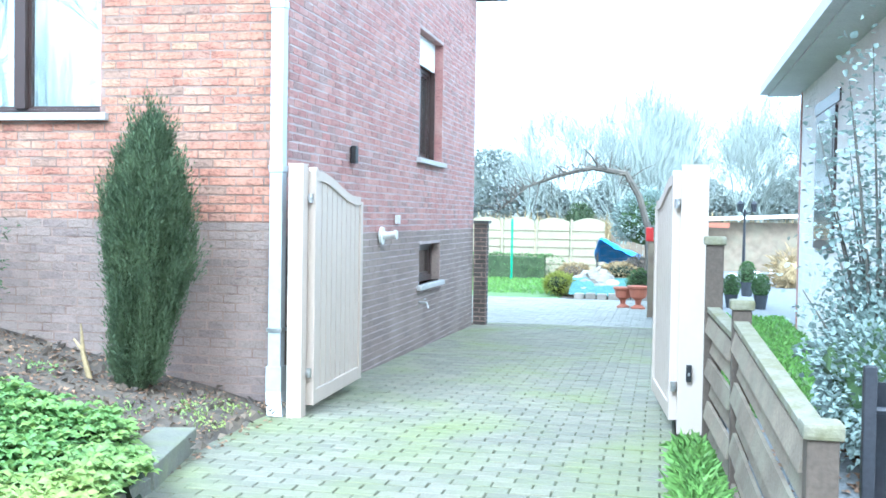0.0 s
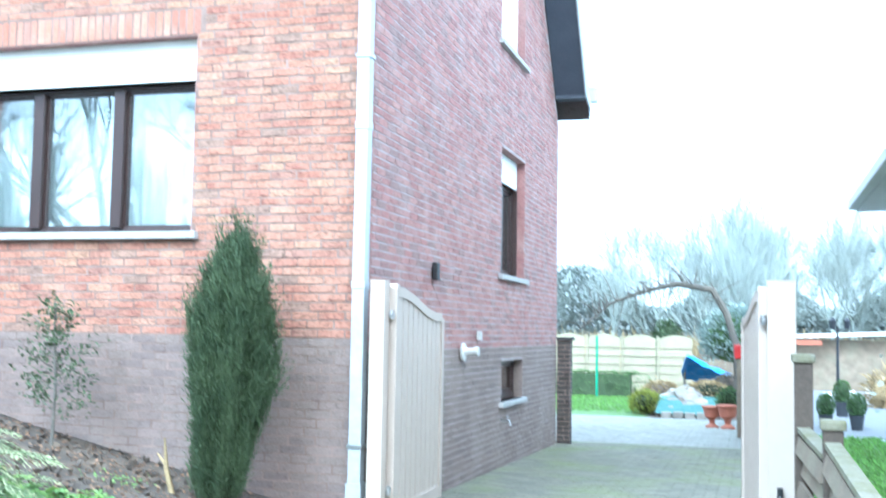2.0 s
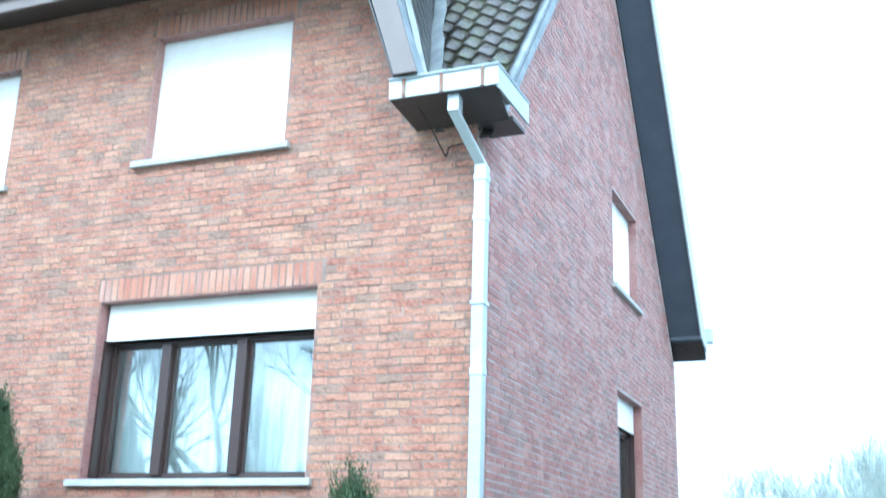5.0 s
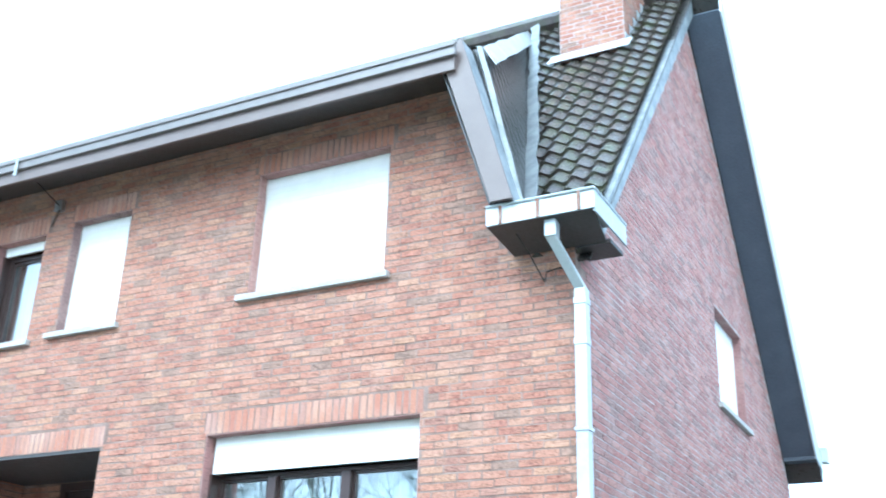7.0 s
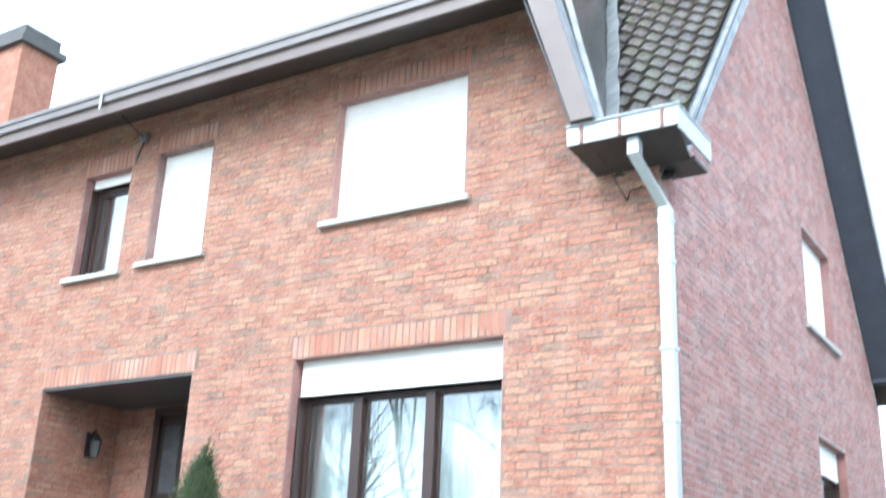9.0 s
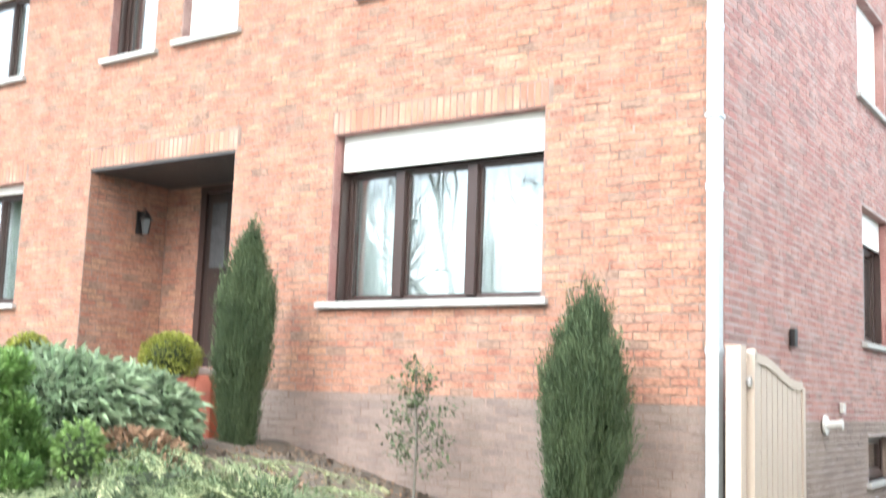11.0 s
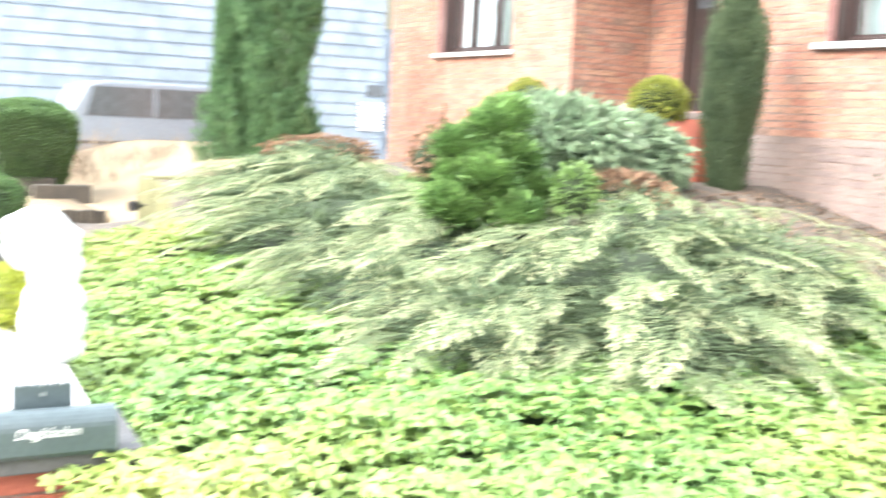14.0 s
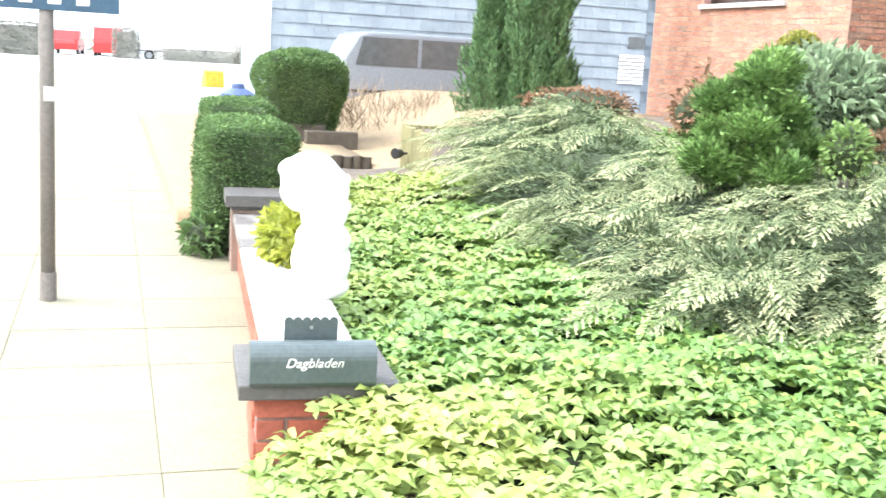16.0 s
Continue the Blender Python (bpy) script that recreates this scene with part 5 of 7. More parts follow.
# street sign pole
pole = thing("sign_pole", "grey street sign post on the pavement", "sign post", (-3.08, -7.30, 0))
part("shaft", Geo().tube([(0, 0, 0.0), (0.01, -0.0, 2.6)], 0.036, 14), M_POLE, pole, smooth=True)
part("foot", Geo().tube([(0, 0, 0.0), (0, 0, 0.16)], 0.042, 14), M_POLE, pole)
part("base", Geo().lathe([(0.10, 0.0), (0.07, 0.012), (0.03, 0.014)]), M_CONC, pole)
part("sticker", bx(0.036, 0.041, -0.012, 0.035, 1.02, 1.09), M_LETTER, pole, "torn white sticker")
sg = part("sign_plate", bx(0.04, 0.052, -0.45, 0.34, 1.455, 1.78), M_SIGN, pole, "dark blue sign plate", bevel=0.002)
for k in range(4):
    part("letter_bar", bx(0.053, 0.055, -0.25 + k * 0.13, -0.19 + k * 0.13, 1.485, 1.72), M_LETTER, sg)


# ---- plants ----
def leaves(name, pos, direc, length, width, material, fold=0.25, droop=0.0, broad=False):
    """Diamond leaves, folded at the midrib; arrays of places and directions."""
    n = len(pos)
    pos, d = np.asarray(pos, float), np.asarray(direc, float)
    d = d / np.maximum(np.linalg.norm(d, axis=1, keepdims=True), 1e-6)
    up = np.zeros_like(d)
    up[:, 2] = 1.0
    up += rng.normal(0, 0.35, d.shape)
    s = np.cross(d, up)
    s /= np.maximum(np.linalg.norm(s, axis=1, keepdims=True), 1e-6)
    nn = np.cross(s, d)
    L = (length * rng.uniform(0.7, 1.25, (n, 1)))
    Wd = (width * rng.uniform(0.75, 1.2, (n, 1)))
    tip = pos + d * L - nn * L * droop
    mid = pos + d * L * 0.5 + nn * L * droop * 0.15
    a, b = mid + s * Wd * 0.5 + nn * Wd * fold, mid - s * Wd * 0.5 + nn * Wd * fold
    if broad:
        m1, m2 = pos + d * L * 0.28, pos + d * L * 0.66 + nn * L * droop * 0.1
        q = s * Wd * 0.5
        V = np.stack([pos, m1 + q * 0.8 + nn * Wd * fold * 0.6, m2 + q + nn * Wd * fold, tip, m2 - q + nn * Wd * fold, m1 - q * 0.8 + nn * Wd * fold * 0.6, m2], 1).reshape(-1, 3)
        i = np.arange(n)[:, None] * 7
        F = np.concatenate([i + [0, 1, 6], i + [1, 2, 6], i + [2, 3, 6], i + [3, 4, 6], i + [4, 5, 6], i + [5, 0, 6]], 1).reshape(-1, 3)
        me = fast_mesh(name, V, F, material)
        me.shade_smooth()
        return me
    V = np.stack([pos, a, tip, b], 1).reshape(-1, 3)
    i = np.arange(n)[:, None] * 4
    F = np.concatenate([i + [0, 1, 2], i + [0, 2, 3]], 1).reshape(-1, 3)
    return fast_mesh(name, V, F, material)


def rand_dirs(n, zmin=-1.0):
    z = rng.uniform(zmin, 1, n)
    t = rng.uniform(0, 2 * math.pi, n)
    r = np.sqrt(1 - z * z)
    return np.stack([r * np.cos(t), r * np.sin(t), z], 1)


def sprays(name, base, direc, length, per, leaf, wid, material, droop=0.3, spread=0.5):
    """Feathery sprays: leaflets set along arching stems."""
    base, d = np.asarray(base, float), np.asarray(direc, float)
    d = d / np.linalg.norm(d, axis=1, keepdims=True)
    n = len(base)
    L = length * rng.uniform(0.6, 1.25, n)
    P, D = [], []
    side = np.cross(d, [0, 0, 1.0])
    side /= np.maximum(np.linalg.norm(side, axis=1, keepdims=True), 1e-6)
    for k in range(per):
        t = (k + 0.5) / per
        p = base + d * (L * t)[:, None]
        p[:, 2] += (-droop * L * t * t)
        dd = d + side * ((1 if k % 2 else -1) * spread * (1.1 - t)) + rng.normal(0, 0.18, d.shape)
        dd[:, 2] -= droop * 1.2 * t
        P.append(p + rng.normal(0, 0.006, p.shape))
        D.append(dd)
    return leaves(name, np.concatenate(P), np.concatenate(D), leaf, wid, material, fold=0.1)


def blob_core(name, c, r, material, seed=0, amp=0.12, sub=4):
    """An uneven inner body that stops light between leaves, with shade as dark colour."""
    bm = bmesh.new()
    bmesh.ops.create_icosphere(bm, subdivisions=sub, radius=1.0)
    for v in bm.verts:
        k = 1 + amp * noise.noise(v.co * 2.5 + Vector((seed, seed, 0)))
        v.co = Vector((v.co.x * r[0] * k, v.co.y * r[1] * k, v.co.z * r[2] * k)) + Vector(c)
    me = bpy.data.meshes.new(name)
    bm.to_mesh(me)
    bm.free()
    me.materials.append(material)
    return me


def column(name, label, x, y, z0, h, r, n, material, lean=0.0, prof=None, leaf=0.034):
    """An upright columnar conifer of many short rising sprigs."""
    t = thing(name, label, "conifer", (x, y, z0))
    prof = prof or (lambda s: (0.55 + 1.5 * s) if s < 0.3 else (1.0 if s < 0.72 else max(0.08, 1.0 - ((s - 0.72) / 0.28) ** 1.4 * 0.85)))
    s = rng.uniform(0.04, 1.0, n)
    a = rng.uniform(0, 2 * math.pi, n)
    lump = np.array([1 + 0.62 * noise.noise(Vector((math.cos(q) * 2.4, math.sin(q) * 2.4, u * h * 1.5 + x))) for q, u in zip(a, s)])
    rad = np.array([prof(q) for q in s]) * r * lump * rng.uniform(0.72, 1.03, n)
    base = np.stack([rad * np.cos(a) + lean * s * h, rad * np.sin(a), s * h], 1)
    d = np.stack([np.cos(a) * 0.32, np.sin(a) * 0.32, np.full(n, 1.0)], 1) + rng.normal(0, 0.22, (n, 3))
    B2, D2 = [], []
    for k in range(34):                # leading shoots that stand out of the outline
        q, u = rng.uniform(0, 2 * math.pi), rng.uniform(0.5, 1.0)
        rr = r * prof(u) * rng.uniform(0.75, 1.02)
        ln = rng.uniform(0.2, 0.40) * (h / 1.8)
        for j in range(34):
            w = rng.uniform(0, 1)
            B2.append((lean * u * h + rr * math.cos(q) * (1 + 0.12 * w) + rng.normal(0, 0.012), rr * math.sin(q) * (1 + 0.12 * w) + rng.normal(0, 0.012), u * h * 0.93 + ln * w))
            D2.append((math.cos(q) * 0.2 + rng.normal(0, 0.2), math.sin(q) * 0.2 + rng.normal(0, 0.2), 1.0))
    base, d = np.concatenate([base, np.array(B2)]), np.concatenate([d, np.array(D2)])
    part("foliage", sprays("foliage", base, d, 0.14, 12, leaf, leaf * 0.24, material, droop=-0.1, spread=0.8), None, t)
    g = Geo()
    # core whose dark colour stands in for shade behind the sprigs
    core = [(max(0.01, prof(q / 12) * r * 0.80 * (1 - 0.0 * q)), q / 12 * h * 0.96) for q in range(13)]
    core[0] = (r * 0.25, 0.05)
    g.lathe(core, 0, 0, 14)
    g.v = [(vx + lean * vz, vy, vz) for vx, vy, vz in g.v]
    part("inner_crown", g, M_INNERSHADE if material != M_THUJA else M_YEW, t)
    part("trunk", Geo().tube([(0, 0, -0.25), (0, 0, 0.3)], 0.035, 8), M_BARK, t)
    return t


def yew_p(s):
    """Half width of a columnar yew: slim foot, broad shoulders, a few narrow leaders on top."""
    if s < 0.45:
        return 0.46 + 1.15 * s
    if s < 0.76:
        return 0.98
    return max(0.08, 0.98 - (s - 0.76) * 4.0) if s < 0.9 else max(0.07, 0.42 - (s - 0.9) * 3.4)


column("columnar_yew", "dense dark green columnar yew by the wall", -0.72, -0.52, 0.18, 1.68, 0.232, 6400, M_YEW, prof=yew_p, lean=0.05)
column("columnar_yew", "slim dark green columnar yew by the front door", -3.78, -0.55, 0.70, 1.77, 0.185, 5400, M_YEW, prof=yew_p, lean=0.01)

# spreading juniper
jun = thing("spreading_juniper", "wide spreading juniper with grey-green feathery sprays", "shrub")
jc = [(-1.68, -3.35, 0.54, 0.90, 0.85, 0.42), (-2.6, -3.75, 0.48, 1.15, 0.75, 0.42), (-3.8, -3.95, 0.61, 1.15, 0.65, 0.42), (-1.45, -2.75, 0.60, 0.75, 0.6, 0.40),
      (-2.3, -2.8, 0.62, 1.0, 0.75, 0.50), (-4.5, -3.6, 0.68, 0.8, 0.6, 0.36)]
jc += [(-1.75, -3.95, 0.40, 0.80, 0.45, 0.32), (-2.9, -3.35, 0.60, 0.8, 0.7, 0.40), (-5.3, -3.55, 0.79, 0.85, 0.52, 0.34), (-6.1, -3.15, 0.80, 0.6, 0.45, 0.28)]
jc += [(-5.75, -3.75, 0.76, 0.55, 0.42, 0.24), (-4.9, -4.05, 0.66, 0.7, 0.45, 0.30), (-3.5, -4.40, 0.52, 0.85, 0.42, 0.34), (-2.3, -4.45, 0.40, 0.95, 0.42, 0.32), (-1.5, -4.30, 0.38, 0.6, 0.48, 0.30), (-1.05, -3.6, 0.42, 0.6, 0.6, 0.34)]
# darker copy of the juniper green, with the inner shade in its colour
M_JUNSHADE = mat("shaded_juniper", (0.15, 0.20, 0.10), (0.09, 0.13, 0.065), 0.75, scale=6, bump=0, spread=0.3, sss=0.1)
IB, ID, TB, TD, FB, FD = [], [], [], [], [], []


def plume(p0, out, ln):
    """One flat feathery bough: a stem that rises, then nods, with twigs on both sides and needles on the twigs."""
    sd = np.array([-out[1], out[0], 0.0])
    roll = rng.normal(0, 0.25)
    sd = sd * math.cos(roll) + np.array([0, 0, math.sin(roll)])
    rise, nod = rng.uniform(0.12, 0.4), rng.uniform(0.3, 0.55)
    for k in range(26):
        t = 0.15 + 0.85 * k / 25
        p = p0 + out * ln * t + np.array([0, 0, ln * (rise * t - nod * t * t)])
        ahead = out + np.array([0, 0, rise - 2 * nod * t])
        tw = (sd * (1 if k % 2 else -1) * 0.9 + ahead * rng.uniform(0.7, 1.1) + [0, 0, -0.12]) if k < 25 else ahead
        tw = tw / np.linalg.norm(tw)
        w = ln * (0.34 * (1.05 - t) + 0.07) * rng.uniform(0.7, 1.2)
        side = np.cross(tw, [0, 0, 1.0])
        m = 14
        u = (np.arange(m)[:, None] + 0.5) / m
        pos = p + tw * w * u + np.array([0, 0, -0.12 * w]) * u * u
        d = tw + side * np.where(np.arange(m) % 2, 0.7, -0.7)[:, None] * (1.1 - u) + rng.normal(0, 0.12, (m, 3))
        pale = u[:, 0] * 0.55 + t * 0.55 + rng.normal(0, 0.10, m) > 0.68
        TB.append(pos[pale])
        TD.append(d[pale])
        IB.append(pos[~pale])
        ID.append(d[~pale])


for x, y, z, rx, ry, rz in jc:
    part("inner_crown", blob_core("inner_crown", (x, y, z - 0.10), (rx * 0.66, ry * 0.66, rz * 0.62), M_INNERSHADE, seed=x), None, jun)
    for k in range(int(74 * (rx * ry / 0.7) ** 0.5)):
        d = rand_dirs(1, -0.35)[0]
        p0 = np.array([x, y, z - 0.04]) + d * np.array([rx, ry, rz]) * rng.uniform(0.66, 0.92)
        a = math.atan2(d[1] / ry, d[0] / rx) + rng.normal(0, 0.45)
        plume(p0, np.array([math.cos(a), math.sin(a), 0.0]), rng.uniform(0.30, 0.58))
    n = 1300
    d = rand_dirs(n, -0.8)
    FB.append(d * [rx * 0.70, ry * 0.70, rz * 0.66] + [x, y, z - 0.08])
    FD.append(d * [1, 1, 0.3] + rng.normal(0, 0.3, (n, 3)))
part("sprays", leaves("sprays", np.concatenate(IB), np.concatenate(ID), 0.021, 0.0085, M_JUN, fold=0.1), None, jun)
part("young_growth", leaves("young_growth", np.concatenate(TB), np.concatenate(TD), 0.021, 0.0085, M_JUNTIP, fold=0.1), None, jun, "pale young spray tips")
part("inner_sprays", sprays("inner_sprays", np.concatenate(FB), np.concatenate(FD), 0.16, 10, 0.05, 0.012, M_JUNSHADE, droop=0.2, spread=0.9), None, jun)
for k in range(7):
    a = k * 0.9
    part("stem", Geo().tube([(-2.3, -3.4, bed_z(-2.3, -3.4) - 0.05), (-2.3 + 0.6 * math.cos(a), -3.4 + 0.5 * math.sin(a), 0.6)], [0.03, 0.012], 6), M_BARK, jun)

# dwarf conifer with fan-like tufts
con = thing("dwarf_conifer", "dark green dwarf cypress with fan-like tufts", "shrub", (-2.66, -3.60, 0.55))
tuft = [(0.0, 0.0, 0.30, 0.19), (0.02, 0.03, 0.52, 0.13), (0.03, 0.10, 0.80, 0.10), (0.08, -0.02, 0.74, 0.09), (-0.06, 0.02, 0.68, 0.10)]
for k in range(20):
    a, e = k * 2.4, (k % 10) / 9
    q = (0.33 if k < 10 else 0.22) * (1 - 0.6 * e) * R.uniform(0.85, 1.15)
    tuft.append((q * math.cos(a), 1.15 * q * math.sin(a) + 0.03, 0.22 + 0.46 * e + R.uniform(-0.05, 0.05), (0.115 - 0.03 * e) * R.uniform(0.75, 1.15)))
B, D = [], []
for x, y, z, r in tuft:
    n = int(3000 * r)
    d = rand_dirs(n, -0.6)
    B.append(d * r * 0.6 + [x, y, z])
    D.append(d * [1, 1, 0.5] + [0, 0, 0.6] + rng.normal(0, 0.3, (n, 3)))
    part("inner_crown", blob_core("inner_crown", (x, y, z), (r * 0.6, r * 0.6, r * 0.6), M_YEW, sub=3), None, con)
part("foliage", sprays("foliage", np.concatenate(B), np.concatenate(D), 0.09, 8, 0.04, 0.02, M_CONIFER, droop=-0.05, spread=0.9), None, con)
part("trunk", Geo().tube([(0, 0, -0.4), (0, 0, 0.4)], 0.03, 7), M_BARK, con)


def bush(name, label, c, r, n, leaf, wid, material, category="shrub", droop=0.15, core=None, amp=0.15, up=0.2, group="", ground=None):
    t = thing(name, label, category, c, group=group)
    d = rand_dirs(n, -0.7)
    k = np.array([1 + amp * noise.noise(Vector(q) * 2.5 + Vector((c[0], c[1], 0))) for q in d])[:, None]
    part("foliage", leaves("foliage", d * np.array(r) * k * rng.uniform(0.75, 1.0, (n, 1)), d + [0, 0, up] + rng.normal(0, 0.45, (n, 3)), leaf, wid, material, droop=droop), None, t)
    part("inner_crown", blob_core("inner_crown", (0, 0, 0), tuple(q * 0.78 for q in r), core or M_INNERSHADE, amp=amp, seed=c[0], sub=3), None, t)
    part("stem", Geo().tube([(0, 0, (-r[2] * 1.6 if ground is None else ground - c[2])), (0, 0, 0)], 0.03, 6), M_BARK, t)
    return t


bush("rhododendron", "broad rhododendron with drooping grey-green leaves", (-3.95, -2.15, 1.08), (0.62, 0.75, 0.44), 3600, 0.115, 0.034, M_RHODO, droop=0.35, core=M_INNERSHADE)
bush("rhododendron", "low rhododendron with drooping grey-green leaves", (-3.95, -1.45, 1.08), (0.44, 0.42, 0.34), 1900, 0.11, 0.034, M_RHODO, droop=0.35)
bush("box_ball", "yellow-green clipped box ball beside the steps", (-4.33, -0.82, 1.56), (0.255, 0.255, 0.215), 2600, 0.03, 0.018, M_BOX, amp=0.06, group="box balls", ground=0.7)
bush("box_ball", "yellow-green clipped box ball before the porch", (-5.12, -1.62, 1.52), (0.20, 0.20, 0.19), 1800, 0.03, 0.018, M_BOX, amp=0.06, group="box balls", ground=0.7)
bush("dead_hydrangea", "brown withered hydrangea under the rhododendron", (-3.25, -2.05, 0.86), (0.30, 0.36, 0.16), 500, 0.07, 0.045, M_DEAD)
bush("dead_hydrangea", "brown withered shrub behind the juniper", (-4.4, -2.9, 1.05), (0.22, 0.22, 0.22), 260, 0.06, 0.04, M_DEAD)
bush("russet_shrub", "low russet brown heather behind the juniper", (-7.2, -2.6, 0.95), (0.5, 0.6, 0.16), 900, 0.05, 0.03, M_DEAD)
part_st = thing("withered_stem", "withered upright reddish flower stem", "plant", (-4.2, -3.0, 0.9))
part("stem", Geo().tube([(0, 0, 0), (0.0, 0.02, 0.55)], [0.012, 0.006], 5), M_DEAD, part_st)
lc = part("foliage", leaves("foliage", np.stack([rng.normal(0, 0.03, 60), rng.normal(0, 0.03, 60), rng.uniform(0.05, 0.52, 60)], 1), rand_dirs(60, -0.6), 0.07, 0.03, M_DEAD), None, part_st)
lc["kind"] = "stuff"

bush("evergreen_shrub", "small bright green evergreen shrub among the juniper", (-2.2, -3.30, 0.97), (0.12, 0.12, 0.16), 420, 0.045, 0.026, M_BOXGREEN, amp=0.3, ground=0.4)
# small evergreen sapling
sap = thing("sapling", "thin young holly sapling in front of the wall", "sapling", (-2.08, -0.42, bed_z(-2.08, -0.42)))
part("trunk", Geo().tube([(0, 0, -0.05), (0.01, 0, 0.45), (-0.02, 0, 0.8), (-0.02, 0.0, 1.08)], [0.012, 0.010, 0.008, 0.004], 6), M_BARK, sap)
B, D = [], []
for k in range(16):
    a, z = k * 2.4, 0.20 + 0.048 * k
    ln = 0.38 * (1.2 - 0.062 * k) * R.uniform(0.6, 1.1)
    if k > 12:
        ln = 0.16
    e = (ln * math.cos(a), 0.6 * ln * math.sin(a), z + 0.12)
    part("branch", Geo().tube([(0, 0, z), e], [0.005, 0.002], 4), M_BARK, sap)
    for j in range(52):
        f = rng.uniform(0.25, 1.1)
        B.append((e[0] * f + rng.normal(0, 0.035), e[1] * f + rng.normal(0, 0.035), z + 0.12 * f + rng.normal(0, 0.035)))
        D.append(rand_dirs(1, -0.4)[0])
part("foliage", leaves("foliage", np.array(B), np.array(D), 0.042, 0.024, M_YEW), None, sap)

# ground cover of bright whorled leaves
def cover_ok(x, y):
    if y > -1.55 or x > 0.47 or y < (-6.15 if x < -0.56 else -6.62 + max(0.0, -0.28 - x)):
        return False
    if y > -2.2 and x < -0.9 - 0.2 * (y + 2.2):
        return x > -2.3 and y < -1.75
    edge = 0.34 + 0.12 * sstep(-2.4, -3.2, y) - max(0, y + 2.4) * 0.70
    return x < edge and x > -5.0


W, DD = [], []
cnt = 0
while cnt < 13000:
    x, y = rng.uniform(-5.0, 0.47), rng.uniform(-6.62, -1.5)
    if not cover_ok(x, y):
        continue
    cnt += 1
    h = bed_z(min(x, bed_edge(y) - 0.02), y) + 0.13 + 0.07 * noise.noise(Vector((x * 2.2, y * 2.2, 3))) + rng.uniform(-0.05, 0.04)
    ph = rng.uniform(0, 6.28)
    m = rng.randint(6, 9)
    for k in range(m):
        a = ph + k * 6.283 / m
        W.append((x, y, h))
        DD.append((math.cos(a), math.sin(a), rng.uniform(0.0, 0.5)))
cov = tagged(new("ground_cover", leaves("ground_cover", np.array(W), np.array(DD), 0.064, 0.030, M_COVER, droop=0.25, fold=0.10, broad=True)), "bright green leafy ground cover", "ground cover", kind="stuff")
# dark sheet added below the whorls as painted shade between the leaves
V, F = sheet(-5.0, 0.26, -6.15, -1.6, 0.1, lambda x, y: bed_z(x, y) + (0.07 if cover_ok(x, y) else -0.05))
tagged(new("ground_cover_stems", fast_mesh("ground_cover_stems", V, F, M_INNERSHADE)), "dark sheet standing in for shade under the ground cover", "ground cover", kind="stuff")
# weeds, dead leaves and clods on the bare soil
W, DD = [], []
for k in range(2600):
    x, y = rng.uniform(-3.6, 0.15), rng.uniform(-1.9, -0.05)
    W.append((x, y, max(bed_z(x, y), drive_z(y) + 0.008) + 0.006))
    DD.append((*rng.normal(0, 1, 2), rng.uniform(-0.1, 0.35)))
tagged(new("leaf_litter", leaves("leaf_litter", np.array(W), np.array(DD), 0.035, 0.02, M_DEAD)), "scattered dead leaves on the soil", "leaf litter", kind="stuff")
W, DD = [], []
for cx, cy in ((-0.25, -0.75), (-0.05, -0.95), (-0.5, -1.1), (-1.3, -0.8), (-0.15, -0.5)):
    for k in range(60):
        x, y = rng.normal(cx, 0.10), rng.normal(cy, 0.08)
        W.append((x, y, bed_z(min(x, bed_edge(y) - 0.02), y) + rng.uniform(0.0, 0.04)))
        DD.append((*rng.normal(0, 0.8, 2), 0.5))
tagged(new("weeds", leaves("weeds", np.array(W), np.array(DD), 0.035, 0.015, M_COVER)), "small green weeds on bare soil", "weeds", kind="stuff")
W, DD = [], []
for k in range(500):
    x, y = rng.uniform(-3.4, 0.2), rng.uniform(-1.8, -0.05)
    W.append((x, y, bed_z(min(x, bed_edge(y) - 0.02), y)))
    DD.append(rand_dirs(1, 0.2)[0])
tagged(new("soil_clods", leaves("soil_clods", np.array(W), np.array(DD), 0.05, 0.06, M_SOIL)), "loose clods of soil", "soil", kind="stuff")
stump = thing("cut_stem", "pale broken plant stem in the soil", "plant stem", (-1.05, -0.62, bed_z(-1.05, -0.62)))
part("stem", Geo().tube([(0.05, 0, -0.03), (0.0, 0, 0.14), (-0.02, 0, 0.34)], [0.02, 0.016, 0.006], 6), M_STRAW, stump)
part("stem", Geo().tube([(0.0, 0, 0.16), (-0.07, 0, 0.24)], [0.012, 0.006], 6), M_STRAW, stump)

# grass tuft at the driveway's edge
W, DD = [], []
for k in range(3600):
    x, y = rng.normal(2.84, 0.045), rng.uniform(-2.3, -0.35)
    W.append((x, y, drive_z(y) - 0.01))
    DD.append((rng.normal(0, 0.5), rng.normal(0, 0.5), 1.0))
tagged(new("grass_verge", leaves("grass_verge", np.array(W), np.array(DD), 0.11, 0.005, M_GRASS, droop=0.5)), "tuft of long green grass by the fence", "grass", kind="stuff")
W, DD = [], []
for k in range(9000):
    x, y = rng.uniform(-6, 0.6), rng.uniform(15.05, 20.4)
    W.append((x, y, -0.19))
    DD.append((rng.normal(0, 0.5), rng.normal(0, 0.5), 1.0))
for k in range(5000):
    x, y = rng.uniform(3.12, 4.33), rng.uniform(1.0, 9.1)
    W.append((x, y, 0.0))
    DD.append((rng.normal(0, 0.5), rng.normal(0, 0.5), 1.0))
tagged(new("lawn_grass", leaves("lawn_grass", np.array(W), np.array(DD), 0.07, 0.012, M_GRASS, droop=0.3)), "short lawn grass", "grass", kind="stuff")

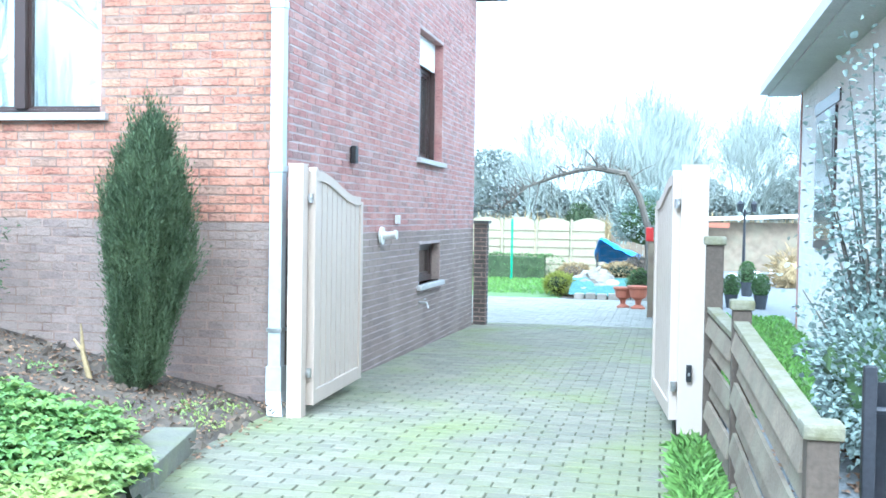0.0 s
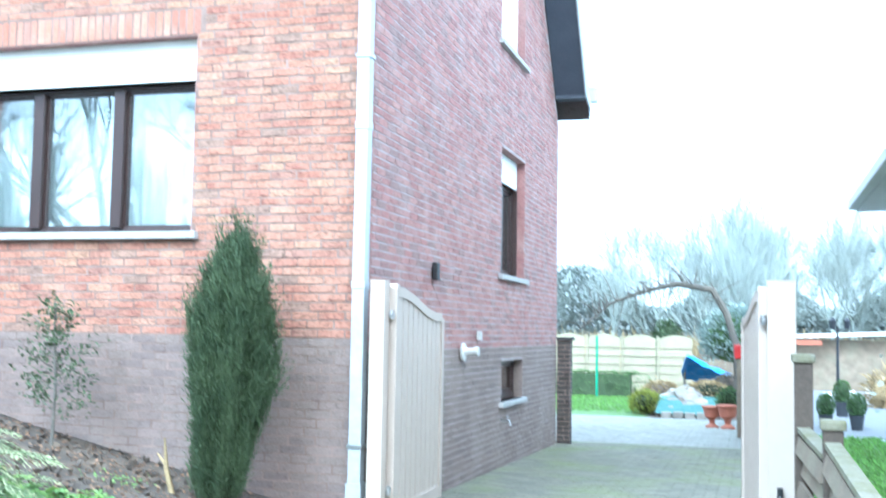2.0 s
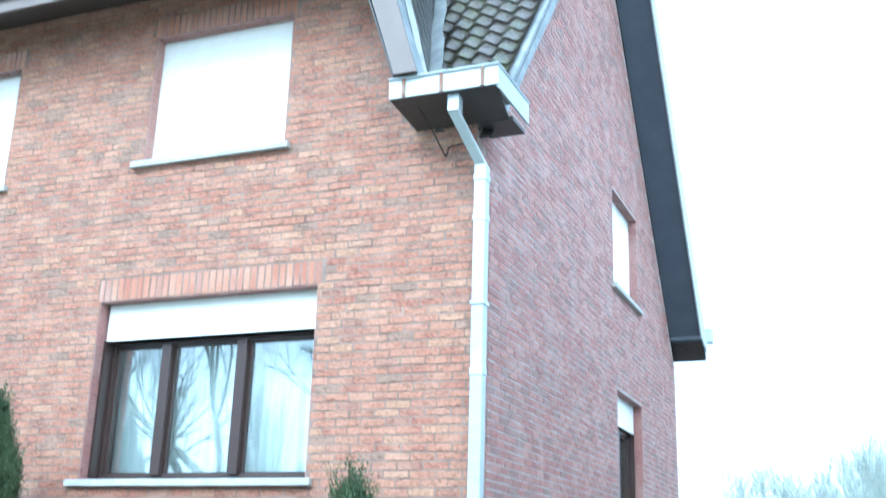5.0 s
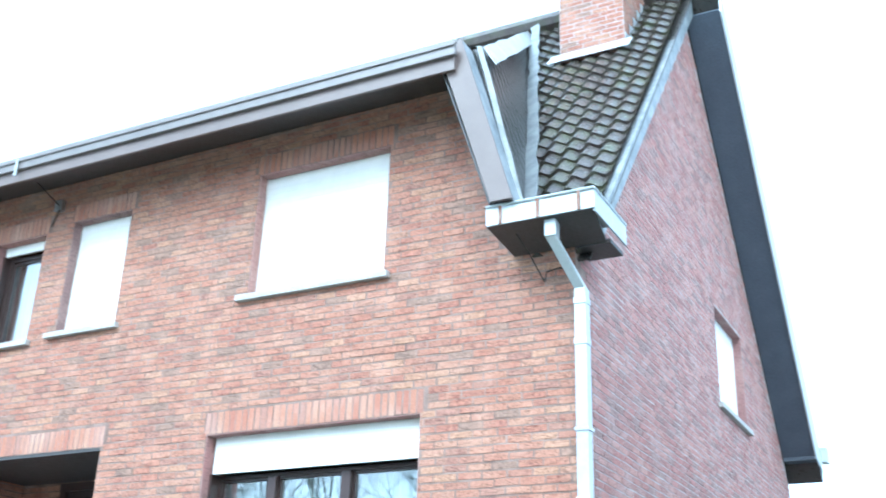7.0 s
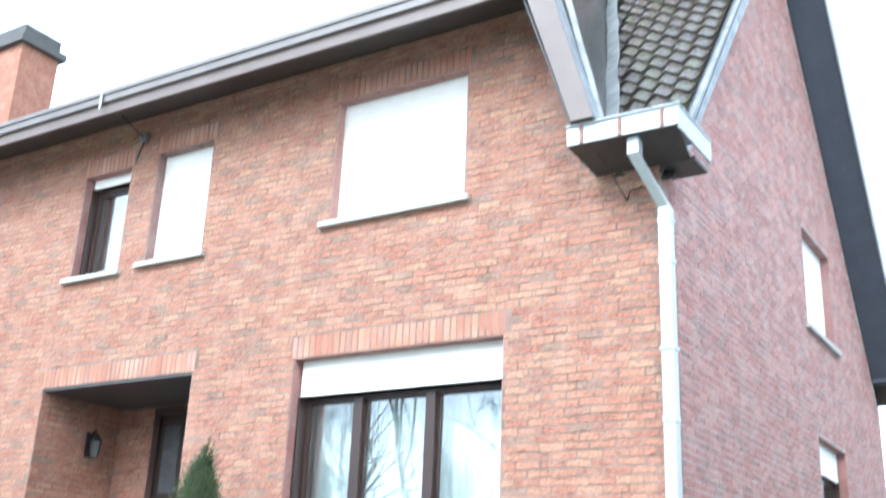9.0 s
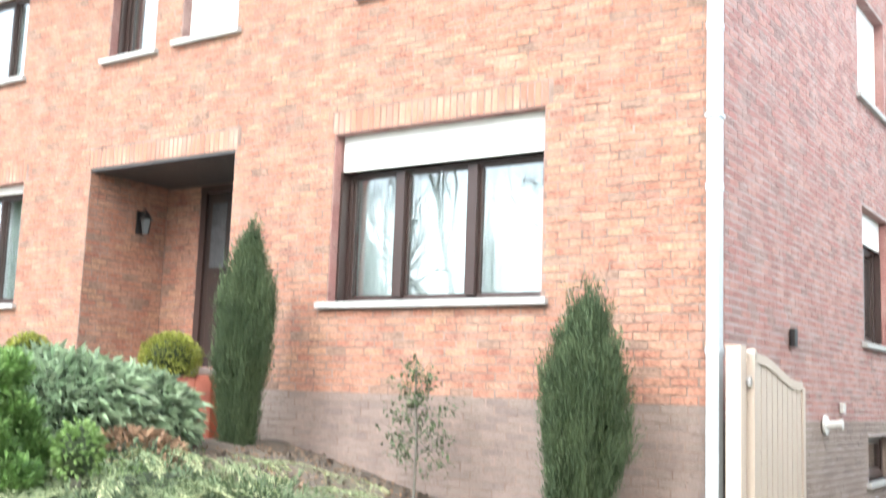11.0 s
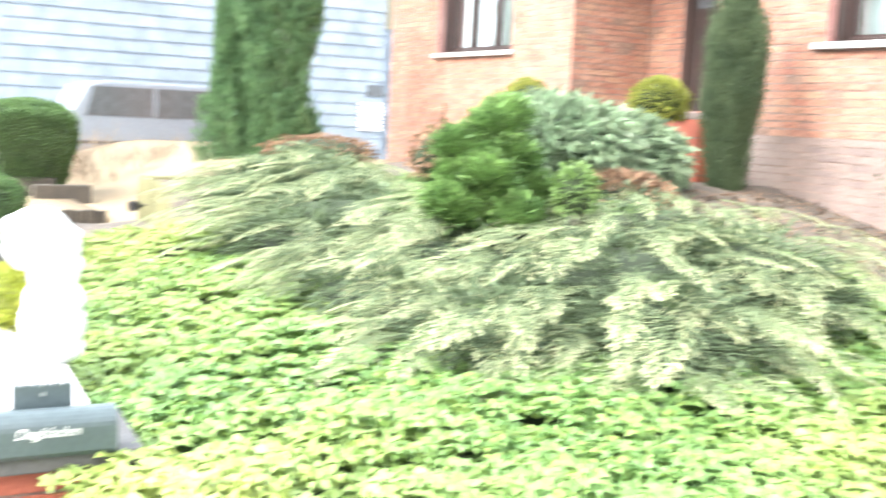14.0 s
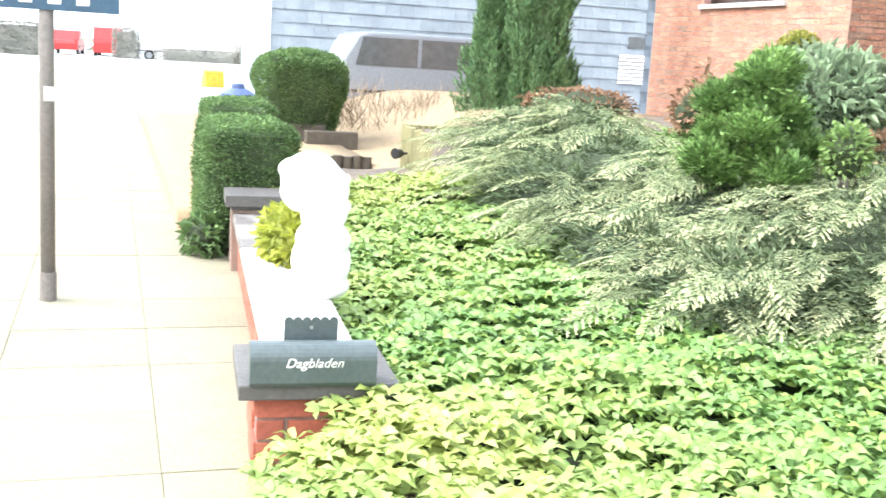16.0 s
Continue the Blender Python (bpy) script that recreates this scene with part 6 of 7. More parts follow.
# yellow-leaved plant leaning over the wall
bush("yellow_shrub", "yellow-green leafy plant leaning over the wall", (-2.45, -6.19, 0.45), (0.30, 0.12, 0.14), 620, 0.06, 0.034, M_YELLEAF, core=M_YELLEAF)


# clipped hedges
def box_hedge(name, label, x0, x1, y0, y1, z0, z1, n, material=M_HEDGE, leaf=0.032, taper=0.0, group="hedges", shoulder=7, core=None):
    t = thing(name, label, "hedge", ((x0 + x1) / 2, (y0 + y1) / 2, z0), group=group)
    hx, hy, h = (x1 - x0) / 2, (y1 - y0) / 2, z1 - z0
    areas = np.array([hx * hy * 4, hx * 2 * h, hx * 2 * h, hy * 2 * h, hy * 2 * h])
    f = rng.choice(5, n, p=areas / areas.sum())
    u, v, z = rng.uniform(-1, 1, n), rng.uniform(-1, 1, n), rng.uniform(0, 1, n)
    X = np.where(f < 3, u, np.where(f == 3, -1.0, 1.0))
    Y = np.where(f == 0, v, np.where(f == 1, -1.0, np.where(f == 2, 1.0, v)))
    Z = np.where(f == 0, 1.0, z)
    k = 1 - taper * (1 - Z) ** 1.5
    q = np.maximum(0.0, 2 * Z - 1)
    e = (np.abs(X) ** shoulder + np.abs(Y) ** shoulder + q ** shoulder) ** (-1 / shoulder)     # rounded shoulders
    e = np.where(e > 1, 1, e)
    P = np.stack([X * hx * k * e, Y * hy * k * e, np.where(q > 0, (0.5 + 0.5 * q * e), Z) * h], 1)
    P += np.array([0.035 * noise.noise(Vector(p) * 4) for p in P])[:, None] + rng.normal(0, 0.012, P.shape)
    inset = np.where(rng.uniform(0, 1, n) < 0.35, rng.uniform(0.9, 1.0, n), 1.0)
    P[:, :2] *= inset[:, None]
    D = np.stack([np.where(f == 3, -1, np.where(f == 4, 1, 0)), np.where(f == 1, -1, np.where(f == 2, 1, 0)), np.where(f == 0, 0.25, 0.1)], 1) * 0.8 + rng.normal(0, 0.6, P.shape) * [1, 1, 0.45]
    part("foliage", leaves("foliage", P, D, leaf, leaf * 0.55, material), None, t)
    kk = 1 - taper
    g = Geo()
    a = 0.84 if shoulder > 4 else 0.66
    b = a * kk
    g.add([(-hx * b, -hy * b, 0), (hx * b, -hy * b, 0), (hx * b, hy * b, 0), (-hx * b, hy * b, 0), (-hx * a, -hy * a, h * 0.92), (hx * a, -hy * a, h * 0.92), (hx * a, hy * a, h * 0.92),
           (-hx * a, hy * a, h * 0.92)], [(3, 2, 1, 0), (4, 5, 6, 7), (0, 1, 5, 4), (1, 2, 6, 5), (2, 3, 7, 6), (3, 0, 4, 7)])
    # by default a darker colour, painted in for the shade inside the hedge
    part("inner_crown", g, core or M_YEW, t)
    return t


box_hedge("clipped_hedge", "square clipped green hedge by the pavement", -5.5, -4.27, -6.41, -5.85, 0.12, 0.82, 34000, leaf=0.027)
box_hedge("clipped_hedge", "far square clipped hedge by the pavement", -7.4, -6.4, -6.25, -5.68, 0.1, 0.86, 18000, leaf=0.030)
bush("ivy_clump", "low ivy at the foot of the hedge", (-4.35, -6.42, 0.12), (0.22, 0.14, 0.13), 260, 0.07, 0.05, M_HEDGE)
box_hedge("topiary_bush", "green topiary bush clipped wider at the top", -11.2, -9.6, -5.43, -4.25, 0.15, 1.30, 34000, taper=0.5, leaf=0.036, shoulder=2.8)
column("columnar_thuja", "tall dark green columnar thuja", -10.5, -1.74, 0.3, 4.2, 0.44, 6200, M_THUJA, leaf=0.09, prof=lambda s: 0.8 + 0.4 * s if s < 0.5 else max(0.1, 1 - ((s - 0.5) * 2) ** 2 * 0.9))
column("columnar_thuja", "smaller grey-green conifer beside the thuja", -10.9, -2.25, 0.3, 3.3, 0.36, 2600, M_THUJA, leaf=0.08, prof=lambda s: max(0.08, 1.05 * (1 - s)) if s > 0.2 else 0.85)
W, DD = [], []
for k in range(34):
    cx_, cy_ = rng.uniform(-13.4, -11.2), rng.uniform(-4.4, -2.0)
    hh = rng.uniform(0.35, 1.0)
    for q in range(26):
        f = rng.uniform(0, 0.6)
        W.append((cx_ + rng.normal(0, 0.12), cy_ + rng.normal(0, 0.12), 0.1 + f * hh))
        DD.append((rng.normal(0, 0.55), rng.normal(0, 0.55), 1.0))
tagged(new("dry_undergrowth", leaves("dry_undergrowth", np.array(W), np.array(DD), 0.5, 0.014, M_TWIG)), "dry bare twiggy undergrowth", "undergrowth", kind="stuff")

# log palisade and log edged steps
pal = thing("log_palisade", "upright green-stained half logs holding the bed", "palisade")
for k in range(30):
    x = -7.06 + k * 0.071
    h = 0.70 + R.uniform(-0.01, 0.015) - 0.003 * k
    part("log", Geo().tube([(x, -4.40 + 0.006 * k, 0.0), (x, -4.40 + 0.006 * k, h - 0.012), (x, -4.40 + 0.006 * k, h)], [0.033, 0.033, 0.026], 10), M_PALIS, pal)
for k in range(24):
    y = -4.34 + k * 0.066
    part("log", Geo().tube([(-7.10, y, 0.0), (-7.10, y, 0.69), (-7.10, y, 0.70)], [0.033, 0.033, 0.026], 10), M_PALIS, pal)
slab_sheet("raised_bed", -7.07, -5.0, -4.36, -2.5, 0.15, lambda x, y: 0.66 + 0.02 * noise.noise(Vector((x * 5, y * 5, 0))), M_SOIL, "raised bed of brown mulch behind the logs", "soil", 0.4)
spot = thing("garden_spotlight", "small black spotlight on the log palisade", "lamp", (-6.86, -4.45, 0.45))
part("housing", Geo().tube([(0.0, -0.03, 0.0), (0.06, -0.10, 0.0)], [0.035, 0.05], 12), M_BLACK, spot)
part("stem", Geo().tube([(0, 0.03, 0), (0, -0.05, 0)], 0.012, 6), M_BLACK, spot)
edg = thing("log_step", "dark round logs edging the path step", "step edging", group="path steps")
for k in range(13):
    part("log", Geo().tube([(-7.9 - 0.0 * k, -5.75 + k * 0.1, 0.0), (-7.9, -5.75 + k * 0.1, 0.30 + R.uniform(-0.01, 0.015))], 0.05, 10), M_LOGDARK, edg)
edg2 = thing("log_step", "dark flat timbers on the upper path", "step edging", group="path steps")
for k in range(3):
    part("log", bx(-9.6 - 0.4 * k, -9.45 - 0.4 * k, -4.9 - 0.3 * k, -4.3 - 0.3 * k, 0.05, 0.42 + 0.05 * k), M_LOGDARK, edg2, bevel=0.015)
slab_sheet("upper_path", -11.9, -7.96, -5.8, -4.5, 0.3, lambda x, y: 0.27 + 0.01 * noise.noise(Vector((x * 3, y * 3, 2))), M_BARKCHIP, "straw coloured mulch on the upper path", "path", 0.4)


# ---- bare trees ----
def bare_tree(name, h, seed, depth=5, thick=0.03, spread=0.55, up=0.25, sides=4, forks=3):
    r = random.Random(seed)
    trunk, limbs, twigs = Geo(), Geo(), Geo()

    def grow(p, d, ln, rad, lev):
        pts, rr = [p], [rad]
        for k in range(3):
            d = (d + Vector((r.gauss(0, 0.07), r.gauss(0, 0.07), r.gauss(0, 0.05) + up * 0.2))).normalized()
            pts.append(pts[-1] + d * ln / 3)
            rr.append(rad * (1 - 0.15 * (k + 1)))
        g = trunk if lev == 0 else limbs if lev < 3 else twigs
        g.tube(pts, rr, 7 if lev == 0 else sides if lev < 3 else 3, cap=False)
        if lev >= depth:
            return
        for k in range(forks + (1 if lev in (1, 2) else 0)):
            f = r.uniform(0.35, 1.0) if k else 1.0
            q = pts[0].lerp(pts[3], f)
            nd = (d + Vector((r.gauss(0, spread), r.gauss(0, spread), r.gauss(0.1, spread * 0.7)))).normalized()
            grow(q, nd, ln * r.uniform(0.6, 0.82), max(rad * r.uniform(0.42, 0.6), 0.007), lev + 1)

    grow(Vector((0, 0, -0.1)), Vector((0, 0, 1)), h * 0.34, h * thick, 0)
    return trunk, limbs, twigs


def plant_tree(label, at, h, seed, bark, group="bare trees", **kw):
    t = thing("bare_tree", label, "tree", at, group=group)
    trunk, limbs, twigs = bare_tree("t", h, seed, **kw)
    part("trunk", trunk, bark, t)
    part("limb_crown", limbs, bark, t)
    part("crown", twigs, bark, t)
    return t


t1 = plant_tree("tall bare tree in the distance, haze in its pale colour", (0.6, 38, -0.3), 7.5, 3, M_HAZEBARK, spread=0.36, thick=0.012, forks=4)
t2 = plant_tree("slender pale bare birch behind the garden", (2.0, 27, -0.3), 6.0, 8, M_HAZEBARK, spread=0.25, thick=0.011)
t3 = plant_tree("spreading bare tree in the distance, haze in its pale colour", (7.0, 42, -0.3), 7.4, 12, M_HAZEBARK, spread=0.42, thick=0.012, forks=4)
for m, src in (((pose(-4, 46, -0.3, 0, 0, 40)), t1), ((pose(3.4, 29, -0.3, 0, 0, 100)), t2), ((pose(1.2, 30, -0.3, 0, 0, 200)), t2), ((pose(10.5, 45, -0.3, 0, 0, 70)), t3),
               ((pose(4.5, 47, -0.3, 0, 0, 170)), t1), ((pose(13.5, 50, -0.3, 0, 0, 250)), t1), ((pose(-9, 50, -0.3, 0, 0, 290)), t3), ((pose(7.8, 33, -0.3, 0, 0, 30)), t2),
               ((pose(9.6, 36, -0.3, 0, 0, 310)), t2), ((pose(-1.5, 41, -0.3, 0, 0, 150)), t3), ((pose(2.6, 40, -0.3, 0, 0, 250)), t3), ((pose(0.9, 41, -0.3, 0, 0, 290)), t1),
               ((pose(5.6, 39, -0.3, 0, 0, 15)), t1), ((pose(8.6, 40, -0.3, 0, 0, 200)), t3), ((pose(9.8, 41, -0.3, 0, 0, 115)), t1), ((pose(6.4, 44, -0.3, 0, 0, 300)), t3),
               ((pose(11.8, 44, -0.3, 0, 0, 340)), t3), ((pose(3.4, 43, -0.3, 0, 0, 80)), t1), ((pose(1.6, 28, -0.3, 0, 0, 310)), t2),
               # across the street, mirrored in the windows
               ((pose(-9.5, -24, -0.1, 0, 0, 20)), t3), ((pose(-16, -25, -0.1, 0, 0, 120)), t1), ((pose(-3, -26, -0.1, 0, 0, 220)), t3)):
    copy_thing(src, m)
t4 = plant_tree("large dark bare tree across the street", (-15.0, -19.0, -0.1), 13.0, 21, M_BARK, spread=0.5, thick=0.02)
copy_thing(t4, pose(-20.5, -21, -0.1, 0, 0, 130))
copy_thing(t4, pose(-9.0, -20, -0.1, 0, 0, 60))
# scrub under the far trees
W, DD = [], []
for k in range(9000):
    x, y = rng.uniform(-14, 18), rng.uniform(26, 50)
    W.append((x, y, rng.uniform(-0.3, 0.7)))
    DD.append((rng.normal(0, 0.5), rng.normal(0, 0.5), 1.0))
tagged(new("far_scrub", leaves("far_scrub", np.array(W), np.array(DD), 1.0, 0.05, M_STRAW)), "pale dry scrub under the far trees", "scrub", kind="stuff")
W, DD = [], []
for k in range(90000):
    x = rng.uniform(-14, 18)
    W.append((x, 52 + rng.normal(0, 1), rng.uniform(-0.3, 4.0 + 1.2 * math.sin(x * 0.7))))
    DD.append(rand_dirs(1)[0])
tagged(new("far_wood", leaves("far_wood", np.array(W), np.array(DD), 0.26, 0.12, M_HAZEWOOD)), "grey-green line of distant wood, haze in its pale colour", "wood", kind="stuff")

# arching bare branch over the drive and small evergreen tree
arch = thing("bare_fruit_tree", "bare fruit tree with a long arching branch", "tree", (2.42, 10.6, -0.2))
part("trunk", Geo().tube([(0.05, 0, 0), (0.02, 0, 0.9), (-0.05, 0, 1.55)], [0.07, 0.06, 0.055], 8), M_BARK, arch)
main = [(-0.05, 0, 1.5), (-0.18, 0, 1.95), (-0.4, 0.05, 2.33), (-0.95, 0, 2.42), (-1.5, 0.05, 2.29), (-2.0, 0, 2.10), (-2.5, -0.1, 1.66)]
part("arching_branch", Geo().tube(main, [0.055, 0.055, 0.055, 0.04, 0.03, 0.02, 0.008], 7), M_BARK, arch)
tw = Geo()
for k in range(150):
    i = R.randint(1, 5)
    p = Vector(main[i]).lerp(Vector(main[i + 1]), R.random())
    q = p + Vector((R.gauss(-0.05, 0.15), R.gauss(0, 0.15), R.gauss(0.06, 0.14)))
    tw.tube([p, p.lerp(q, 0.5) + Vector((0, 0, 0.03)), q], [0.010, 0.007, 0.003], 4)
part("twig_growth", tw, M_BARK, arch)
bush("small_tree_crown", "round evergreen shrub tree behind the gate", (2.33, 12.6, 1.36), (0.6, 0.6, 0.55), 2600, 0.075, 0.045, M_EUCA, "tree", amp=0.25, core=M_HEDGE)
bush("ivy_fence", "dark ivy and twigs along the side fence", (2.78, 9.0, 0.4), (0.09, 3.6, 0.62), 1800, 0.07, 0.045, M_HEDGE)
bush("dark_conifer", "dark conifer in the far garden", (0.05, 27.0, 0.8), (0.55, 0.55, 1.1), 1600, 0.12, 0.05, M_YEW, "conifer", amp=0.05)
bush("box_ball", "dark green box ball beside the pots", (2.22, 13.0, 0.24), (0.25, 0.25, 0.25), 900, 0.04, 0.025, M_HEDGE, amp=0.05, group="box balls")

# back garden fence with curved panel tops, hedge, post, rockery
bf = thing("panel_fence", "wooden panel fence with curved tops at the lawn's end", "fence")
for k in range(9):
    x0 = -7.2 + k * 0.93
    g = Geo()
    n = 8
    pts = [(x0 + 0.03, 21.6, -0.2)] + [(x0 + 0.87, 21.6, -0.2)]
    topz = lambda t: 1.30 + 0.10 * math.sin(math.pi * t)
    pts += [(x0 + 0.03 + 0.84 * (1 - i / n), 21.6, topz(1 - i / n)) for i in range(n + 1)]
    pn = part("panel", Geo().prism(pts, (0, 0.03, 0)), M_PANEL, bf)
    for j in range(6):
        part("batten", bx(x0 + 0.03, x0 + 0.87, 21.575, 21.598, -0.05 + j * 0.22, -0.02 + j * 0.22), M_PANEL, pn)
    part("post", bx(x0 - 0.035, x0 + 0.025, 21.56, 21.64, -0.25, 1.36), M_PANEL, bf)
gf = thing("grey_board_fence", "grey wooden boards behind the rockery", "fence")
for k in range(10):
    part("board", bx(1.25 + k * 0.17, 1.41 + k * 0.17, 22.2, 22.23, -0.25, 1.0 + 0.02 * (k % 3)), M_OLDWOOD, gf)
box_hedge("low_hedge", "dark low hedge along the lawn", -6.0, 0.1, 20.6, 21.2, -0.2, 0.42, 4500, leaf=0.06)
gp = thing("clothes_post", "thin green metal clothes post on the lawn", "post", (-1.12, 19.9, -0.2))
part("shaft", Geo().tube([(0, 0, 0), (0, 0, 1.55)], 0.03, 8), M_GREENPAINT, gp)
rock = thing("rockery", "rockery of grey stones and low plants", "rockery")
for k in range(46):
    a = R.random() * 6.28
    q = R.random() ** 0.5
    x, y = 1.35 + 0.85 * q * math.cos(a), 15.7 + 1.2 * q * math.sin(a)
    r = R.uniform(0.09, 0.2)
    bm = bmesh.new()
    bmesh.ops.create_icosphere(bm, subdivisions=2, radius=r)
    for v in bm.verts:
        v.co = v.co * (1 + 0.35 * noise.noise(v.co * 7 + Vector((k, 0, 0))))
        v.co.z *= 0.7
    me = bpy.data.meshes.new("stone")
    bm.to_mesh(me)
    bm.free()
    me.materials.append(M_ROCK)
    o = part("stone", me, None, rock)
    o.location = (x, y, -0.15 + 0.4 * (1 - q) + 0.05)
part("mound", blob_core("mound", (1.35, 15.7, -0.2), (0.9, 1.25, 0.38), M_SOIL, sub=3), None, rock)
bush("rockery_plants", "yellowish low plants in the rockery", (0.55, 14.9, 0.03), (0.27, 0.35, 0.22), 700, 0.12, 0.02, M_BOX, "plant")
bush("rockery_plants", "dry grey-brown low plants in the rockery", (0.75, 16.3, 0.2), (0.35, 0.35, 0.2), 700, 0.1, 0.02, M_STRAW, "plant", core=M_SOIL)
bush("rockery_plants", "russet dry shrub beside the tarpaulin", (2.15, 16.0, 0.36), (0.26, 0.3, 0.26), 700, 0.08, 0.03, M_BARK, "plant", core=M_SOIL)
bush("rockery_plants", "pale heather in the rockery", (1.75, 15.7, 0.28), (0.42, 0.4, 0.18), 600, 0.08, 0.03, M_STRAW, "plant")
net = thing("pond_net", "blue-green netting over a garden pond", "netting")
V, F = sheet(0.82, 2.2, 14.05, 15.3, 0.08, lambda x, y: -0.10 + 0.22 * (y - 14.05) + 0.03 * noise.noise(Vector((x * 4, y * 4, 5))))
part("net", fast_mesh("net", V, F, M_NET), None, net)
for k in range(6):
    part("edge_stone", bx(0.95 + k * 0.22, 1.14 + k * 0.22, 13.92, 14.06, -0.19, -0.06 + 0.01 * (k % 2)), M_ROCK, net, bevel=0.02)
tarp = thing("blue_tarp", "crumpled blue tarpaulin slung like a tent", "tarpaulin")
V, F = sheet(0, 1, 0, 1, 0.05, lambda x, y: 0)
V = [(1.15 + 1.05 * x, 16.6 + 0.9 * y, 0.42 + 0.62 * max(0.0, 1 - abs(y - 0.4 * x) * 1.2) * (1 - 0.72 * x) * min(1, 0.35 + x * 6) + 0.05 * noise.noise(Vector((x * 6, y * 6, 2)))) for x, y, _ in V]
ob = part("sheet", fast_mesh("sheet", V, F, M_TARP), None, tarp)
for k in range(2):
    part("support", Geo().tube([(1.2 + 0.9 * k, 17.0, -0.2), (1.2 + 0.9 * k, 17.0, 0.9 - 0.5 * k)], 0.03, 6), M_BARK, tarp)


def urn(x, y, s, label):
    u = thing("terracotta_pot", label, "flower pot", (x, y, drive_z(y)), group="terracotta pots")
    part("bowl", Geo().lathe([(0.06 * s, 0.16 * s), (0.13 * s, 0.2 * s), (0.16 * s, 0.34 * s), (0.19 * s, 0.36 * s), (0.19 * s, 0.39 * s), (0.15 * s, 0.38 * s)], sides=16), M_TERRA, u, smooth=False)
    part("foot", Geo().lathe([(0.12 * s, 0.0), (0.12 * s, 0.03 * s), (0.045 * s, 0.08 * s), (0.06 * s, 0.16 * s)], sides=16), M_TERRA, u)
    part("soil", Geo().lathe([(0.15 * s, 0.365 * s), (0.02, 0.38 * s)], sides=12), M_SOIL, u)
    return u


urn(1.95, 12.3, 0.95, "terracotta urn at the end of the drive")
urn(2.22, 12.1, 1.05, "larger terracotta urn at the end of the drive")
redbox = thing("red_letterbox", "small red box on the side fence", "box", (2.42, 10.2, 1.05))
part("case", bx(-0.06, 0.06, -0.05, 0.05, 0, 0.22), M_RED, redbox, bevel=0.02)
part("mount", bx(-0.02, 0.3, -0.02, 0.02, -1.2, 0.0), M_OLDWOOD, redbox)

# ---- neighbouring house beyond the fence ----
nb = thing("neighbour_house", "low white brick house with grey overhanging roof", "house", (-0.2, 0, 0))
part("wall", bx(4.55, 11.0, -3.5, 7.6, -0.1, 3.1), M_WHITEWALL, nb, "white painted brick wall")
part("roof", Geo().prism([(4.15, -4.0, 3.12), (4.15, 8.0, 3.12), (8.0, 8.0, 5.4), (8.0, -4.0, 5.4)], (0, 0, 0.12)), M_NROOF, nb)
part("roof", Geo().prism([(8.0, -4.0, 5.4), (8.0, 8.0, 5.4), (11.5, 8.0, 3.12), (11.5, -4.0, 3.12)], (0, 0, 0.12)), M_NROOF, nb)
part("gutter", bx(4.05, 4.16, -4.0, 8.0, 3.08, 3.2), M_NROOF, nb)
part("gable", Geo().prism([(4.6, -3.5, 3.1), (10.9, -3.5, 3.1), (8.0, -3.5, 5.3)], (0, 11.1, 0)), M_WHITEWALL, nb)
part("soffit", bx(4.16, 4.55, -4.0, 8.0, 3.06, 3.095), M_NROOF, nb)
nw = part("window", bx(4.52, 4.549, 4.6, 6.0, 1.1, 2.6), M_FRAME, nb)
part("pane", bx(4.512, 4.519, 4.7, 5.9, 1.2, 2.5), M_VANGLASS, nw)
part("lintel", bx(4.53, 4.549, 4.4, 6.2, 2.62, 2.75), M_FRAME, nb)
br = fast_mesh("brick", *brick_mesh([(-0.1, -0.04, 0.2, 0.08)], lambda u, v, w: (-w, u, v), R), M_WHITEWALL)
for r in range(37):
    for k in range(7):
        part("brick", br, None, nb).location = (4.549, 6.2 + k * 0.205 + (0.1 if r % 2 else 0), 0.05 + r * 0.083)
part("corner_quoin", bx(4.535, 4.549, 7.5, 7.6, 0, 3.1), M_BRICK_SIDE, nb)
lb = thing("slatted_screen", "grey horizontal slat screen along the house", "screen")
for k in range(9):
    part("slat", bx(4.44, 4.465, 1.0, 7.4, 0.12 + k * 0.1, 0.2 + k * 0.1), M_OLDWOOD, lb)
part("post", bx(4.465, 4.51, 7.3, 7.36, 0, 1.05), M_OLDWOOD, lb)
part("post", bx(4.465, 4.51, 1.0, 1.06, 0, 1.05), M_OLDWOOD, lb)

# silver-leaved shrub reaching over the fence
eu = thing("silver_shrub", "tall open shrub with round grey-green leaves", "shrub", (3.93, -0.2, 0.0))
B, D = [], []
for k in range(46):
    a, e = R.uniform(0, 6.28), R.uniform(0.25, 1.0)
    tip = Vector((0.62 * math.cos(a) * R.uniform(0.3, 1), 1.0 * math.sin(a) * R.uniform(0.2, 1), 0.35 + 2.1 * e ** 1.5))
    mid = tip * 0.5 + Vector((0, 0, 0.12))
    part("branch", Geo().tube([(0.03 * math.cos(a), 0.03 * math.sin(a), -0.05), mid, tip], [0.014, 0.009, 0.003], 5), M_BARK, eu)
    for j in range(120):
        t = R.uniform(0.3, 1.05)
        p = mid.lerp(tip, (t - 0.5) * 2) if t > 0.5 else Vector((0, 0, 0)).lerp(mid, t * 2)
        B.append(p + Vector((R.gauss(0, 0.085), R.gauss(0, 0.085), R.gauss(0, 0.085))))
        D.append(rand_dirs(1, -0.5)[0])
part("foliage", leaves("foliage", np.array(B), np.array(D), 0.044, 0.036, M_EUCA, broad=True), None, eu)
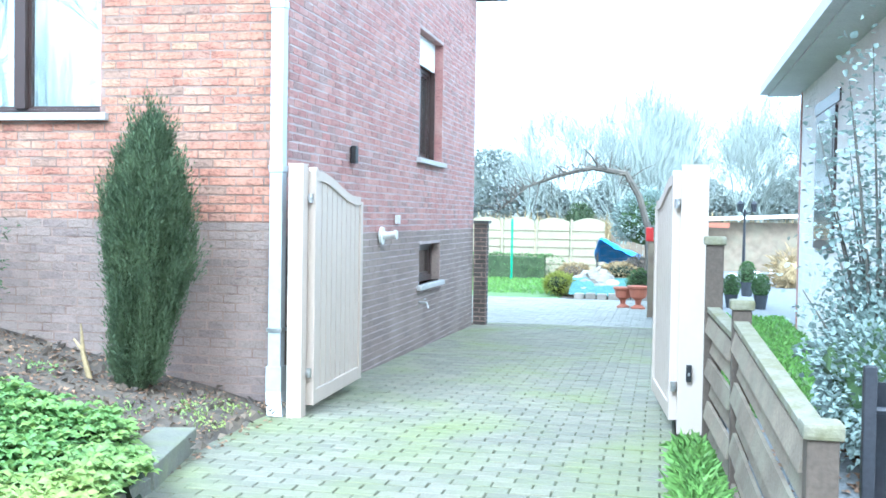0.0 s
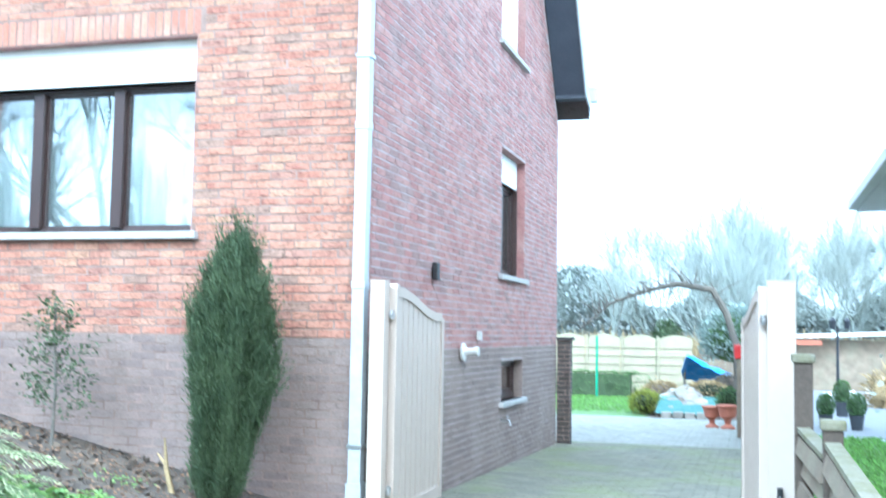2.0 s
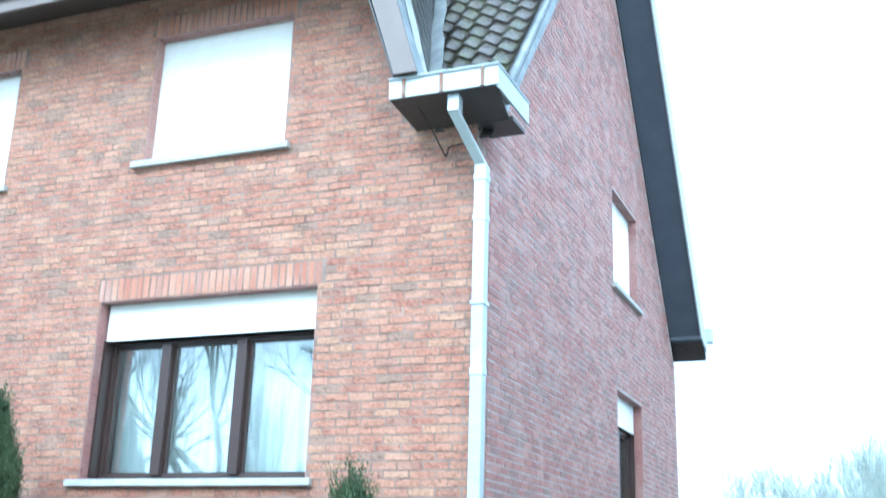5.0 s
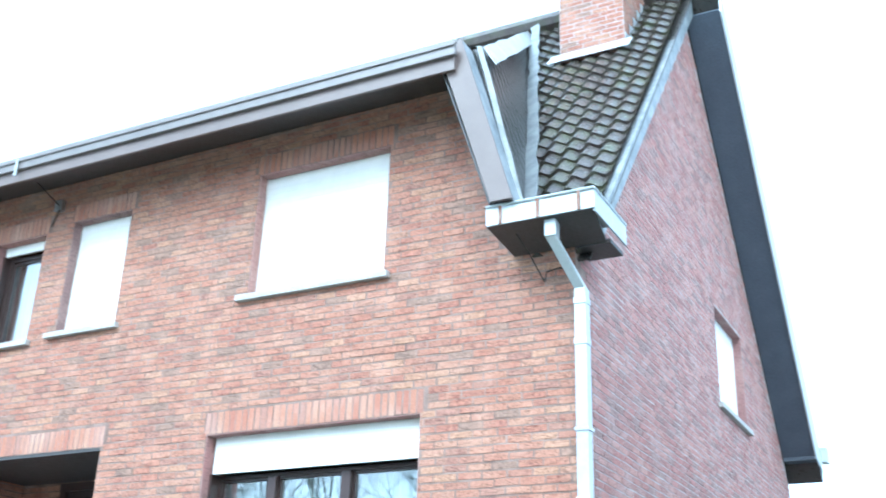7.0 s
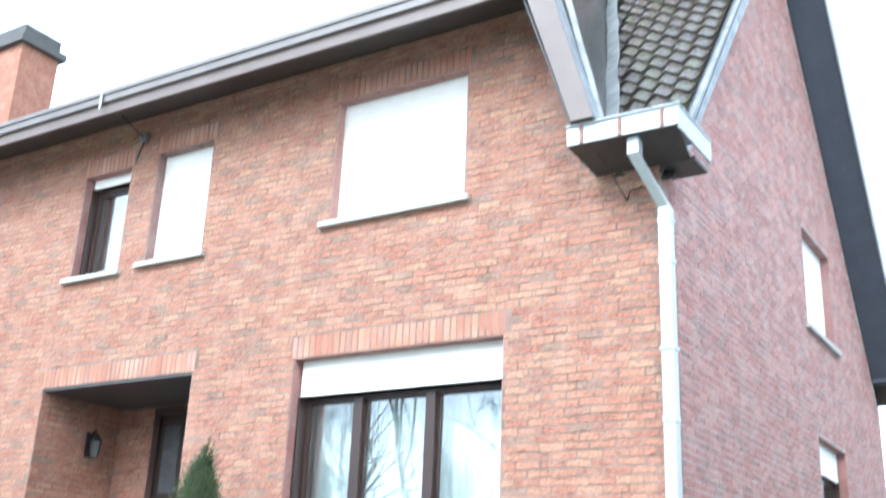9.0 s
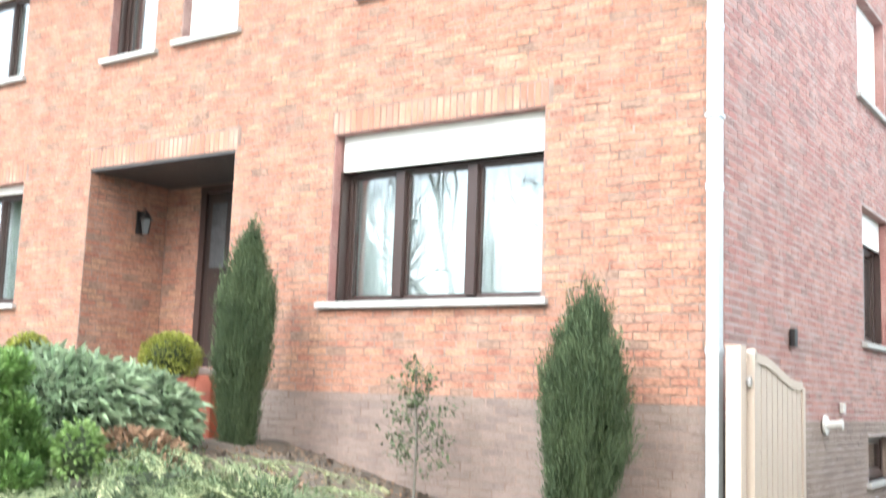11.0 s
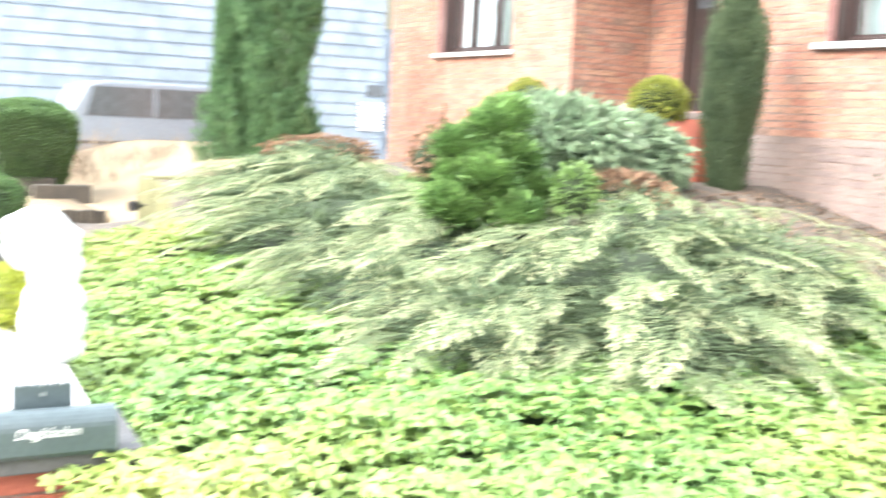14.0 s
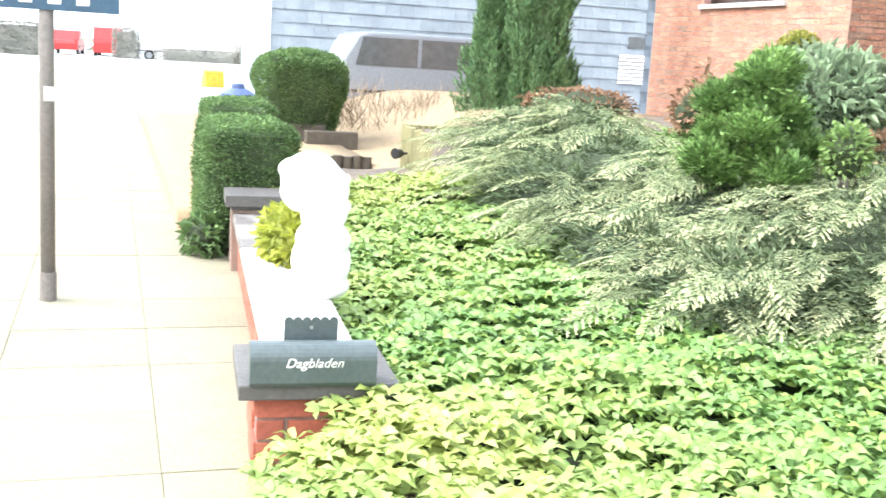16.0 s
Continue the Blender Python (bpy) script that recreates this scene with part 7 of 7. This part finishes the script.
bush("silver_shrub", "dense low shrub with round grey-green leaves", (3.92, -0.5, 0.45), (0.45, 1.2, 0.5), 5200, 0.045, 0.036, M_EUCA, amp=0.3, core=M_HEDGE)
W, DD = [], []
for k in range(900):
    W.append((rng.uniform(3.2, 4.4), rng.uniform(-3.6, 0.6), -0.01))
    DD.append((*rng.normal(0, 1, 2), 0.2))
tagged(new("fallen_leaves", leaves("fallen_leaves", np.array(W), np.array(DD), 0.06, 0.04, M_DEAD)), "fallen brown leaves by the fence", "leaf litter", kind="stuff")


def pot_ball(x, y, z, s):
    p = thing("potted_box_ball", "clipped box ball in a dark pot", "potted plant", (x, y, z), group="potted box balls")
    part("pot", Geo().lathe([(0.10 * s, 0), (0.14 * s, 0.28 * s), (0.12 * s, 0.27 * s)], sides=14), M_POT, p)
    d = rand_dirs(900)
    part("foliage", leaves("foliage", d * [0.15 * s, 0.15 * s, 0.21 * s] + [0, 0, 0.46 * s], d + rng.normal(0, 0.4, d.shape), 0.04, 0.025, M_HEDGE), None, p)
    part("inner_crown", blob_core("inner_crown", (0, 0, 0.46 * s), (0.13 * s, 0.13 * s, 0.19 * s), M_YEW, sub=3), None, p)


pot_ball(3.73, 11.0, -0.02, 0.78)
pot_ball(4.18, 10.9, -0.02, 0.82)
pot_ball(4.19, 13.9, -0.02, 0.95)
gl = thing("garden_lantern", "dark three-armed garden lamp post", "lamp post", (4.23, 15.5, -0.02))
part("shaft", Geo().tube([(0, 0, 0), (0, 0, 1.65)], [0.04, 0.022], 8), M_IRON, gl)
for k in range(3):
    a = k * 2.09
    e = (0.18 * math.cos(a), 0.18 * math.sin(a), 1.62)
    part("arm", Geo().tube([(0, 0, 1.55), e], 0.012, 5), M_IRON, gl)
    part("lantern", Geo().lathe([(0.04, 1.60), (0.065, 1.76), (0.01, 1.82)], e[0], e[1], 6), M_IRON, gl)
sh = thing("garden_shed", "low garden shed with pale flat roof behind the fence", "shed")
part("wall", bx(3.6, 8.0, 24.0, 27.0, -0.1, 1.35), M_OLDWOOD, sh)
part("roof", Geo().prism([(3.2, 23.6, 1.36), (8.4, 23.6, 1.6), (8.4, 27.4, 1.6), (3.2, 27.4, 1.36)], (0, 0, 0.1)), M_SHUTTER, sh)
part("red_fascia", bx(3.1, 4.4, 23.5, 23.6, 1.2, 1.33), M_TERRA, sh)
for k in range(6):
    o = solid("garden_stone", bx(4.1 + 0.3 * k, 4.28 + 0.3 * k, 18.0 + 0.6 * (k % 3), 18.3 + 0.6 * (k % 3), -0.02, 0.2 + 0.12 * (k % 2)), M_WHITE, "pale garden ornament stone", "ornament", bevel=0.03, group="garden stones")
bush("pale_shrub", "pale yellowish grass clump in the neighbouring garden", (5.3, 17.0, 0.25), (0.38, 0.4, 0.42), 420, 0.22, 0.02, M_STRAW, amp=0.4, core=M_STRAW)

# ---- slate clad house, van and street at the far side ----
sx = -19.6
sh2 = thing("shingled_house", "neighbouring house clad in blue-grey shingles", "house")
part("wall", Geo().prism([(sx, -3.95, -0.1), (sx, 4.45, -0.1), (sx, 4.45, 4.7), (sx, 3.0, 6.0), (sx, -3.95, 6.0)], (-5, 0, 0)), M_SHINGLE, sh2)
part("annex", bx(sx - 4, sx - 0.3, 4.46, 9.0, -0.1, 4.15), M_SHINGLE, sh2)
part("annex_panel", bx(sx - 0.29, sx - 0.25, 4.5, 7.4, 3.3, 4.1), M_PANEL, sh2, "weathered pale wooden panel")
part("corner_post", bx(sx - 0.2, sx + 0.05, -4.05, -3.94, -0.1, 6.0), M_SHUTTER, sh2)
part("small_window", bx(sx + 0.02, sx + 0.05, 4.04, 4.44, 1.74, 1.99), M_VANGLASS, sh2)
for k in range(8):
    part("louvre", bx(sx + 0.045, sx + 0.09, 3.84, 4.44, 0.95 + 0.083 * k, 1.01 + 0.083 * k), M_SHUTTER, sh2)
SH = []
for r in range(23):
    for k in range(43):
        y, z = -3.95 + 0.3 * k + (0.15 if r % 2 else 0), 0.0 + 0.26 * r
        if (y + 0.3 < 4.6 and z < min(5.6, 7.0 - 0.7 * y - 0.35)) or (y > 4.46 and z < 3.0):
            SH.append((y, z))
one = Geo().prism([(0.034, 0.005, 0), (0.034, 0.295, 0), (0.004, 0.295, 0.28), (0.004, 0.005, 0.28)], (0.008, 0, 0)).mesh("shingle", M_SHINGLE)
near_sh = [q for q in SH if q[1] < 3.0 and q[0] < 4.4][:300]
for y, z in near_sh:
    part("shingle", one, None, sh2).location = (sx if y < 4.4 else sx - 0.3, y, z)
V, F = [], []
for y, z in [q for q in SH if q not in set(near_sh)]:
    n = len(V)
    V += [(v.co.x + (sx if y < 4.4 else sx - 0.3), v.co.y + y, v.co.z + z) for v in one.vertices]
    F += [tuple(n + i for i in p.vertices) for p in one.polygons]
g = Geo()
g.v, g.f = V, F
ob = part("upper_shingles", g, M_SHINGLE, sh2)
ob["kind"] = "stuff"


def car(name, label, at, rz, body_m, L, H, Wd, van=False, windows=3):
    c = thing(name, label, "van" if van else "car", at, rz)
    h0 = 0.28
    if van:
        prof = [(0, h0), (0, 0.9), (0.05, 1.15), (0.28, H - 0.06), (0.5, H), (L * 0.62, H), (L * 0.72, H - 0.08), (L * 0.86, 1.12), (L - 0.1, 0.95), (L, 0.75), (L, h0)]
    else:
        prof = [(0, h0 + 0.05), (0.02, 0.72), (0.12, 0.9), (0.5, 0.95), (1.0, H - 0.05), (1.3, H), (L * 0.52, H), (L * 0.72, 0.98), (L - 0.35, 0.86), (L - 0.05, 0.7), (L, h0 + 0.1), (L - 0.05, h0)]
    g = Geo().prism([(x, -Wd / 2, z) for x, z in prof], (0, Wd, 0))
    part("body", g, body_m, c, bevel=0.05)
    for s in (-1, 1):
        y = s * (Wd / 2 + 0.004)
        if van:
            ws = [(0.25, 1.35), (1.42, 2.55), (2.63, L * 0.80)]
        else:
            ws = [(0.85, 1.5), (1.56, L * 0.60)]
        for i, (a, b) in enumerate(ws[len(ws) - windows:]):
            top = H - (0.09 if van else 0.16)
            slope_a = 0.12 if i == 0 else 0.0
            slope_b = 0.42 if i == len(ws) - 1 else 0.0
            bot = 1.05 if van else 0.95
            part("side_window", Geo().prism([(a, y, bot), (b, y, bot), (b - slope_b, y, top), (a + slope_a, y, top)], (0, s * 0.008, 0)), M_VANGLASS, c)
        for x in (0.75, L - 0.85):
            w = part("wheel", Geo().tube([(x, s * (Wd / 2 - 0.18), 0.32), (x, s * (Wd / 2 + 0.015), 0.32)], 0.32, 20), M_TYRE, c)
            part("rim", Geo().tube([(x, s * (Wd / 2 + 0.016), 0.32), (x, s * (Wd / 2 + 0.022), 0.32)], 0.2, 16), M_RIM, w)
        part("sill_trim", bx(0.1, L - 0.1, min(y, y + s * 0.01), max(y, y + s * 0.01), 0.58, 0.63), M_BLACK, c)
    part("tail_light", bx(-0.012, 0.02, -Wd / 2 + 0.05, -Wd / 2 + 0.2, 0.8, 1.05), M_RED, c)
    part("headlight", bx(L - 0.06, L + 0.004, -Wd / 2 + 0.1, -Wd / 2 + 0.35, 0.68, 0.82), M_VANGLASS, c)
    return c


car("parked_van", "dark grey-blue people carrier parked beside the house", (-16.6, -3.25, 0.05), 90, M_VAN, 4.4, 1.62, 1.75, van=True)
car("parked_van", "long white van parked across the street", (-69.0, 0.7, -0.1), 268, M_WHITEPAINT, 6.3, 2.2, 1.9, van=True, windows=0)
car("parked_van", "red van parked beyond the hedge", (-69.5, -7.3, -0.1), 175, M_RED, 4.2, 1.9, 1.75, van=True)
car("parked_car", "red car parked beyond the hedge", (-72.0, -10.0, -0.1), 175, M_RED, 4.2, 1.6, 1.75)
car("parked_car", "white car parked at the corner", (-76.0, 3.0, -0.1), 260, M_WHITEPAINT, 4.4, 1.5, 1.75)
box_hedge("street_hedge", "low grey-brown hedge across the street", -67.5, -66.7, -4.4, 3.0, -0.1, 0.65, 3000, M_HAZEHEDGE, leaf=0.16, group="street hedges", core=M_HAZEHEDGE)
box_hedge("street_hedge", "tall grey-green hedge block across the street", -67.6, -66.6, -13.6, -11.0, -0.1, 1.75, 2200, M_HAZEHEDGE, leaf=0.18, group="street hedges", core=M_HAZEHEDGE)
box_hedge("street_hedge", "narrow grey-green hedge block beside the red van", -67.6, -66.8, -6.9, -5.5, -0.1, 1.75, 1500, M_HAZEHEDGE, leaf=0.18, group="street hedges", core=M_HAZEHEDGE)
box_hedge("street_hedge", "darker shrub block at the far corner", -67.0, -66.0, 0.5, 2.2, -0.1, 1.35, 1400, M_HAZEHEDGE, leaf=0.16, group="street hedges", core=M_HAZEHEDGE)
rp = thing("red_post", "red marker post beside the shingled house", "post", (-24, -3.75, -0.02))
part("shaft", bx(-0.1, 0.1, -0.15, 0.15, 0, 1.6), M_RED, rp, bevel=0.02)
yb = thing("yellow_crate", "yellow plastic crate on the pavement", "crate", (-30.7, -4.1, -0.02), 20)
part("body", Geo().prism([(-0.2, -0.3, 0.0), (0.2, -0.3, 0.0), (0.16, -0.3, 0.46), (-0.02, -0.3, 0.52), (-0.16, -0.3, 0.2)], (0, 0.6, 0)), M_YELLOW, yb, bevel=0.02)
part("base", bx(-0.3, 0.2, -0.15, 0.15, 0, 0.08), M_YELLOW, yb)
bb3 = thing("blue_bin", "blue plastic bin with domed lid", "bin", (-13.3, -5.25, 0.0))
part("body", Geo().lathe([(0.15, 0), (0.17, 0.58)], sides=16), M_BLUEPL, bb3)
part("lid", Geo().lathe([(0.26, 0.56), (0.25, 0.62), (0.16, 0.68), (0.1, 0.70), (0.09, 0.76), (0.02, 0.78)], sides=16), M_BLUEPL, bb3)
# row of houses across the street, behind the camera
rowh = thing("row_houses", "plain brick houses across the street", "building")
part("wall", bx(-14, 25, -34, -30, -0.1, 6.0), M_BRICK_SIDE, rowh)
part("roof", Geo().prism([(-14, -29.6, 6.0), (25, -29.6, 6.0), (25, -32, 8.4), (-14, -32, 8.4)], (0, -0.1, 0.15)), M_SLATE, rowh)


# ---- pieces of walls and pavings ----
wall_bricks(front_bricks, near_f, FW, PLINTH_F, M_BRICK, M_PLINTH, wall_front, False)
wall_bricks(side_bricks, near_s, SW, PLINTH_S, M_BRICK_SIDE, M_PLINTH, wall_side, False)

# driveway pavers in running bond
drive = thing("driveway_paving", "mossy concrete pavers in running bond", "paving", kind="structure")


def paver_rows(x0, x1, y0, y1):
    out, r, y = [], 0, y0
    while y < y1:
        x = x0 - (0.105 if r % 2 else 0.0)
        while x < x1:
            a, b = max(x, x0), min(x + 0.21, x1)
            if b - a > 0.04:
                out.append((a, b, y, y + 0.106))
            x += 0.21
        y += 0.106
        r += 1
    return out


def paver_mesh(items, zf):
    V, F = [], []
    for a, b, c, d in items:
        j = 0.005
        n = len(V)
        dz = R.uniform(-0.003, 0.003)
        for s, z in ((0, -0.02), (0, 0.007 + dz), (0.004, 0.011 + dz)):
            for x, y in ((a + j + s, c + j + s), (b - j - s, c + j + s), (b - j - s, d - j - s), (a + j + s, d - j - s)):
                V.append((x, y, zf(y) + z))
        for k in (0, 4):
            F += [(n + k, n + k + 1, n + k + 5, n + k + 4), (n + k + 1, n + k + 2, n + k + 6, n + k + 5), (n + k + 2, n + k + 3, n + k + 7, n + k + 6), (n + k + 3, n + k, n + k + 4, n + k + 7)]
        F.append((n + 8, n + 9, n + 10, n + 11))
    return V, F


pv = paver_rows(0.016, 2.72, -6.6, 8.4)
sel = [q for q in pv if q[1] - q[0] > 0.205 and 0.23 < q[0] and -2.55 < q[2] < -0.05][:290]
one_v, one_f = paver_mesh([(-0.105, 0.105, -0.053, 0.053)], lambda y: 0)
one = fast_mesh("paver", one_v, one_f, M_PAVER)
for a, b, c, d in sel:
    ob = part("paver", one, None, drive)
    ob.location = ((a + b) / 2, (c + d) / 2, drive_z((c + d) / 2) + R.uniform(-0.003, 0.003))
ss_ = set(sel)
V, F = paver_mesh([q for q in pv if q not in ss_], drive_z)
ob = part("far_pavers", fast_mesh("far_pavers", V, F, M_PAVER), None, drive)
ob["kind"] = "stuff"

V, F = paver_mesh(paver_rows(-1.6, 2.72, 8.44, 13.88), drive_z)
ob = part("yard_pavers", fast_mesh("yard_pavers", V, F, M_YARDPAVER), None, drive, "pale grey pavers of the yard")
ob["kind"] = "stuff"

# pavement slabs
pav = thing("pavement_slabs", "worn pale concrete pavement slabs", "paving", kind="structure")
sl1 = bx(-0.2925, 0.2925, -0.2942, 0.2942, -0.03, 0.012).mesh("slab", M_SLAB, bevel=0.003)
for i in range(34):
    for j in range(5):
        x = -15.175 + i * 0.59
        if j == 4 and x > -0.4:
            continue
        ob = part("slab", sl1, None, pav)
        ob.location = (x, -9.2 + j * 0.59 + 0.295, R.uniform(-0.002, 0.002))
